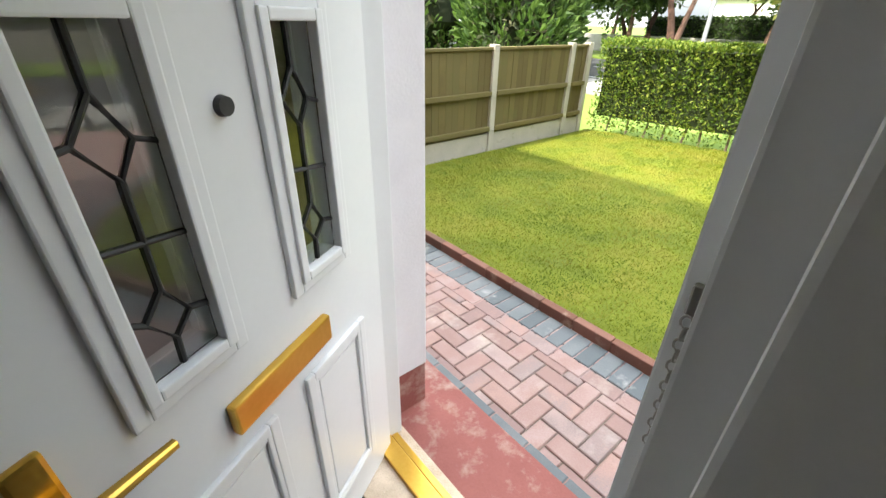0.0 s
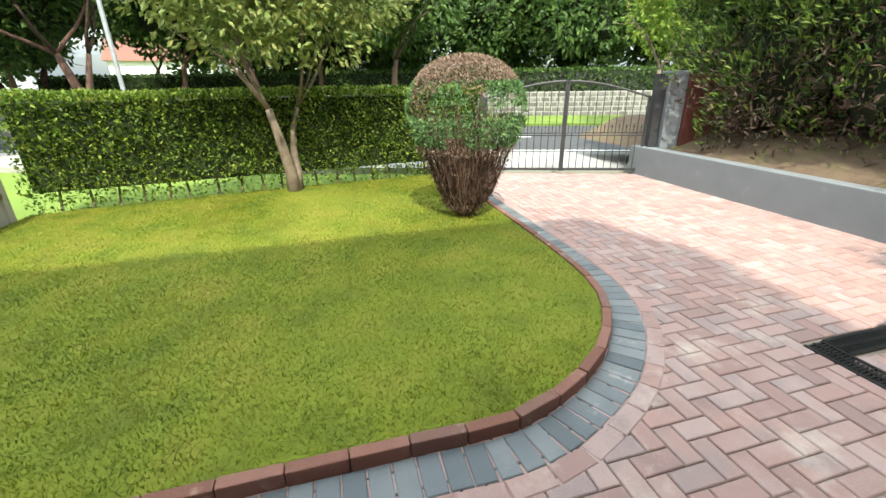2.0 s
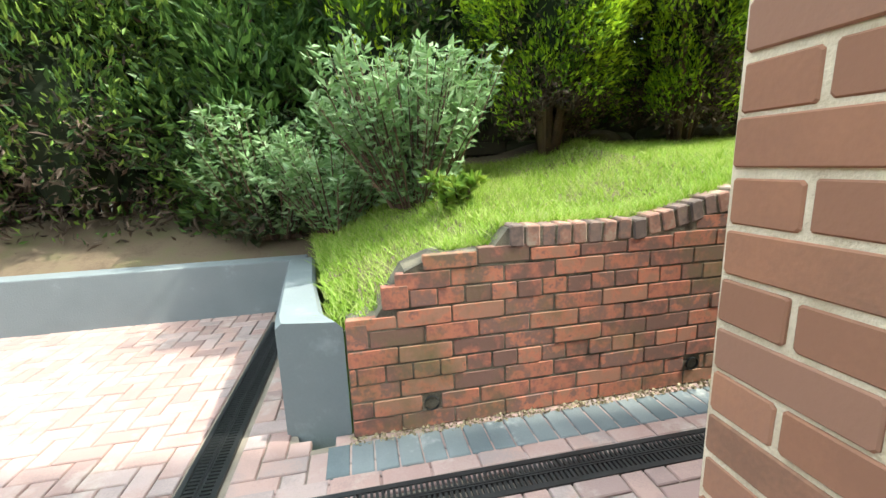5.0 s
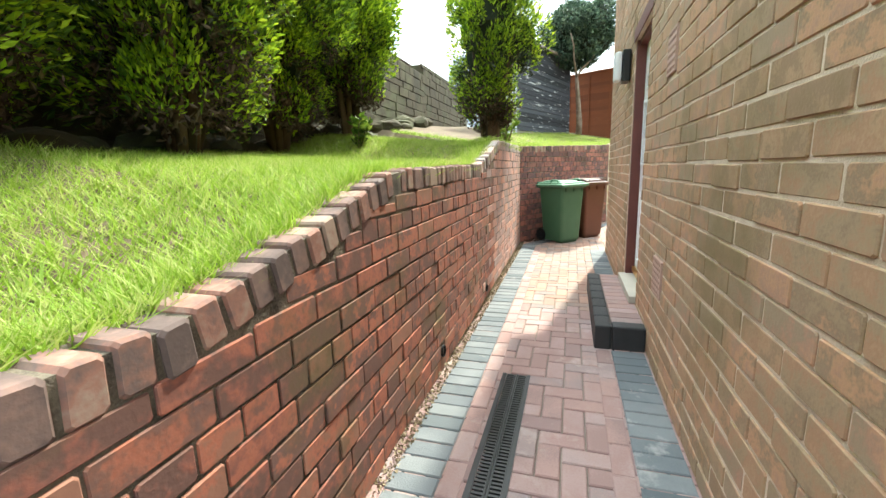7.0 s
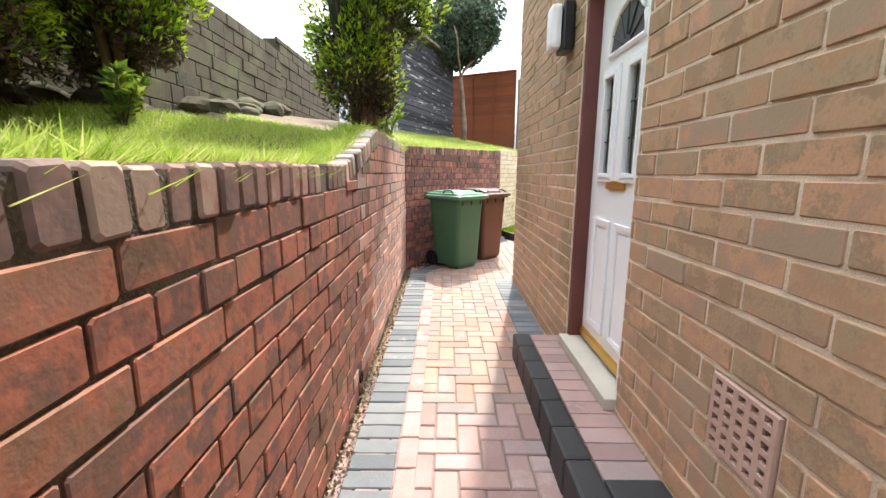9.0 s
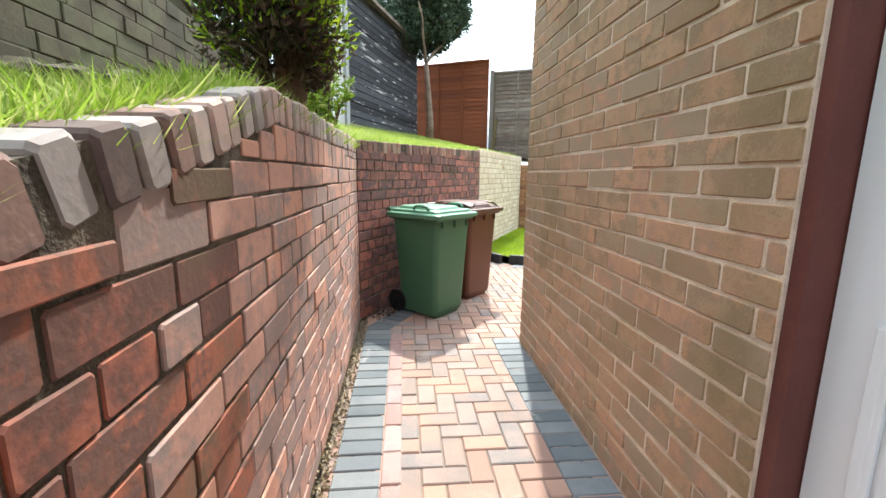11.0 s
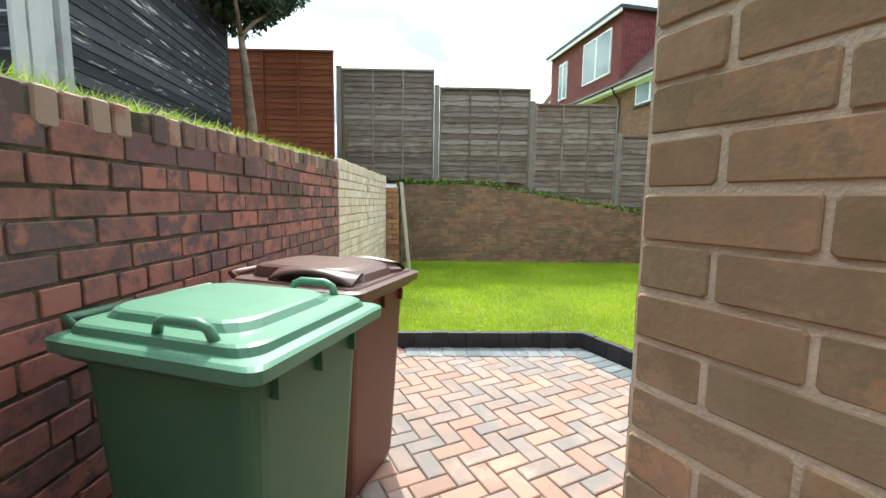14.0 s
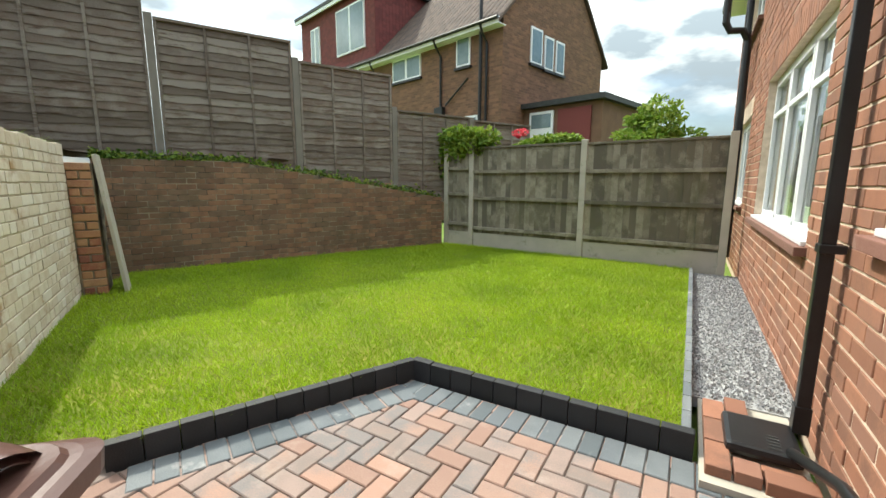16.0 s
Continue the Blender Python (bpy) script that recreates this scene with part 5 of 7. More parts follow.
for x0, y0, x1, y1, z in ((-0.18, -0.36, -0.08, -0.14, 0.07), (-0.18, -0.13, -0.08, 0.09, 0.07), (-0.18, 0.10, -0.08, 0.32, 0.07), (-0.07, -0.36, 0.03, -0.24, 0.075), (0.04, -0.38, 0.22, -0.28, 0.08), (-0.07, 0.16, 0.03, 0.40, 0.07), (0.04, -0.27, 0.20, -0.2, 0.05)):
    part("brick", bx(x0, y0, 0.0, x1, y1, z, bevel=0.006), M_CORNER, gy)
wp = link("waste_pipe", tube(bmesh.new(), [(-6.05, 0.70, 0.14), (-5.97, 0.35, 0.24), (-5.96, -0.3, 0.36)], 0.024, 12), M_BLACKP, smooth=True)
tagged(wp, "black plastic waste pipe sloping along the wall", "pipe")
# neighbour's downpipe and gutters
gt = empty("gutter", pose(HX1 - 0.36, 4, EAVE - 0.12))
tagged(gt, "black plastic gutter with swan-neck downpipe under the eaves", "gutter")
part("trough", tube(bmesh.new(), [(0, -5.4, 0), (0, 5.5, 0)], 0.06, 10), M_BLACKP, gt)
for y in (2.6, 2.9):
    part("pipe", tube(bmesh.new(), [(0, y, 0), (0.02, y, -0.25), (0.25, y, -0.45), (0.26, y, -4.7)], 0.04, 10), M_BLACKP, gt)
part("swan_neck", tube(bmesh.new(), [(-0.06, 2.2, -0.55), (-0.06, 2.2, -1.22), (0.0, 2.22, -1.33), (0.16, 2.28, -1.33), (0.24, 2.32, -1.48), (0.26, 2.32, -4.7)], 0.05, 10), M_BLACKP, gt)
# gravel strip
gv = tagged(link("gravel_bed", bx(-6.44, 1.26, -0.02, HX1 + 0.002, 5.35, 0.05), M_GRAVEL), "grey gravel strip along the house wall", "gravel", kind="structure")
pts = scatter(rng, 18000, [(-6.43, 1.27), (-5.91, 1.27), (-5.91, 5.33), (-6.43, 5.33)], lambda x, y: 0.05 + rr.uniform(0, 0.012))
tagged(leaves(rng, pts, 0.016, M_GRAVEL, "gravel_chips", gv, aspect=1.0), kind="stuff")
ed = empty("gravel_edging", pose(-6.46, 3, 0))
tagged(ed, "narrow grey block edging between lawn and gravel", "edging", kind="structure")
for k in range(-3, 22):
    part("edging_block", bx(-0.022, -1.75 + 0.185 * k, -0.02, 0.022, -1.57 + 0.185 * k, 0.135, bevel=0.005), M_GREY, ed)


# ---- fences ----


def along(a, b):
    """A frame at a with x towards b, z up; and the length."""
    a, b = Vector(a), Vector(b)
    d = b - a
    return Matrix.Translation((a.x, a.y, 0)) @ Matrix.Rotation(math.atan2(d.y, d.x), 4, "Z"), d.length


def post(bm, x, z0, z1, w=0.05, m=None, point=True):
    box(bm, x - w, -w, z0, x + w, w, z1, bevel=0.008, m=m)
    return bm


def board_fence(name, a, b, posts, z0, z1, gravel, rails, material, post_mat, label, face=-1, board=0.11, post_up=0.04, level=None, lap=1.5):
    """Concrete posts, gravel boards, upright boards on rails. face: the side on which the rails show."""
    m, L = along(a, b)
    f = empty(name, m)
    tagged(f, label, "fence", kind="structure")
    lv = level or (lambda x: 0.0)
    for x in posts:
        part("post", post(bmesh.new(), x, 0, z1 + post_up + lv(x)), post_mat, f, "square concrete post")
    for x0, x1 in zip(posts, posts[1:]):
        u0, u1 = x0 + 0.052, x1 - 0.052
        g0 = lv((x0 + x1) / 2)
        part("gravel_board", bx(u0, -0.022, 0.0, u1, 0.022, gravel, bevel=0.004), post_mat, f, "concrete gravel board")
        n = max(1, round((u1 - u0) / board))
        w = (u1 - u0) / n
        for k in range(n):
            bm = bx(u0 + k * w - 0.004, -0.009, gravel + 0.002, u0 + (k + 1) * w + 0.004, 0.004, z1 + g0 - 0.03, m=Matrix.Translation((u0 + (k + 0.5) * w, rr.uniform(-0.003, 0.003) + (0.009 if lap > 5 and k % 2 else 0), 0)) @ Matrix.Rotation(radians(lap) + rr.uniform(-0.008, 0.008), 4, "Z") @ Matrix.Translation((-u0 - (k + 0.5) * w, 0, 0)))
            part("board", bm, material, f)
        for z in rails:
            y0, y1 = sorted((face * 0.008, face * 0.062))
            part("rail", bx(u0, y0, z + g0 - 0.03, u1, y1, z + g0 + 0.03, bevel=0.005), material, f)
        part("cap_rail", bx(u0, -0.035, z1 + g0 - 0.035, u1, 0.035, z1 + g0, bevel=0.004), material, f)
    return f


board_fence("fence_front", (-0.5, 4.2), (6.6, 4.2), [1.0, 3.1, 4.87, 6.58, 7.05], 0, 1.40, 0.29, (0.36, 0.83), M_PANEL, M_CONC, "tanned board fence with concrete posts beside the front lawn", face=-1, post_up=0.03)
m_rf, L_rf = along((-10.85, 5.80), (-6.05, 5.42))
board_fence("fence_right", (-10.85, 5.80), (-6.05, 5.42), [0.03, 0.62, 2.76, L_rf - 0.05], 0, 1.98, 0.36, (0.44, 1.02, 1.52), M_FEATHER, M_CONC, "silvery feather-edge board fence with concrete posts on the rear boundary", face=-1, post_up=0.05, level=lambda x: 0.10 * max(0, 1 - x / 2.0), lap=10, board=0.098)


def lap_panel(f, x0, x1, z0, z1, material, battens=3):
    n = int((z1 - z0) / 0.105)
    h = (z1 - z0) / n
    for k in range(n):
        bm = bmesh.new()
        q = 12
        lo, hi = [], []
        for i in range(q + 1):
            x = x0 + (x1 - x0) * i / q
            wav = 0.010 * math.sin(i * 1.7 + k * 2.3) + rr.uniform(-0.006, 0.006)
            lo.append((x, -0.020, z0 + k * h - 0.012 + wav))
            hi.append((x, -0.004, z0 + (k + 1) * h + 0.012))
        a = [bm.verts.new(p) for p in lo]
        b = [bm.verts.new(p) for p in hi]
        c = [bm.verts.new((p[0], p[1] + 0.01, p[2])) for p in lo]
        d = [bm.verts.new((p[0], p[1] + 0.006, p[2])) for p in hi]
        for i in range(q):
            bm.faces.new((a[i], a[i + 1], b[i + 1], b[i]))
            bm.faces.new((c[i + 1], c[i], d[i], d[i + 1]))
            bm.faces.new((a[i + 1], a[i], c[i], c[i + 1]))
        part("slat", bm, material, f)
    for i in range(battens + 1):
        x = x0 + 0.02 + (x1 - x0 - 0.04) * i / battens
        part("batten", bx(x - 0.018, -0.042, z0 - 0.02, x + 0.018, -0.021, z1 + 0.01, bevel=0.003), material, f)
    part("top_rail", bx(x0, -0.045, z1 - 0.02, x1, 0.02, z1 + 0.02, bevel=0.003), material, f)


BDIR = (BK1 - BK0).normalized()
mF = Matrix.Translation((-13.72 - 0.27, -0.28 + 0.13, 0)) @ Matrix.Rotation(math.atan2(BDIR.y, BDIR.x), 4, "Z")
# frame: x to the right fence, -y faces the garden
fb = empty("fence_back", mF)
tagged(fb, "silver-grey lapped timber fence stepping down above the back wall", "fence", kind="structure")
bays = [(0.0, 1.95, 1.66, 3.87), (1.95, 3.88, 1.50, 3.54), (3.88, 5.65, 1.33, 3.26), (5.65, 7.45, 0.95, 2.66), (7.45, 9.2, 0.9, 2.62)]
for x0, x1, z0, z1 in bays:
    part("post", bx(x0 - 0.05, -0.05, z0 - 0.35, x0 + 0.05, 0.05, z1 + 0.06, bevel=0.006), M_POST, fb, "weathered square post")
    lap_panel(fb, x0 + 0.055, x1 - 0.055, z0, z1, M_GREYWOOD)
part("prop", bx(-0.10, -0.16, 1.9, -0.05, -0.10, 2.75, m=Matrix.Rotation(radians(5), 4, "Y")), M_PANEL, fb)
fo = empty("fence_orange", mF)
tagged(fo, "orange-brown stained lapped fence panel by the shed", "fence", kind="structure")
lap_panel(fo, -2.9, -0.10, 1.9, 4.2, M_ORWOOD, battens=4)
part("post", bx(-3.0, -0.05, 1.5, -2.91, 0.05, 4.25, bevel=0.006), M_PANEL, fo)

# ---- gate and street ----
gm, GLEN = along(GATE_B, GATE_A)
gate = empty("drive_gate", gm)
tagged(gate, "closed black wrought-iron drive gates with arched spear tops", "gate")
G0, G1 = 0.04, GLEN
GM = 1.38


def gate_top(x):
    u = (x - GM) / (GM - G0)
    return 1.27 + 0.26 * max(0.0, math.cos(min(1.0, abs(u)) * math.pi / 2)) ** 1.0 if x <= GM else 1.27 + 0.26 * max(0.0, math.cos(min(1.0, (x - GM) / 1.34) * math.pi / 2))


G1 = GM + 1.34
for nm, a, b in (("gate_leaf", G0, GM - 0.015), ("gate_leaf", GM + 0.015, G1)):
    leaf = part(nm, bx(a, -0.02, 0.06, b, 0.02, 0.10), M_IRON, gate)
    for z in (0.66, 0.70):
        part("rail", bx(a, -0.012, z - 0.008, b, 0.012, z + 0.008), M_IRON, leaf)
    part("top_bar", tube(bmesh.new(), [(a + (b - a) * k / 16, 0, gate_top(a + (b - a) * k / 16)) for k in range(17)], 0.017, 8), M_IRON, leaf)
    for x in (a, b):
        part("stile", bx(x - 0.02, -0.02, 0.05, x + 0.02, 0.02, gate_top(x) + 0.02), M_IRON, leaf)
    n = 11
    for k in range(1, n):
        x = a + (b - a) * k / n
        bm = tube(bmesh.new(), [(x, 0, 0.08), (x, 0, gate_top(x) + 0.05)], 0.0075, 6)
        tube(bm, [(x, 0, gate_top(x) + 0.05), (x, 0, gate_top(x) + 0.075), (x, 0, gate_top(x) + 0.14)], [0.007, 0.02, 0.001], 6)
        part("bar", bm, M_IRON, leaf)
    for k in range(n):
        x = a + (b - a) * (k + 0.5) / n
        bm = tube(bmesh.new(), [(x, 0, 0.70), (x, 0, 0.78)], 0.006, 6)
        tube(bm, [(x, 0, 0.78), (x, 0, 0.80), (x, 0, 0.85)], [0.006, 0.015, 0.001], 6)
        part("dog_bar", bm, M_IRON, leaf)
gpost = link("gate_post", bx(-0.16, -0.09, 0, -0.02, 0.09, 1.62, bevel=0.006), M_IRON)
gpost.matrix_world = gm
tagged(gpost, "black steel gate post at the end of the grey wall", "gate post")
gp2 = link("gate_post", bx(G1 + 0.02, -0.05, 0, G1 + 0.12, 0.05, 1.35, bevel=0.006), M_IRON)
gp2.matrix_world = gm
tagged(gp2, "black steel gate post in front of the hedge", "gate post")
bp = link("brick_gate_pier", bx(-0.95, -0.3, 0, -0.45, 0.25, 1.62, bevel=0.01), M_SIGNR)
bp.matrix_world = gm
tagged(bp, "dark red brick pier behind the gate post", "pier")
gpc = link("stone_gate_pier", bx(-0.44, -0.2, 0, -0.17, 0.2, 1.66, bevel=0.012), M_RENDER)
gpc.matrix_world = gm
tagged(gpc, "weathered concrete gate pier", "pier")
# street: x along the road, -y away from the house
sm = gm @ Matrix.Translation((1.2, 0, 0))


def strip(name, y0, y1, z0, z1, material, label, cat, x0=-60, x1=60):
    ob = link(name, bx(x0, y0, z0, x1, y1, z1), material)
    ob.matrix_world = sm
    return tagged(ob, label, cat, kind="structure")


strip("street_pavement", -2.3, -0.35, -0.2, 0.03, M_PAVEM, "pale grey pavement outside the gate", "pavement")
strip("road", -9.3, -2.3, -0.2, -0.03, M_ROAD, "grey asphalt road with white lines", "road")
strip("verge", -13.5, -9.3, -0.2, 0.06, M_GROUND, "bright green mown verge across the road", "verge")
for k in range(12):
    strip("road_line", -5.85, -5.73, -0.03, -0.024, M_LINE, "white dashed road line", "road marking", -24 + 4 * k, -21.6 + 4 * k)
strip("road_line", -3.0, -2.9, -0.03, -0.024, M_LINE, "white line along the road edge", "road marking")
sw = empty("stone_wall_far", sm)
tagged(sw, "low grey stone wall across the road", "wall", kind="structure")
part("core", bx(-40, -14.1, 0, 40, -13.75, 1.12), M_PAVEM, sw)
jw = Joined()
for row in range(5):
    x = -14.0
    while x < 10:
        l = rr.uniform(0.25, 0.6)
        jw.add(sm @ Matrix.Translation((x + l / 2, -13.73, 0.12 + row * 0.22)), l - 0.03, 0.19, 0.05, 0.03)
        x += l
ob = raw("stones", jw.v, jw.f, M_FARSTONE, sw)
ob.matrix_parent_inverse = sm.inverted()
tagged(ob, "rough grey stones", kind="stuff")

# ---- wheelie bins ----


def rrect(w, d, r, seg=4):
    out = []
    for cx, cy, a0 in ((w / 2 - r, d / 2 - r, 0), (-w / 2 + r, d / 2 - r, 90), (-w / 2 + r, -d / 2 + r, 180), (w / 2 - r, -d / 2 + r, 270)):
        for k in range(seg + 1):
            a = radians(a0 + 90 * k / seg)
            out.append((cx + r * math.cos(a), cy + r * math.sin(a)))
    return out


def loft(bm, sections, close_top=True, close_bottom=True):
    rings = [[bm.verts.new((x, y, z)) for x, y in ring] for ring, z in sections]
    n = len(rings[0])
    for a, b in zip(rings, rings[1:]):
        for k in range(n):
            bm.faces.new((a[k], a[(k + 1) % n], b[(k + 1) % n], b[k]))
    if close_bottom:
        bm.faces.new(rings[0][::-1])
    if close_top:
        bm.faces.new(rings[-1])
    return bm


def shift(ring, dx, dy):
    return [(x + dx, y + dy) for x, y in ring]


def wheelie_bin(x, y, ang, bodym, lidm, label, domed):
    """Front towards local +x, hinge and wheels at -x."""
    b = empty("wheelie_bin", pose(x, y, 0, 0, 0, ang) @ Matrix.Diagonal((1.03, 1.03, 1.055, 1)))
    tagged(b, label, "wheelie bin", "wheelie bins")
    bm = bmesh.new()
    loft(bm, [(rrect(0.40, 0.40, 0.05), 0.03), (rrect(0.42, 0.41, 0.05), 0.06), (shift(rrect(0.53, 0.48, 0.05), -0.015, 0), 0.86), (shift(rrect(0.53, 0.48, 0.05), -0.015, 0), 0.87)])
    part("body", bm, bodym, b, smooth=False)
    bm = bmesh.new()
    loft(bm, [(shift(rrect(0.57, 0.52, 0.04), -0.015, 0), 0.845), (shift(rrect(0.59, 0.54, 0.04), -0.015, 0), 0.855), (shift(rrect(0.59, 0.54, 0.04), -0.015, 0), 0.893), (shift(rrect(0.56, 0.51, 0.04), -0.015, 0), 0.899)])
    part("rim", bm, bodym, b)
    for yy in (-0.17, 0.0, 0.17):
        part("rib", bx(0.235, yy - 0.006, 0.79, 0.268, yy + 0.006, 0.846), bodym, b)
    bm = bmesh.new()
    if domed:
        loft(bm, [(shift(rrect(w_, d_, r_), dx_, 0), z_) for w_, d_, r_, dx_, z_ in ((0.60, 0.55, 0.035, -0.005, 0.868), (0.625, 0.575, 0.04, -0.005, 0.872), (0.63, 0.58, 0.04, -0.005, 0.903), (0.60, 0.55, 0.045, -0.005, 0.908), (0.585, 0.535, 0.05, -0.008, 0.909), (0.575, 0.525, 0.05, -0.01, 0.917), (0.54, 0.36, 0.07, -0.03, 0.912), (0.52, 0.35, 0.08, -0.035, 0.940), (0.49, 0.34, 0.08, -0.045, 0.955), (0.40, 0.31, 0.08, -0.055, 0.964), (0.22, 0.16, 0.06, -0.06, 0.968))])
    else:
        loft(bm, [(shift(rrect(w_, d_, r_), dx_, 0), z_) for w_, d_, r_, dx_, z_ in ((0.60, 0.55, 0.03, -0.005, 0.865), (0.625, 0.575, 0.035, -0.005, 0.869), (0.63, 0.58, 0.035, -0.005, 0.898), (0.61, 0.56, 0.04, -0.005, 0.905), (0.565, 0.515, 0.05, -0.012, 0.909), (0.555, 0.505, 0.06, -0.015, 0.926), (0.54, 0.49, 0.06, -0.018, 0.931), (0.46, 0.40, 0.07, -0.04, 0.933), (0.44, 0.38, 0.08, -0.045, 0.950), (0.42, 0.36, 0.08, -0.047, 0.955), (0.28, 0.22, 0.06, -0.05, 0.958))])
    lid = part("lid", bm, lidm, b)
    if domed:
        # arched grips along both sides of the lid
        for side in (-1, 1):
            bm = bmesh.new()
            secs = []
            for k in range(17):
                t = k / 16
                xx = -0.13 + 0.38 * t
                hgt = 0.046 * math.sin(math.pi * t) ** 0.7
                secs.append([bm.verts.new((xx, side * yy, zz)) for yy, zz in ((0.243, 0.912 + hgt), (0.228, 0.926 + hgt * 0.95), (0.195, 0.944 + hgt * 0.6), (0.15, 0.960), (0.15, 0.950), (0.192, 0.932 + hgt * 0.55), (0.222, 0.914 + hgt * 0.93), (0.233, 0.906 + hgt))])
            for p, q in zip(secs, secs[1:]):
                for i in range(8):
                    bm.faces.new((p[i], p[(i + 1) % 8], q[(i + 1) % 8], q[i]))
            part("lid_handle", bm, lidm, lid, smooth=True)
    else:
        for s in (-1, 1):
            part("lid_grip", tube(bmesh.new(), [(-0.01, s * 0.235, 0.925), (0.005, s * 0.24, 0.957), (0.03, s * 0.242, 0.967), (0.12, s * 0.242, 0.967), (0.145, s * 0.24, 0.957), (0.16, s * 0.235, 0.922)], 0.012, 8), lidm, lid, smooth=True)
    for s in (-1, 1):
        part("hinge_handle", tube(bmesh.new(), [(-0.29, s * 0.05, 0.90), (-0.335, s * 0.05, 0.925), (-0.335, s * 0.22, 0.925), (-0.29, s * 0.22, 0.90)], 0.014, 8), bodym, b, smooth=True)
        wb = tube(bmesh.new(), [(-0.235, s * 0.18, 0.10), (-0.235, s * 0.23, 0.10)], 0.10, 20)
        wh = part("wheel", wb, M_BLACKP, b, "black rubber wheel")
        part("hub", tube(bmesh.new(), [(-0.235, s * 0.231, 0.10), (-0.235, s * 0.24, 0.10)], 0.045, 16), M_BLACKP, wh)
    part("axle", tube(bmesh.new(), [(-0.235, -0.18, 0.10), (-0.235, 0.18, 0.10)], 0.012, 8), M_STEEL, b)
    part("foot", bx(0.05, -0.16, 0.0, 0.18, 0.16, 0.035), bodym, b)
    return b


wheelie_bin(-6.70, -2.13, 46, M_BIN_G, M_LID_G, "green plastic wheelie bin with a pale green lid and scuffed sides", False)
wheelie_bin(-7.28, -1.75, 44, M_BIN_B, M_LID_B, "brown plastic wheelie bin with a domed glossy lid", True)
pts = []
while len(pts) < 700:
    t_, o_ = rng.uniform(0.05, 2.2), rng.uniform(0.0, 0.22)
    q_ = BINW + BIND * t_ + Vector((0.4647, 0.8855)) * o_
    pts.append((q_.x, q_.y, rng.uniform(0.0, 0.03)))
tagged(leaves(rng, pts, 0.03, M_BARKD, "leaf_litter", None, aspect=0.6), "dead leaf litter behind the bins", "litter", kind="stuff")

# ---- front garden planting ----


def hedge(name, a, b, depth, h, n, label, mtl, size=0.055, base=0.0):
    m, L = along(a, b)
    hd = empty(name, m)
    tagged(hd, label, "hedge")
    # dark box put in for the shade behind the hedge's leaves
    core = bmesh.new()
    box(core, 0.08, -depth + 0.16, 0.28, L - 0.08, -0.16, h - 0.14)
    part("shadow_core", core, M_COND, hd, "dark core standing in for shade among the leaves")
    pts, nor = [], []
    for _ in range(n):
        f = rng.random()
        x = rng.uniform(0, L)
        if f < 0.60:
            z = h * rng.random() ** 0.8
            z = max(z, 0.04)
            y = -rng.uniform(0, 0.16)
            nor.append((0, 1, 0.3))
        elif f < 0.86:
            z, y = h - rng.uniform(0, 0.12), -rng.uniform(0, depth)
            nor.append((0, 0, 1))
        else:
            z, y = rng.uniform(0.1, h), -depth + rng.uniform(0, 0.14)
            nor.append((0, -1, 0.3))
        wob = 0.05 * noise.noise(Vector((x * 2.1, z * 2.4, y)))
        pts.append((x, y + wob + 0.03 * rng.normal(), base + z + 0.04 * noise.noise(Vector((x * 3, y, 7)))))
    pts, nor = np.array(pts), np.array(nor)
    keep = (pts[:, 2] > 0.32) | (rng.random(len(pts)) < 0.8)
    leaves(rng, pts[keep], size, mtl, "foliage", hd, nor[keep], 0.55)
    for k in range(int(L / 0.3) if L < 12 else 0):
        x = 0.15 + k * 0.3 + rng.uniform(-0.06, 0.06)
        part("stem", tube(bmesh.new(), [(x, -depth / 2 + 0.1, 0), (x + rng.uniform(-0.06, 0.06), -depth / 2, 0.5)], [0.02, 0.012], 5), M_BARK, hd)
    return hd


hedge("privet_hedge", (7.62, -2.25), (6.78, 4.15), 0.75, 1.49, 30000, "clipped green privet hedge closing the front lawn", M_HEDGE)


def limb(bm, p, d, length, r, depth, ends, spread=0.5):
    pts, rad = [Vector(p)], [r]
    cur, dirn = Vector(p), Vector(d).normalized()
    for k in range(4):
        dirn = (dirn + Vector(rng.normal(size=3)) * 0.12 + Vector((0, 0, 0.05))).normalized()
        cur = cur + dirn * length / 4
        pts.append(cur.copy())
        rad.append(r * (1 - 0.13 * (k + 1)))
    tube(bm, pts, rad, 7 if r > 0.02 else 5)
    if depth == 0:
        ends.append(cur.copy())
        return
    for _ in range(3 if depth > 1 else 2):
        nd = (dirn + Vector(rng.normal(size=3)) * spread).normalized()
        limb(bm, cur, nd, length * rng.uniform(0.6, 0.85), rad[-1] * 0.7, depth - 1, ends, spread)
    ends.append(cur.copy())


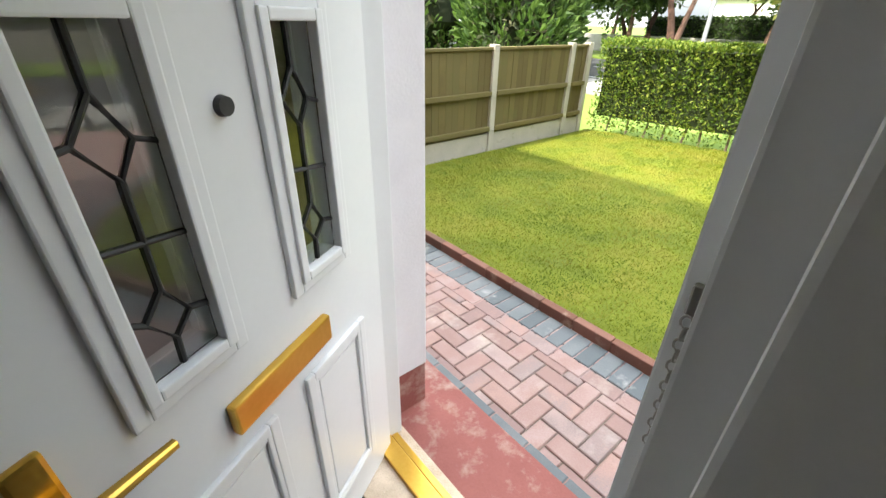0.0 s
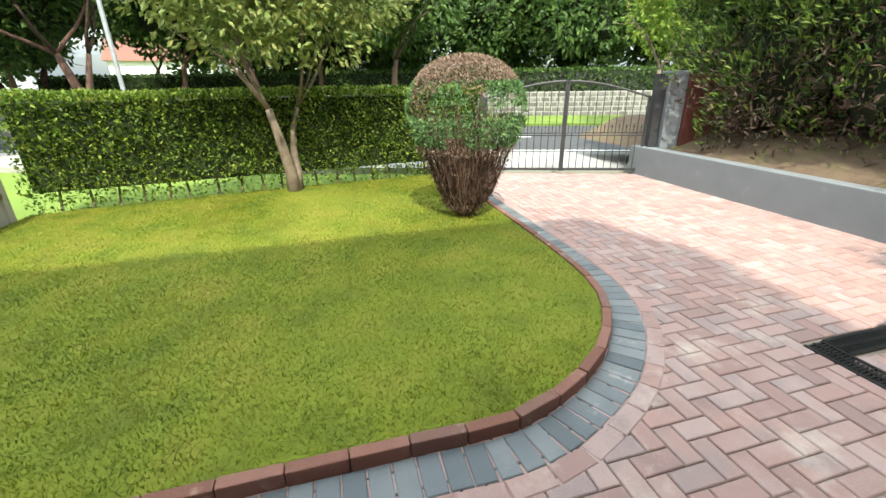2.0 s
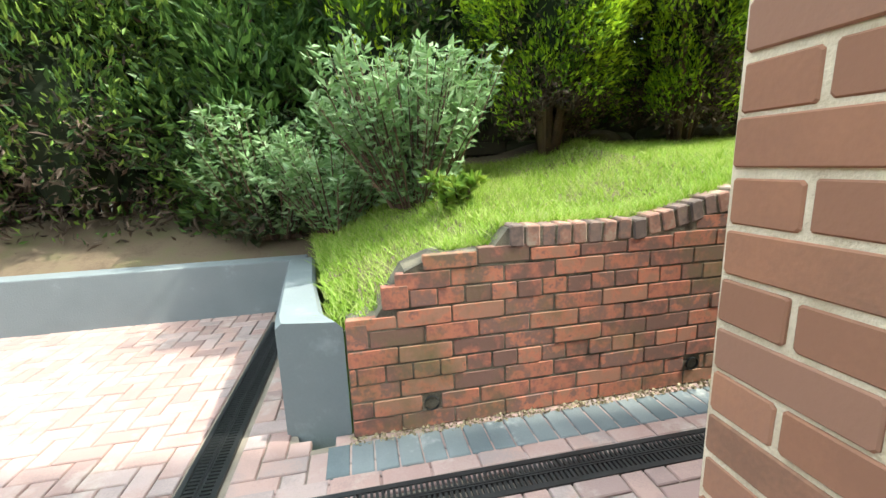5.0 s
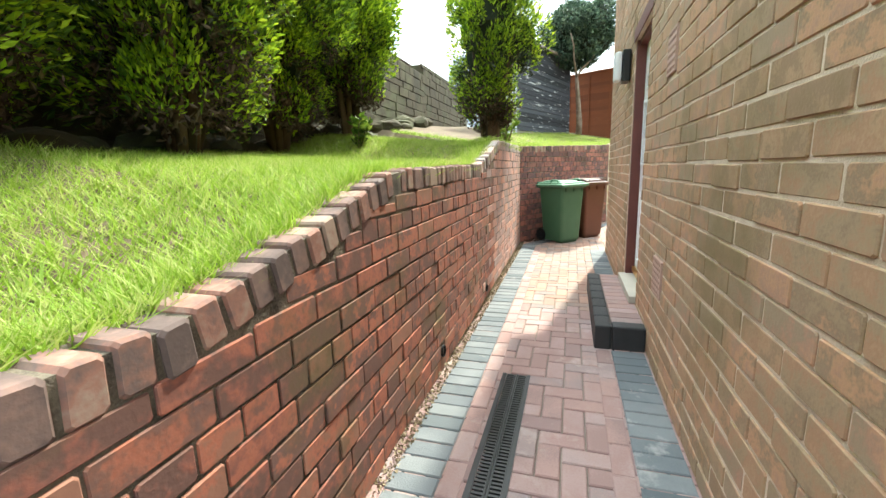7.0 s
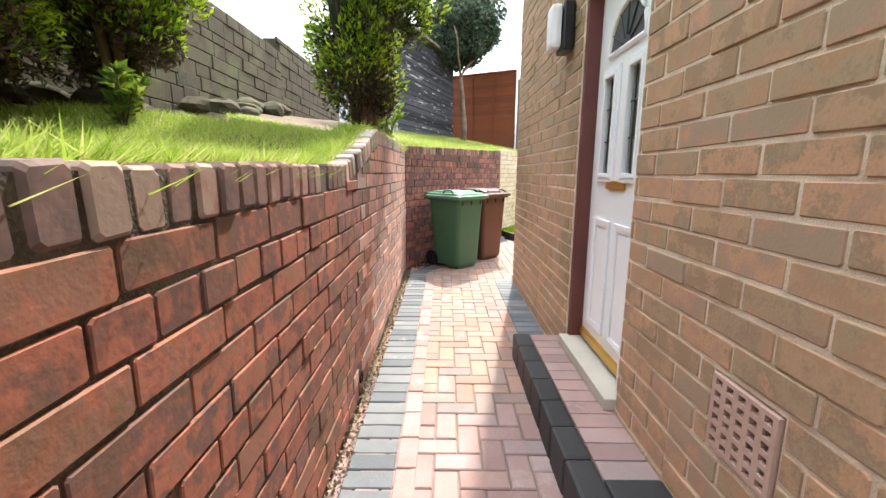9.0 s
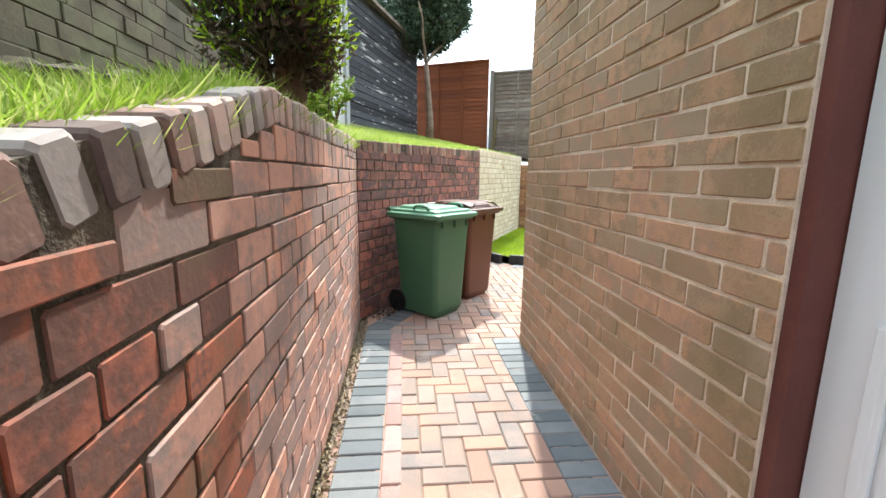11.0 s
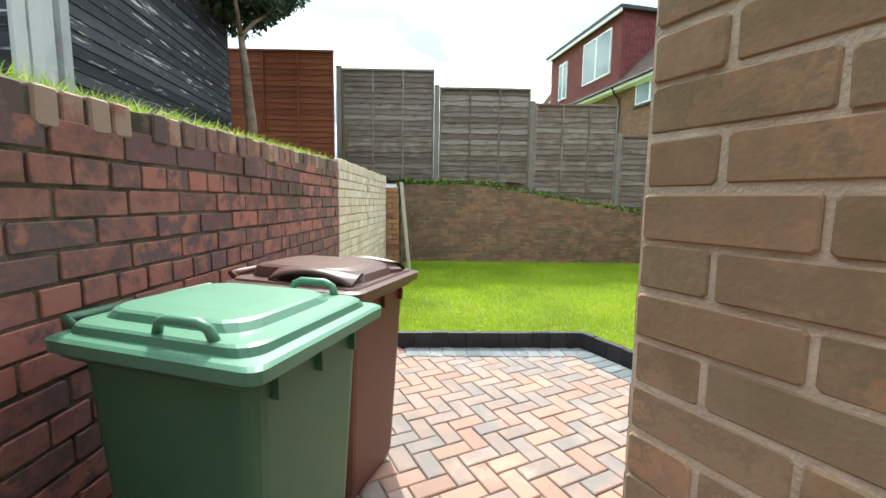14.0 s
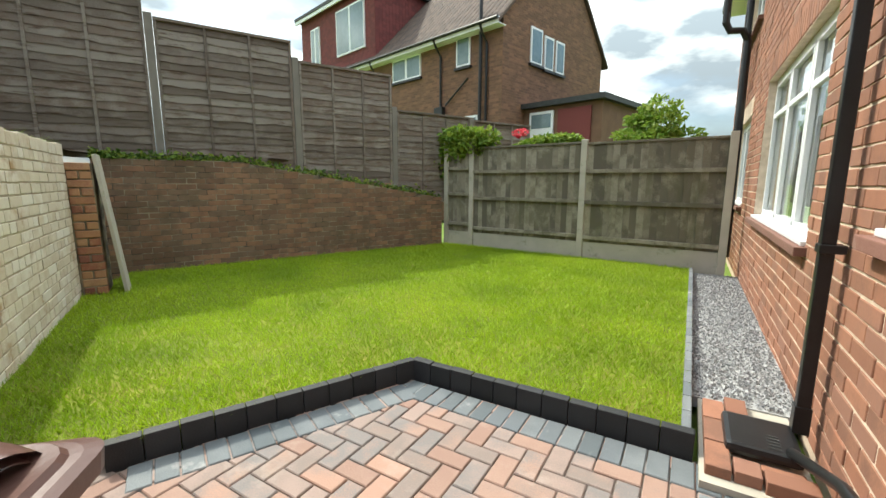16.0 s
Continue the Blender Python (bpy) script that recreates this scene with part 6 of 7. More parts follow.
def tree(name, x, y, z, h, trunk_h, r, crown, n, mtl, label, size=0.09, lean=(0, 0), stems=1, bark=None, cz=0.62, lumps=22, depth=2, droop=0.2, dense=False, fork=0.55):
    t = empty(name, pose(x, y, z))
    tagged(t, label, "tree")
    bm, ends = bmesh.new(), []
    for k in range(stems):
        off = 0.08 * k
        limb(bm, (off, -off * 0.6, -0.05), (lean[0] + 0.12 * k, lean[1] - 0.1 * k, 1), trunk_h, r * (1 - 0.25 * k), depth, ends, fork)
    part("trunk", bm, bark or M_BARK, t, smooth=True)
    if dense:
        # solid dark core: the crown's inner shade added as a shape
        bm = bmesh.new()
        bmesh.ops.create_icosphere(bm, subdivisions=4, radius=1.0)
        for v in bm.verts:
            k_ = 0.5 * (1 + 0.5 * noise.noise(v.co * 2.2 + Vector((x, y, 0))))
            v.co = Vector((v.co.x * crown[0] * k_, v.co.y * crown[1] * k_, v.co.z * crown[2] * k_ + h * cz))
        part("inner_growth", bm, M_DARK, t, "dark core standing in for shade among the leaves")
    p, e = blob_points(rng, n, (lean[0] * h * 0.5, lean[1] * h * 0.5, h * cz), crown, 0.45, lumps, 0.38)
    leaves(rng, p, size, mtl, "crown", t, e, 0.5, droop)
    return t


rng = np.random.default_rng(23)
tree("front_tree", 7.05, 0.98, 0.05, 4.4, 1.25, 0.10, (1.9, 2.3, 1.25), 15000, M_TREEL, "small pale-leaved tree with a forked grey trunk on the lawn", 0.10, (0.0, 0.03), 2, cz=0.66, lumps=30, fork=0.26)

# the clipped lollipop shrub
sh = empty("topiary_shrub", pose(5.12, -1.04, 0.04))
tagged(sh, "clipped urn-shaped shrub, green above with dead brown patches", "shrub")
bm = bmesh.new()


def shrub_r(z):
    if z < 1.15:
        return 0.12 + 0.53 * (z / 1.15) ** 0.75
    u = (z - 1.15) / 0.6
    return 0.65 * math.sqrt(max(0.0, 1 - u ** 2.3))


for k in range(260):
    a, f = rng.uniform(0, 6.283), rng.uniform(0.35, 1.0)
    zt = rng.uniform(0.7, 1.3)
    pp = [(0.05 * math.cos(a) * f, 0.05 * math.sin(a) * f, 0)]
    for q in (0.3, 0.65, 1.0):
        rad_ = shrub_r(zt * q) * f
        aa = a + rng.normal() * 0.12
        pp.append((rad_ * math.cos(aa), rad_ * math.sin(aa), zt * q))
    tube(bm, pp, [0.014, 0.009, 0.006, 0.003], 4, caps=False)
tagged(part("twig_growth", bm, M_BARKD, sh, "bare brown twigs"), kind="stuff")
pts_g, pts_d, pts_t = [], [], []
while len(pts_g) + len(pts_d) + len(pts_t) < 15000:
    z = rng.uniform(0.1, 1.76)
    a = rng.uniform(0, 6.283)
    r_ = shrub_r(z) * rng.uniform(0.82, 1.03) + 0.02 * rng.normal()
    p = (r_ * math.cos(a), r_ * math.sin(a), z)
    if z > 1.15:
        rd = 0.66 * math.sqrt(rng.random())
        p = (rd * math.cos(a), rd * math.sin(a), 1.15 + 0.61 * (1 - (rd / 0.665) ** 2.3) ** 0.5 - 0.07 * rng.random() ** 2)
    green = noise.noise(Vector(p) * 2.3) + (0.35 if 0.85 < p[2] < 1.5 else -0.3) - (0.45 if p[2] > 1.58 else 0)
    if green > 0.12:
        pts_g.append(p)
    elif p[2] > 0.75:
        pts_d.append(p)
    elif rng.random() < 0.42:
        pts_t.append(p)
leaves(rng, pts_g, 0.045, M_SHRUB, "green_foliage", sh)
leaves(rng, pts_d, 0.035, M_DEAD, "dead_foliage", sh, aspect=0.35)
leaves(rng, pts_t, 0.05, M_BARKD, "dead_wood", sh, aspect=0.14)

# ---- planting on the bank ----


def conifer(x, y, h, w, n, label, low=0.35, mtl=None, dark=0.5, base=None, stems=9, name="conifer", leaf=0.11, thin_=0.17, brown=0.0, clumps=80, vase=0.0):
    """Stems rising and spreading from the foot, with lumpy clumps of sprays; brown: how far up the dead growth reaches."""
    z = bank_z(x, y) if base is None else base
    c = empty(name, pose(x, y, z - 0.03))
    tagged(c, label, "conifer")

    def spread(u, a):
        prof = w * (1.0 - 0.5 * u ** 2.4) * (0.62 + 0.38 * min(1, u * 3.5)) * (1 - vase * (1 - min(1.0, u * 1.6)))
        return prof * (1 + 0.42 * noise.noise(Vector((math.cos(a) * 1.8 + x, math.sin(a) * 1.8 + y, u * h * 1.5))))

    for k in range(stems):
        a = 6.283 * (k + rng.uniform(-0.3, 0.3)) / stems
        sp = rng.uniform(0.35, 0.85) * spread(0.5, a)
        part("stem", tube(bmesh.new(), [(0.05 * math.cos(a), 0.05 * math.sin(a), 0), (sp * 0.4 * math.cos(a), sp * 0.4 * math.sin(a), h * 0.22), (sp * math.cos(a), sp * math.sin(a), h * 0.6)], [0.045, 0.032, 0.012], 6), M_BARKD, c, smooth=True)
    # added dark shell in place of the shade deep in the bush
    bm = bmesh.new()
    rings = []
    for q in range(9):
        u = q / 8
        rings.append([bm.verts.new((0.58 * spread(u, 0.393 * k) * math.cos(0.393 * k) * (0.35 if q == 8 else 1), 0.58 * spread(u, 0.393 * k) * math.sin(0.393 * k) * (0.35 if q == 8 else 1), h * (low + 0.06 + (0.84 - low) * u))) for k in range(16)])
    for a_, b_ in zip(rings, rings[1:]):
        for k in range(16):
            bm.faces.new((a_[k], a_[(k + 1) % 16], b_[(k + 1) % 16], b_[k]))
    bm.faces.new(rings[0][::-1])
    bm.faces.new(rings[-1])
    part("inner_growth", bm, M_DARK, c, "dark solid core giving the inner shade of the bush")
    P, N, T, U = [], [], [], []
    m_ = n // clumps
    for k in range(clumps):
        u, a = (k + rng.random()) / clumps, rng.uniform(0, 6.283)
        rad_ = spread(u, a) * (0.55 + 0.42 * math.sqrt(rng.random()))
        cen = np.array((rad_ * math.cos(a), rad_ * math.sin(a), h * (low + (0.95 - low) * u)))
        e = rng.normal(size=(m_, 3))
        e /= np.linalg.norm(e, axis=1, keepdims=True)
        size_ = w * rng.uniform(0.20, 0.40)
        out = np.array((math.cos(a), math.sin(a), 0.9))
        P.append(cen + e * (size_ * rng.uniform(0.45, 1.0, m_) ** 0.6)[:, None] * np.array((1, 1, 1.3)))
        N.append(e * 0.5 + out)
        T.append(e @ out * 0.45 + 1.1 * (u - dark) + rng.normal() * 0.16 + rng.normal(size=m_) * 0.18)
        U.append(np.full(m_, u))
    P, N, T, U = np.concatenate(P), np.concatenate(N), np.concatenate(T), np.concatenate(U)
    P[:, 2] = np.maximum(P[:, 2], 0.04)
    # light and shade put into spray colour: bright outward and above, dark below
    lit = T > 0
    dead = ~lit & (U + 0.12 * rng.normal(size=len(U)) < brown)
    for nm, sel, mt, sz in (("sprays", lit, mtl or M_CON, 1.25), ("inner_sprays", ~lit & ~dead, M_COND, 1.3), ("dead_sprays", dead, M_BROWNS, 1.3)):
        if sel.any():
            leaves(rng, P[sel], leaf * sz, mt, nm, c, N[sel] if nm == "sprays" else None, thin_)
    return c


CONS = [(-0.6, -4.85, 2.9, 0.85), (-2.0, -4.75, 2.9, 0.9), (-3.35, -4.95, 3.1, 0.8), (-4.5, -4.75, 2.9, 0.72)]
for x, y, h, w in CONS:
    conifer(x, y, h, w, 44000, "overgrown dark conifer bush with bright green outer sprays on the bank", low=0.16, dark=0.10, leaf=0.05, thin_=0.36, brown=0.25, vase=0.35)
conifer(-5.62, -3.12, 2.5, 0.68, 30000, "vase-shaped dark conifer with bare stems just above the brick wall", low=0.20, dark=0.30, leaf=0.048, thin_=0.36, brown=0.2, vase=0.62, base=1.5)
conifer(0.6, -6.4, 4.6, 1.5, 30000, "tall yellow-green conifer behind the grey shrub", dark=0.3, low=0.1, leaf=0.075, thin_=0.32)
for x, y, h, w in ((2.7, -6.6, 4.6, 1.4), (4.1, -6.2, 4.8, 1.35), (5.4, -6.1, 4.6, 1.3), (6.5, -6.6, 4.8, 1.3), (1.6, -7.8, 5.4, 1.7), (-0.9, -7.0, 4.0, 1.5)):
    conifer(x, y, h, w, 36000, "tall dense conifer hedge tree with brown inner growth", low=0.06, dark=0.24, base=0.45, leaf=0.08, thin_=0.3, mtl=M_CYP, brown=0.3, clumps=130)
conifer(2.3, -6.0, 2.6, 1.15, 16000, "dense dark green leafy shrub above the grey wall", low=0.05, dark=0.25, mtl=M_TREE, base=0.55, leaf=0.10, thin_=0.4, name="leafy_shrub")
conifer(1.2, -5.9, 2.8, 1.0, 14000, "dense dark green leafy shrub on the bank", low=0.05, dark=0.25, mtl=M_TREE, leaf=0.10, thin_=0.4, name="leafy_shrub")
tree("pine_tree", -13.1, -1.82, 2.15, 3.4, 1.7, 0.10, (1.55, 1.45, 1.15), 26000, M_PINE, "dark pine with a bare reddish trunk by the shed", 0.10, (0, 0), 1, cz=0.84, depth=1, lumps=26, dense=True)


def stem_shrub(name, x, y, h, w, n, mtl, label, size=0.088):
    z = bank_z(x, y)
    s_ = empty(name, pose(x, y, z - 0.02))
    tagged(s_, label, "shrub")
    bm, lp, ln = bmesh.new(), [], []
    for k in range(n):
        a, q = rng.uniform(0, 6.283), rng.random() ** 0.5
        hh = h * rng.uniform(0.55, 1.05)
        tip = Vector((w * q * math.cos(a), w * q * math.sin(a), hh))
        b0 = Vector((0.25 * tip.x, 0.25 * tip.y, 0))
        midp = b0.lerp(tip, 0.5) + Vector((0.1 * tip.x, 0.1 * tip.y, 0.1))
        tube(bm, [b0, midp, tip], [0.009, 0.006, 0.002], 4, caps=False)
        for i in range(46):
            t = rng.uniform(0.04, 1.0)
            c = (b0.lerp(midp, t * 2) if t < 0.5 else midp.lerp(tip, t * 2 - 1))
            d = rng.normal(size=3)
            d[2] = abs(d[2]) * 0.5 + 0.1
            d /= np.linalg.norm(d)
            lp.append(np.array(c) + d * size * 0.5)
            ln.append(d * 2.2)
    tagged(part("stem_growth", bm, M_BARKD, s_), kind="stuff")
    leaves(rng, lp, size, mtl, "leaves", s_, ln, 0.36)
    return s_


stem_shrub("buddleia", 0.85, -4.15, 1.15, 0.75, 170, M_BUDD, "pale grey-green leafy shrub on the bank")
stem_shrub("buddleia", 2.1, -5.35, 1.2, 0.85, 150, M_BUDD, "pale grey-green leafy shrub above the grey wall")
stem_shrub("buddleia", 1.5, -4.75, 0.8, 0.65, 110, M_BUDD, "low grey-green shrub at the edge of the bank")
stem_shrub("dock_plant", 0.65, -3.5, 0.2, 0.2, 9, M_LIME, "broad-leaved weed in the bank grass", 0.10)
stem_shrub("sapling", -6.75, -3.3, 0.42, 0.25, 8, M_LIME, "bright green weed growing behind the wall corner", 0.09)
stem_shrub("sapling", -3.75, -4.25, 0.38, 0.2, 6, M_HEDGE, "bright green sapling among the conifers", 0.09)

stem_shrub("bramble", -6.85, -3.12, 0.55, 0.26, 12, M_LIME, "bright green bramble sprouting above the wall corner", 0.085)
# old stone wall behind the bank, rockery at its foot
sw2 = empty("wall_stone", pose(-5, -5.7, 0))
tagged(sw2, "old mossy stone boundary wall behind the conifers", "wall", kind="structure")
bm = bmesh.new()
for x0, x1, z1 in ((-0.3, -1.5, 2.2), (-1.5, -4.5, 2.6), (-4.5, -7.0, 3.3), (-7.0, -10.0, 3.6), (-10.0, -14.5, 3.85)):
    box(bm, x1 + 5, -0.25, 0.2, x0 + 5, 0.06, z1)
part("core", bm, M_STONE, sw2)
jw = Joined()
for x0, x1, z1 in ((-0.3, -1.5, 2.2), (-1.5, -4.5, 2.6), (-4.5, -7.0, 3.3), (-7.0, -10.0, 3.6), (-10.0, -14.5, 3.85)):
    z = 1.2
    while z < z1 - 0.05:
        hh = rr.uniform(0.13, 0.24)
        hh = min(hh, z1 - z)
        x = x1
        while x < x0:
            l = rr.uniform(0.25, 0.6)
            jw.add(Matrix.Translation((x + l / 2, -5.62 + rr.uniform(0, 0.02), z + hh / 2)) , l - 0.008, hh - 0.008, 0.05, 0.009)
            x += l
        z += hh
ob = raw("stones", jw.v, jw.f, M_STONE, sw2)
ob.matrix_parent_inverse = Matrix.Translation((5, 5.7, 0))
tagged(ob, "mossy squared stones", kind="stuff")


def boulder(x, y, s):
    bm = bmesh.new()
    bmesh.ops.create_icosphere(bm, subdivisions=2, radius=1.0)
    sd_ = rng.uniform(0, 50)
    for v in bm.verts:
        v.co *= 1 + 0.35 * noise.noise(v.co * 1.3 + Vector((sd_, 0, 0)))
        v.co = Vector((v.co.x * s * 1.5, v.co.y * s, v.co.z * s * 0.75))
    b = link("rock", bm, M_STONE)
    b.location = (x, y, bank_z(x, y) + s * 0.3)
    b.rotation_euler = (0, 0, rng.uniform(0, 3))
    tagged(b, "mossy rough rock at the foot of the stone wall", "rock", "rockery stones")


for k in range(34):
    boulder(-0.8 - 0.24 * k + rng.uniform(-0.1, 0.1), -5.25 + rng.uniform(-0.2, 0.15), rng.uniform(0.10, 0.2))

# black shed
shed_m = Matrix.Translation((-10.0, -3.35, 0)) @ Matrix.Rotation(math.atan2(0.36, -1.0), 4, "Z")
shed = empty("garden_shed", shed_m)
tagged(shed, "black painted timber shed with flaking boards on short posts", "shed")
SL = 3.7
part("core", bx(0.03, 0.03, 2.2, SL - 0.03, 0.9, 4.2), M_SHED, shed)
for k in range(19):
    z = 2.15 + k * 0.112
    part("board", bx(0.0, -0.0, z, SL, 0.028, z + 0.118, m=Matrix.Translation((0, rr.uniform(-0.004, 0.004), 0)) @ Matrix.Translation((0, -0.012, z)) @ Matrix.Rotation(radians(-5), 4, "X") @ Matrix.Translation((0, 0.012, -z))), M_SHED, shed)
    part("end_board", bx(-0.028, 0.03, z, 0.0, 0.9, z + 0.108), M_SHED, shed)
part("corner_board", bx(-0.04, -0.05, 1.95, 0.06, 0.03, 4.3), M_PALEWOOD, shed, "pale weathered corner board")
for k in range(3):
    part("corner_plank", bx(-0.19 - 0.13 * k, -0.02 - 0.012 * (k % 2), 1.9, -0.07 - 0.13 * k, 0.012, 4.2, bevel=0.004), M_PALEWOOD, shed, "pale grey painted upright board")
part("sill", bx(0, -0.02, 2.04, SL, 0.06, 2.13), M_GREYWOOD, shed)
for x in (0.1, 0.9, 1.8, 2.7, 3.6):
    part("stub_post", bx(x - 0.05, 0.0, 1.5, x + 0.05, 0.1, 2.04), M_GREYWOOD, shed)
bm = bmesh.new()
q = [bm.verts.new(p) for p in ((-0.15, -0.12, 4.25), (SL + 0.1, -0.12, 4.25), (SL + 0.1, 1.0, 4.5), (-0.15, 1.0, 4.5), (-0.15, -0.12, 4.31), (SL + 0.1, -0.12, 4.31), (SL + 0.1, 1.0, 4.56), (-0.15, 1.0, 4.56))]
for f in ((3, 2, 1, 0), (4, 5, 6, 7), (0, 1, 5, 4), (1, 2, 6, 5), (2, 3, 7, 6), (3, 0, 4, 7)):
    bm.faces.new([q[i] for i in f])
part("roof", bm, M_GREYWOOD, shed, "grey felted roof")
tree("garden_tree", -10.8, -11.5, 0, 6.6, 2.4, 0.16, (2.6, 2.6, 2.2), 9000, M_TREE, "dark leafy tree beyond the stone wall", 0.2, bark=M_BARKD, cz=0.74, lumps=20, dense=True)
# pale house seen over the stone wall
ph = empty("pale_house", pose(-14.5, -10.5, 1.2))
tagged(ph, "pale rendered house half hidden behind the stone wall", "house")
part("wall", bx(-3, -3, 0, 3, 3, 3.6), M_MASON, ph)
bm = bmesh.new()
q = [bm.verts.new(p) for p in ((-3.3, -3.3, 3.5), (3.3, -3.3, 3.5), (3.3, 3.3, 3.5), (-3.3, 3.3, 3.5), (-3.3, 0, 5.2), (3.3, 0, 5.2))]
for f in ((0, 1, 5, 4), (2, 3, 4, 5), (0, 4, 3), (1, 2, 5), (0, 3, 2, 1)):
    bm.faces.new([q[i] for i in f])
part("roof", bm, M_TILE, ph)

# ---- the neighbour's house ----
NC = Vector((-11.7, 10.5))
nm_ = Matrix.Translation((NC.x, NC.y, 0)) @ Matrix.Rotation(math.atan2(0.26, -1.0), 4, "Z")
# frame: x along the eaves side away to the rear, face on -y ... gable at x = 0
nh = empty("neighbour_house", nm_)
tagged(nh, "brick semi-detached house with a tiled roof and a red tile-hung dormer", "house")
GD, NE, NR, NL = 6.4, 6.2, 9.35, 15.0
S = -1
bm = bmesh.new()
q = [bm.verts.new(p) for p in ((0, 0, 0), (0, S * GD, 0), (0, S * GD, NE), (0, S * GD / 2, NR), (0, 0, NE))]
q2 = [bm.verts.new((NL, v.co.y, v.co.z)) for v in q]
bm.faces.new(q)
bm.faces.new(q2[::-1])
for i in range(5):
    bm.faces.new((q[i], q[(i + 1) % 5], q2[(i + 1) % 5], q2[i]))
part("wall", bm, M_NB, nh)
jn = Joined()
for side in (0, 1):
    z = 2.2
    row = 0
    while z < 9.2:
        s = -0.12 if row % 2 else 0.0
        lim = NL * 0.5 if side == 0 else GD
        while s < lim:
            a, b = max(s, 0), min(s + 0.225, lim)
            s += 0.225
            c = (a + b) / 2
            topz = NE if side == 0 else NE + (NR - NE) * (1 - abs(c - GD / 2) / (GD / 2))
            if z + 0.075 > topz or b - a < 0.04:
                continue
            if side == 0:
                m = nm_ @ Matrix.Translation((c, 0.004, z + 0.037))
            else:
                m = nm_ @ Matrix.Translation((-0.004, S * c, z + 0.037)) @ Matrix.Rotation(radians(90), 4, "Z")
            jn.add(m, (b - a) - 0.01, 0.065, 0.01, 0.003)
        z += 0.075
        row += 1
ob = raw("bricks", jn.v, jn.f, M_NB, nh)
ob.matrix_parent_inverse = nm_.inverted()
tagged(ob, "brown facing bricks", kind="stuff")
bm = bmesh.new()
bt = bmesh.new()
for sgn in (0, 1):
    ye, yr = (0.35, S * GD / 2) if sgn == 0 else (S * GD - 0.35, S * GD / 2)
    sl = (NR - NE) / (GD / 2)
    ze = NE - 0.35 * sl + 0.1
    q = [bm.verts.new(p) for p in ((-0.12, ye, ze), (NL, ye, ze), (NL, yr, NR + 0.12), (-0.12, yr, NR + 0.12), (-0.12, ye, ze - 0.1), (NL, ye, ze - 0.1), (NL, yr, NR), (-0.12, yr, NR))]
    for f in ((0, 1, 2, 3), (7, 6, 5, 4), (0, 4, 5, 1), (3, 2, 6, 7), (0, 3, 7, 4), (1, 5, 6, 2)):
        bm.faces.new([q[i] for i in f])
part("roof", bm, M_TILE, nh, "brown pantiled roof")
jt = Joined()
slope = Vector((0, yr - 0.35, NR + 0.12 - ze))
ye, yr = 0.35, S * GD / 2
sl_len = math.hypot(yr - ye, NR + 0.12 - ze)
ang_s = math.atan2(NR + 0.12 - ze, ye - yr)
for k in range(int(sl_len / 0.27)):
    for i in range(int(NL / 0.24)):
        u = (k + 0.5) * 0.27
        m = nm_ @ Matrix.Translation((i * 0.24, ye - u * math.cos(ang_s), ze + u * math.sin(ang_s) + 0.02)) @ Matrix.Rotation(math.pi / 2 - ang_s - radians(4), 4, "X")
        jt.add(m, 0.19, 0.29, 0.03, 0.03)
ob = raw("roof_tiles", jt.v, jt.f, M_TILE, nh)
ob.matrix_parent_inverse = nm_.inverted()
tagged(ob, "rows of brown pantiles", kind="stuff")
part("fascia", bx(-0.1, 0.30, NE - 0.36, NL, 0.36, NE - 0.18), M_WHITE, nh)
part("soffit", bx(-0.1, 0.0, NE - 0.36, NL, 0.30, NE - 0.33), M_WHITE, nh)
part("gutter", tube(bmesh.new(), [(-0.12, 0.42, NE - 0.22), (NL, 0.42, NE - 0.22)], 0.055, 8), M_BLACKP, nh)
for x in (0.55, 2.55, 6.2):
    part("downpipe", tube(bmesh.new(), [(x, 0.40, NE - 0.25), (x, 0.3, NE - 0.45), (x, 0.07, NE - 0.7), (x, 0.07, 0)], 0.04, 8), M_BLACKP, nh)
part("soil_pipe", tube(bmesh.new(), [(0.75, 0.12, 0.5), (0.75, 0.12, NE + 0.9)], 0.055, 8), M_BLACKP, nh)
part("waste_pipe", tube(bmesh.new(), [(1.3, 0.08, 4.6), (2.3, 0.08, 3.9)], 0.03, 8), M_BLACKP, nh)
part("hopper", bx(2.35, 0.03, 3.6, 2.75, 0.2, 3.85, bevel=0.02), M_BLACKP, nh)


def far_window(face, a, b, c, d, n=1):
    m = Matrix.Identity(4) if face == "side" else Matrix.Rotation(radians(90), 4, "Z")
    if face == "gable":
        a, b = -b, -a
    w = part("window", bx(a, -0.02, c, b, 0.05, d, m=m), M_WHITE, nh, "white framed window")
    for k in range(n):
        x0, x1 = a + (b - a) * k / n + 0.06, a + (b - a) * (k + 1) / n - 0.06
        part("pane", bx(x0, 0.05, c + 0.07, x1, 0.056, d - 0.07, m=m), M_FARGLASS, w)
    part("sill", bx(a - 0.05, 0, c - 0.08, b + 0.05, 0.1, c - 0.004, m=m), M_BLACKP, w)


M_FARGLASS = mat("far_window_glass", [(0.10, 0.15, 0.17), (0.20, 0.26, 0.28)], 0.05, 0.7, 8, 0.0, 0.6, spec=0.9)
far_window("side", 1.25, 1.85, 5.0, 6.0)
far_window("side", 3.6, 5.2, 5.05, 5.85, 2)
far_window("side", 0.9, 2.2, 2.9, 3.45, 2)
far_window("gable", 1.4, 2.05, 5.1, 6.2)
far_window("gable", 2.2, 2.75, 5.05, 6.1)
far_window("gable", 2.9, 3.45, 5.05, 6.1)
# dormer
DX0, DX1 = 6.3, 12.4
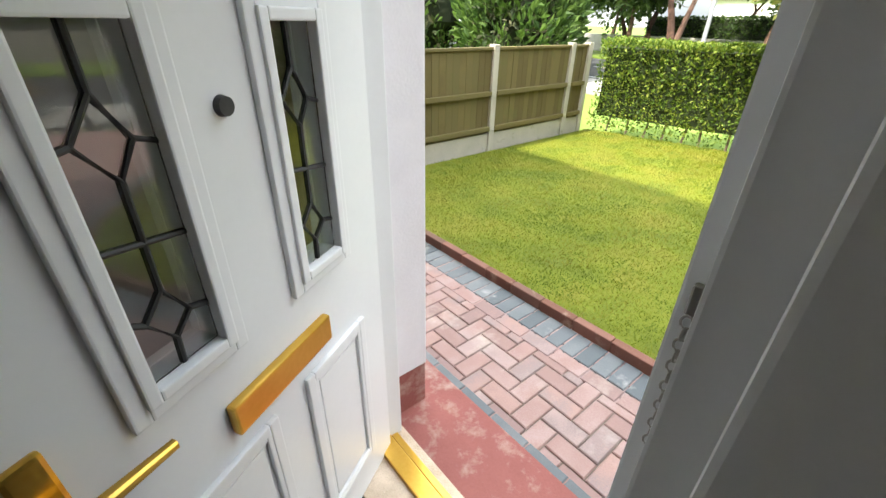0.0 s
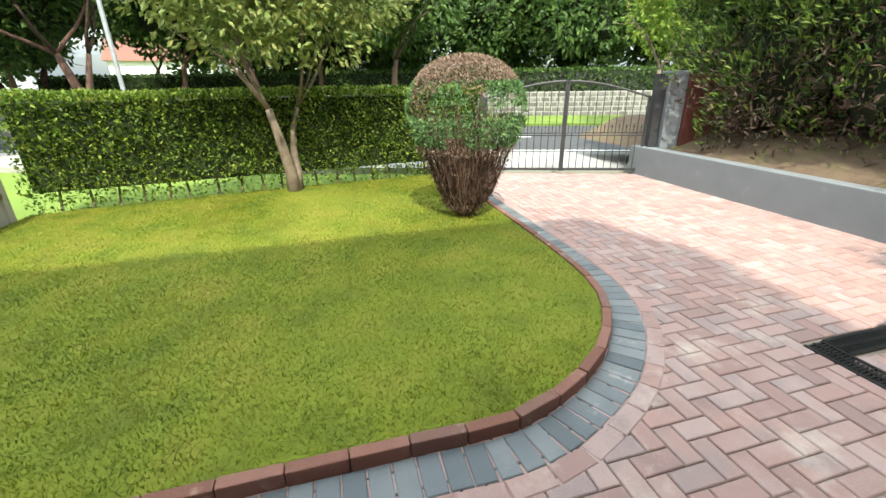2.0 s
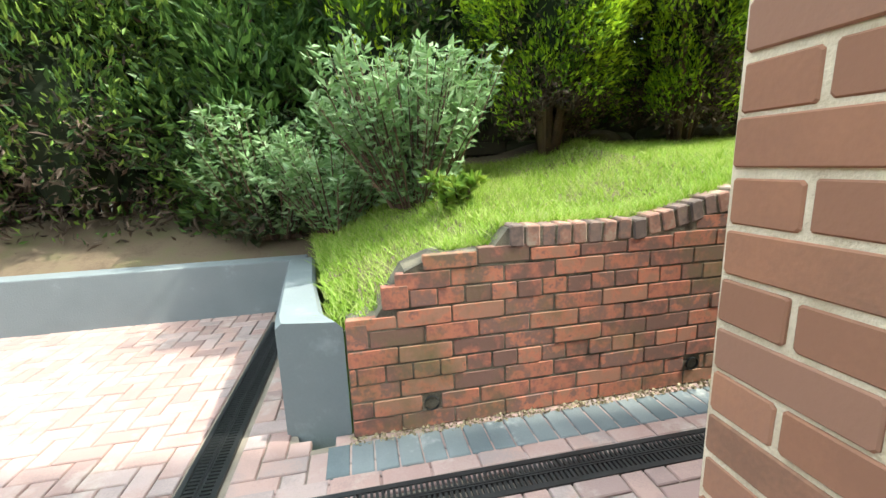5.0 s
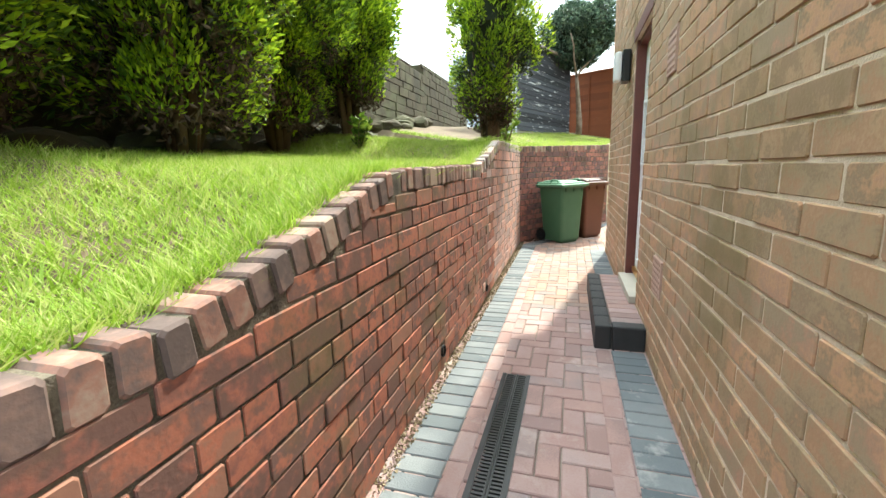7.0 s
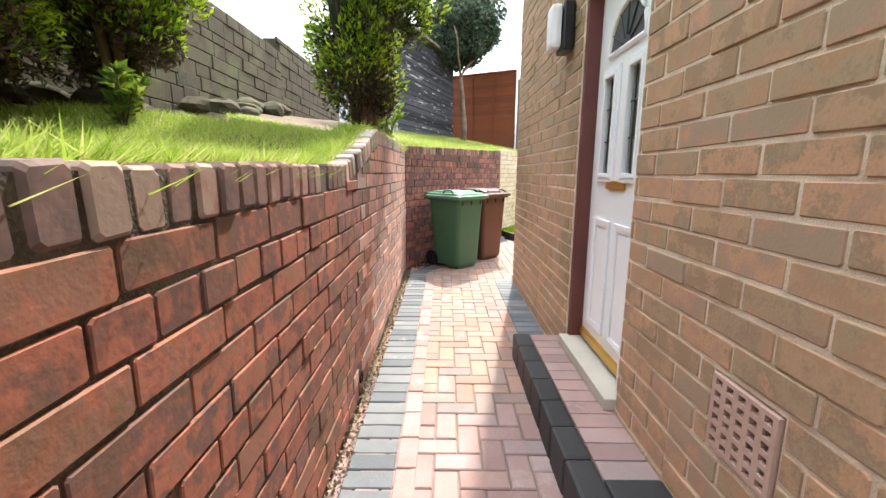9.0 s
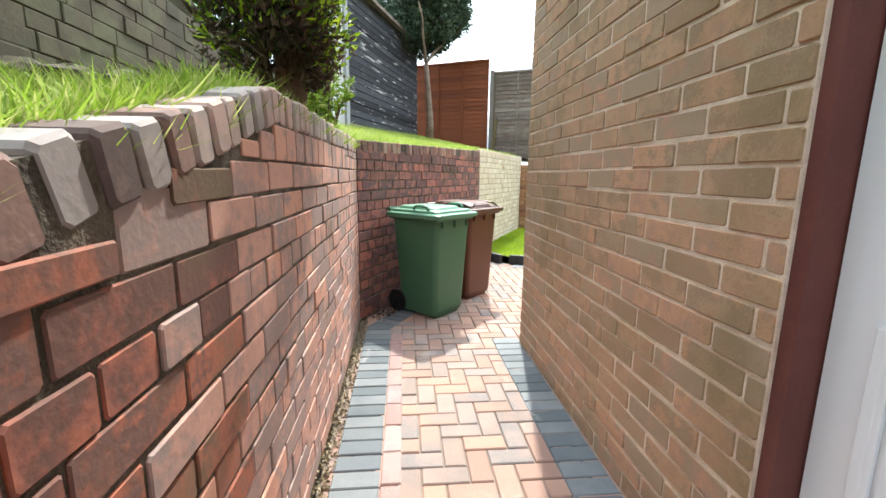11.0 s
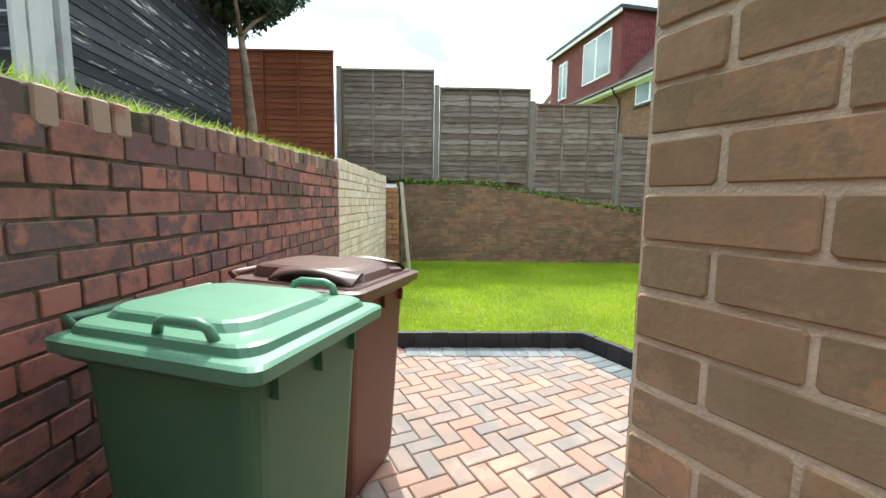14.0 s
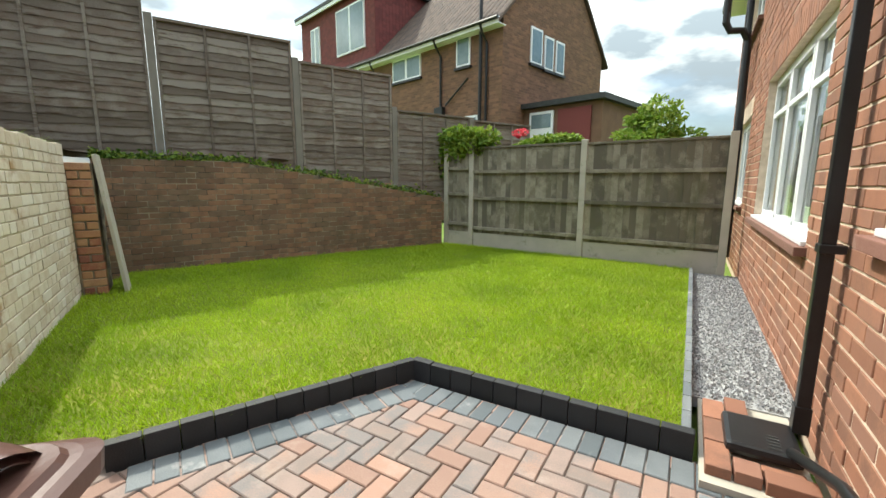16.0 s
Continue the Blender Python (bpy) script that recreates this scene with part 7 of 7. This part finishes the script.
part("dormer_core", bx(DX0, -GD / 2, NE, DX1, 0.02, 9.0), M_HUNG, nh, "red tile-hung dormer")
jd = Joined()
for k in range(24):
    z = NE + 0.0 + k * 0.112
    for i in range(int(6.1 / 0.17)):
        jd.add(nm_ @ Matrix.Translation((DX0 + 0.085 + i * 0.17 + (0.08 if k % 2 else 0), 0.03, z + 0.06)) @ Matrix.Rotation(radians(4), 4, "X"), 0.16, 0.12, 0.02, 0.004)
    for i in range(int(3.2 / 0.17)):
        jd.add(nm_ @ Matrix.Translation((DX0 - 0.012, -0.085 - i * 0.17, z + 0.06)) @ Matrix.Rotation(radians(90), 4, "Z") @ Matrix.Rotation(radians(4), 4, "X"), 0.16, 0.12, 0.02, 0.004)
ob = raw("hung_tiles", jd.v, jd.f, M_HUNG, nh)
ob.matrix_parent_inverse = nm_.inverted()
tagged(ob, "dark red hung tiles", kind="stuff")
part("dormer_roof", bx(DX0 - 0.2, -GD / 2, 9.0, DX1 + 0.2, 0.28, 9.14), M_LEAD, nh)
part("dormer_fascia", bx(DX0 - 0.18, 0.2, 8.86, DX1 + 0.18, 0.26, 8.998), M_WHITE, nh)
for a, b, c, d, n in ((6.95, 9.1, 6.75, 8.6, 2), (10.6, 11.4, 6.6, 8.4, 2)):
    w = part("window", bx(a, 0.03, c, b, 0.09, d), M_WHITE, nh, "white framed dormer window")
    for k in range(n):
        x0, x1 = a + (b - a) * k / n + 0.06, a + (b - a) * (k + 1) / n - 0.06
        part("pane", bx(x0, 0.09, c + 0.07, x1, 0.096, d - 0.07), M_FARGLASS, w)
part("chimney", bx(3.2, -GD / 2 - 0.3, NR - 0.3, 4.1, -GD / 2 + 0.3, NR + 1.1), M_NB, nh)
# flat-roofed outhouse
oh = empty("outhouse", nm_)
tagged(oh, "brick outhouse with a flat felt roof and white door", "outhouse")
part("wall", bx(-2.6, -4.5, 0, -0.01, -1.2, 3.62), M_NB, oh)
part("roof", bx(-2.75, -4.65, 3.63, 0.0, -1.0, 3.78), M_LEAD, oh)
part("door", bx(-1.1, -1.19, 1.5, -0.25, -1.14, 3.5), M_WHITE, oh, "white door with a dark top light")
part("top_light", bx(-1.02, -1.14, 3.0, -0.33, -1.13, 3.42), M_FARGLASS, oh)
part("shed_door", bx(-2.3, -1.19, 1.5, -1.25, -1.14, 3.5), M_HUNG, oh, "faded red boarded door")
# gable of a red roof far off
fh = empty("far_house", pose(-34, 23, 0))
tagged(fh, "red-brown house gable far beyond the fence", "house")
bm = bmesh.new()
q = [bm.verts.new(p) for p in ((-2.4, 0, 0), (2.4, 0, 0), (2.4, 0, 8.2), (0, 0, 11.3), (-2.4, 0, 8.2))]
q2 = [bm.verts.new((v.co.x, 8, v.co.z)) for v in q]
bm.faces.new(q)
bm.faces.new(q2[::-1])
for i in range(5):
    bm.faces.new((q[i], q[(i + 1) % 5], q2[(i + 1) % 5], q2[i]))
bmesh.ops.transform(bm, verts=bm.verts[:], matrix=Matrix.Rotation(radians(40), 4, "Z"))
part("wall", bm, M_NB, fh)
# leafy climber on the fence corner and a shrub beyond
cl_ = empty("climber", pose(-10.3, 5.9, 1.9))
tagged(cl_, "bright green climber spilling over the fence with pink flowers", "climber")
p, e = blob_points(rng, 2600, (0, 0, 0.22), (0.9, 0.35, 0.40), 0.5, 9, 0.5)
leaves(rng, p, 0.11, M_LIME, "foliage", cl_, e, 0.6)
p, e = blob_points(rng, 900, (-0.75, -0.05, 0.0), (0.35, 0.25, 0.55), 0.5, 5, 0.5)
leaves(rng, p, 0.10, M_HEDGE, "trailing_foliage", cl_, e, 0.6)
p, e = blob_points(rng, 1300, (1.6, 0.2, 0.18), (0.9, 0.3, 0.18), 0.5, 7, 0.5)
leaves(rng, p, 0.10, M_LIME, "low_foliage", cl_, e, 0.6)
p, e = blob_points(rng, 90, (0.95, -0.05, 0.33), (0.22, 0.15, 0.12), 0.5, 4, 0.5)
leaves(rng, p, 0.07, M_FLOWER, "flowers", cl_, e, 0.8)
part("stem", tube(bmesh.new(), [(-0.6, 0, -1.85), (-0.55, 0.05, -0.9), (-0.4, 0.0, 0.0)], [0.03, 0.025, 0.015], 6), M_BARKD, cl_)
tree("rear_shrub", -7.3, 9.2, -0.05, 2.9, 1.2, 0.06, (1.1, 1.0, 0.75), 2600, M_LIME, "feathery green shrub beyond the rear fence", 0.14, cz=0.85, lumps=12, depth=1)
tree("far_tree", -31, 16, 0, 8.6, 4, 0.2, (2.2, 2.2, 1.8), 5000, M_TREE, "distant green treetop beyond the fence", 0.22, cz=0.9, lumps=14)
# ---- trees beyond the front garden ----
for x, y, h, w in ((12, 10.5, 4.6, 2.0), (15, 13, 5.4, 2.3), (11, 14.5, 6, 2.4)):
    conifer(x, y, h, w, 7000, "distant rounded evergreen beyond the fence", low=0.02, mtl=M_TREE, dark=0.1, base=0.0, name="evergreen_tree", leaf=0.24, thin_=0.4)
tree("street_tree", 17, 7.6, 0, 8.0, 2.6, 0.2, (3.6, 3.6, 2.6), 15000, M_TREE, "dark-trunked street tree beyond the hedge", 0.20, (0.02, -0.05), 2, M_BARKD, 0.72)
tree("street_tree", 21, 3.0, 0, 9.5, 2.8, 0.22, (3.8, 4.2, 3.0), 15000, M_TREE, "leafy street tree across the road", 0.22, bark=M_BARKD, cz=0.7)
for x, y, h in ((19.5, -2.5, 9.0), (24, 6.5, 9.5), (21, 10.5, 8.5), (26, 14, 9), (25, 0.5, 10), (30, 10, 10), (17, 17.5, 7.5)):
    tree("street_tree", x, y, 0, h, 2.6, 0.2, (3.6, 3.6, 3.2), 12000, M_TREE, "leafy tree among the trees beyond the hedge", 0.30, bark=M_BARKD, cz=0.60, lumps=26, dense=True)
for x, y, h in ((31, 3, 10), (29, 16, 10), (35, 8, 11), (34, 20, 11), (24, 19.5, 9), (30, -4, 11)):
    tree("street_tree", x, y, 0, h, 2.6, 0.2, (4.0, 4.0, 4.2), 11000, M_TREE, "leafy tree in the belt beyond the road", 0.36, bark=M_BARKD, cz=0.5, lumps=26, dense=True)
for k in range(10):
    u = -34 + k * 5.0
    p = sm @ Vector((u, -18.5 - 2.0 * (k % 2), 0))
    tree("woodland_tree", p.x, p.y, 0, 11.5 + (k % 3), 3.0, 0.25, (4.4, 4.4, 5.6), 21000, M_TREE, "tall dense dark green tree across the road", 0.36, bark=M_BARKD, cz=0.47, lumps=34, dense=True)
hedge("far_hedge", tuple((sm @ Vector((-32, -15.2, 0))).xy), tuple((sm @ Vector((26, -15.2, 0))).xy), 1.6, 2.2, 14000, "dark green hedge behind the far stone wall", M_TREE, 0.20)
tree("lime_tree", 12.8, -10.6, 0, 6.5, 2.0, 0.12, (2.0, 2.0, 2.2), 6000, M_LIME, "bright lime-green tree beside the street", 0.16, cz=0.6)
lp = empty("street_lamp", pose(14.6, 5.6, 0))
tagged(lp, "grey galvanised street lamp column beyond the hedge", "street lamp")
part("column", tube(bmesh.new(), [(0, 0, 0), (0, 0, 1.2), (0, 0, 1.3), (0, 0, 8)], [0.09, 0.09, 0.06, 0.05], 12), M_METAL, lp)
part("lantern", bx(-0.1, -0.5, 7.95, 0.1, 0.1, 8.1, bevel=0.03), M_METAL, lp)
for x, y, a in ((60, 17, 10), (66, 6, -15)):
    hs = empty("distant_house", pose(x, y, 0, 0, 0, a))
    tagged(hs, "distant white house with an orange-red tiled roof", "house")
    part("wall", bx(-4, -5, 0, 4, 5, 4.2), M_MASON, hs)
    bm = bmesh.new()
    q = [bm.verts.new(p) for p in ((-4.4, -5.4, 4.2), (4.4, -5.4, 4.2), (4.4, 5.4, 4.2), (-4.4, 5.4, 4.2), (0, -5.4, 7), (0, 5.4, 7))]
    for f in ((0, 4, 5, 3), (1, 2, 5, 4), (0, 1, 4), (2, 3, 5), (0, 3, 2, 1)):
        bm.faces.new([q[i] for i in f])
    part("roof", bm, M_ROOF, hs)
# ivy and weeds on the top of the back wall
iv = empty("ivy", pose(BK0.x, BK0.y, 1.6))
tagged(iv, "dark ivy and weeds trailing along the back wall top", "ivy")
pv = []
for _ in range(1500):
    u_ = rng.random() ** 1.6 * K_LEN
    q_ = BK0 + (BK1 - BK0).normalized() * u_ + Vector((-0.89, 0.45)) * rng.uniform(-0.02, 0.22)
    pv.append((q_.x - BK0.x, q_.y - BK0.y, back_top(K_LEN - u_) - 1.6 + abs(rng.normal()) * 0.05))
leaves(rng, pv, 0.07, M_HEDGE, "foliage", iv, None, 0.6)


# ---- the pieces of walls and paving, laid last ----
for name, (l, h, d, b), m, material, parent in PIECES:
    ob = new(name, block_mesh(name, l, h, d, b, material))
    ob.parent = parent
    ob.matrix_basis = (parent.matrix_world.inverted() @ m) if parent.type == "EMPTY" else m
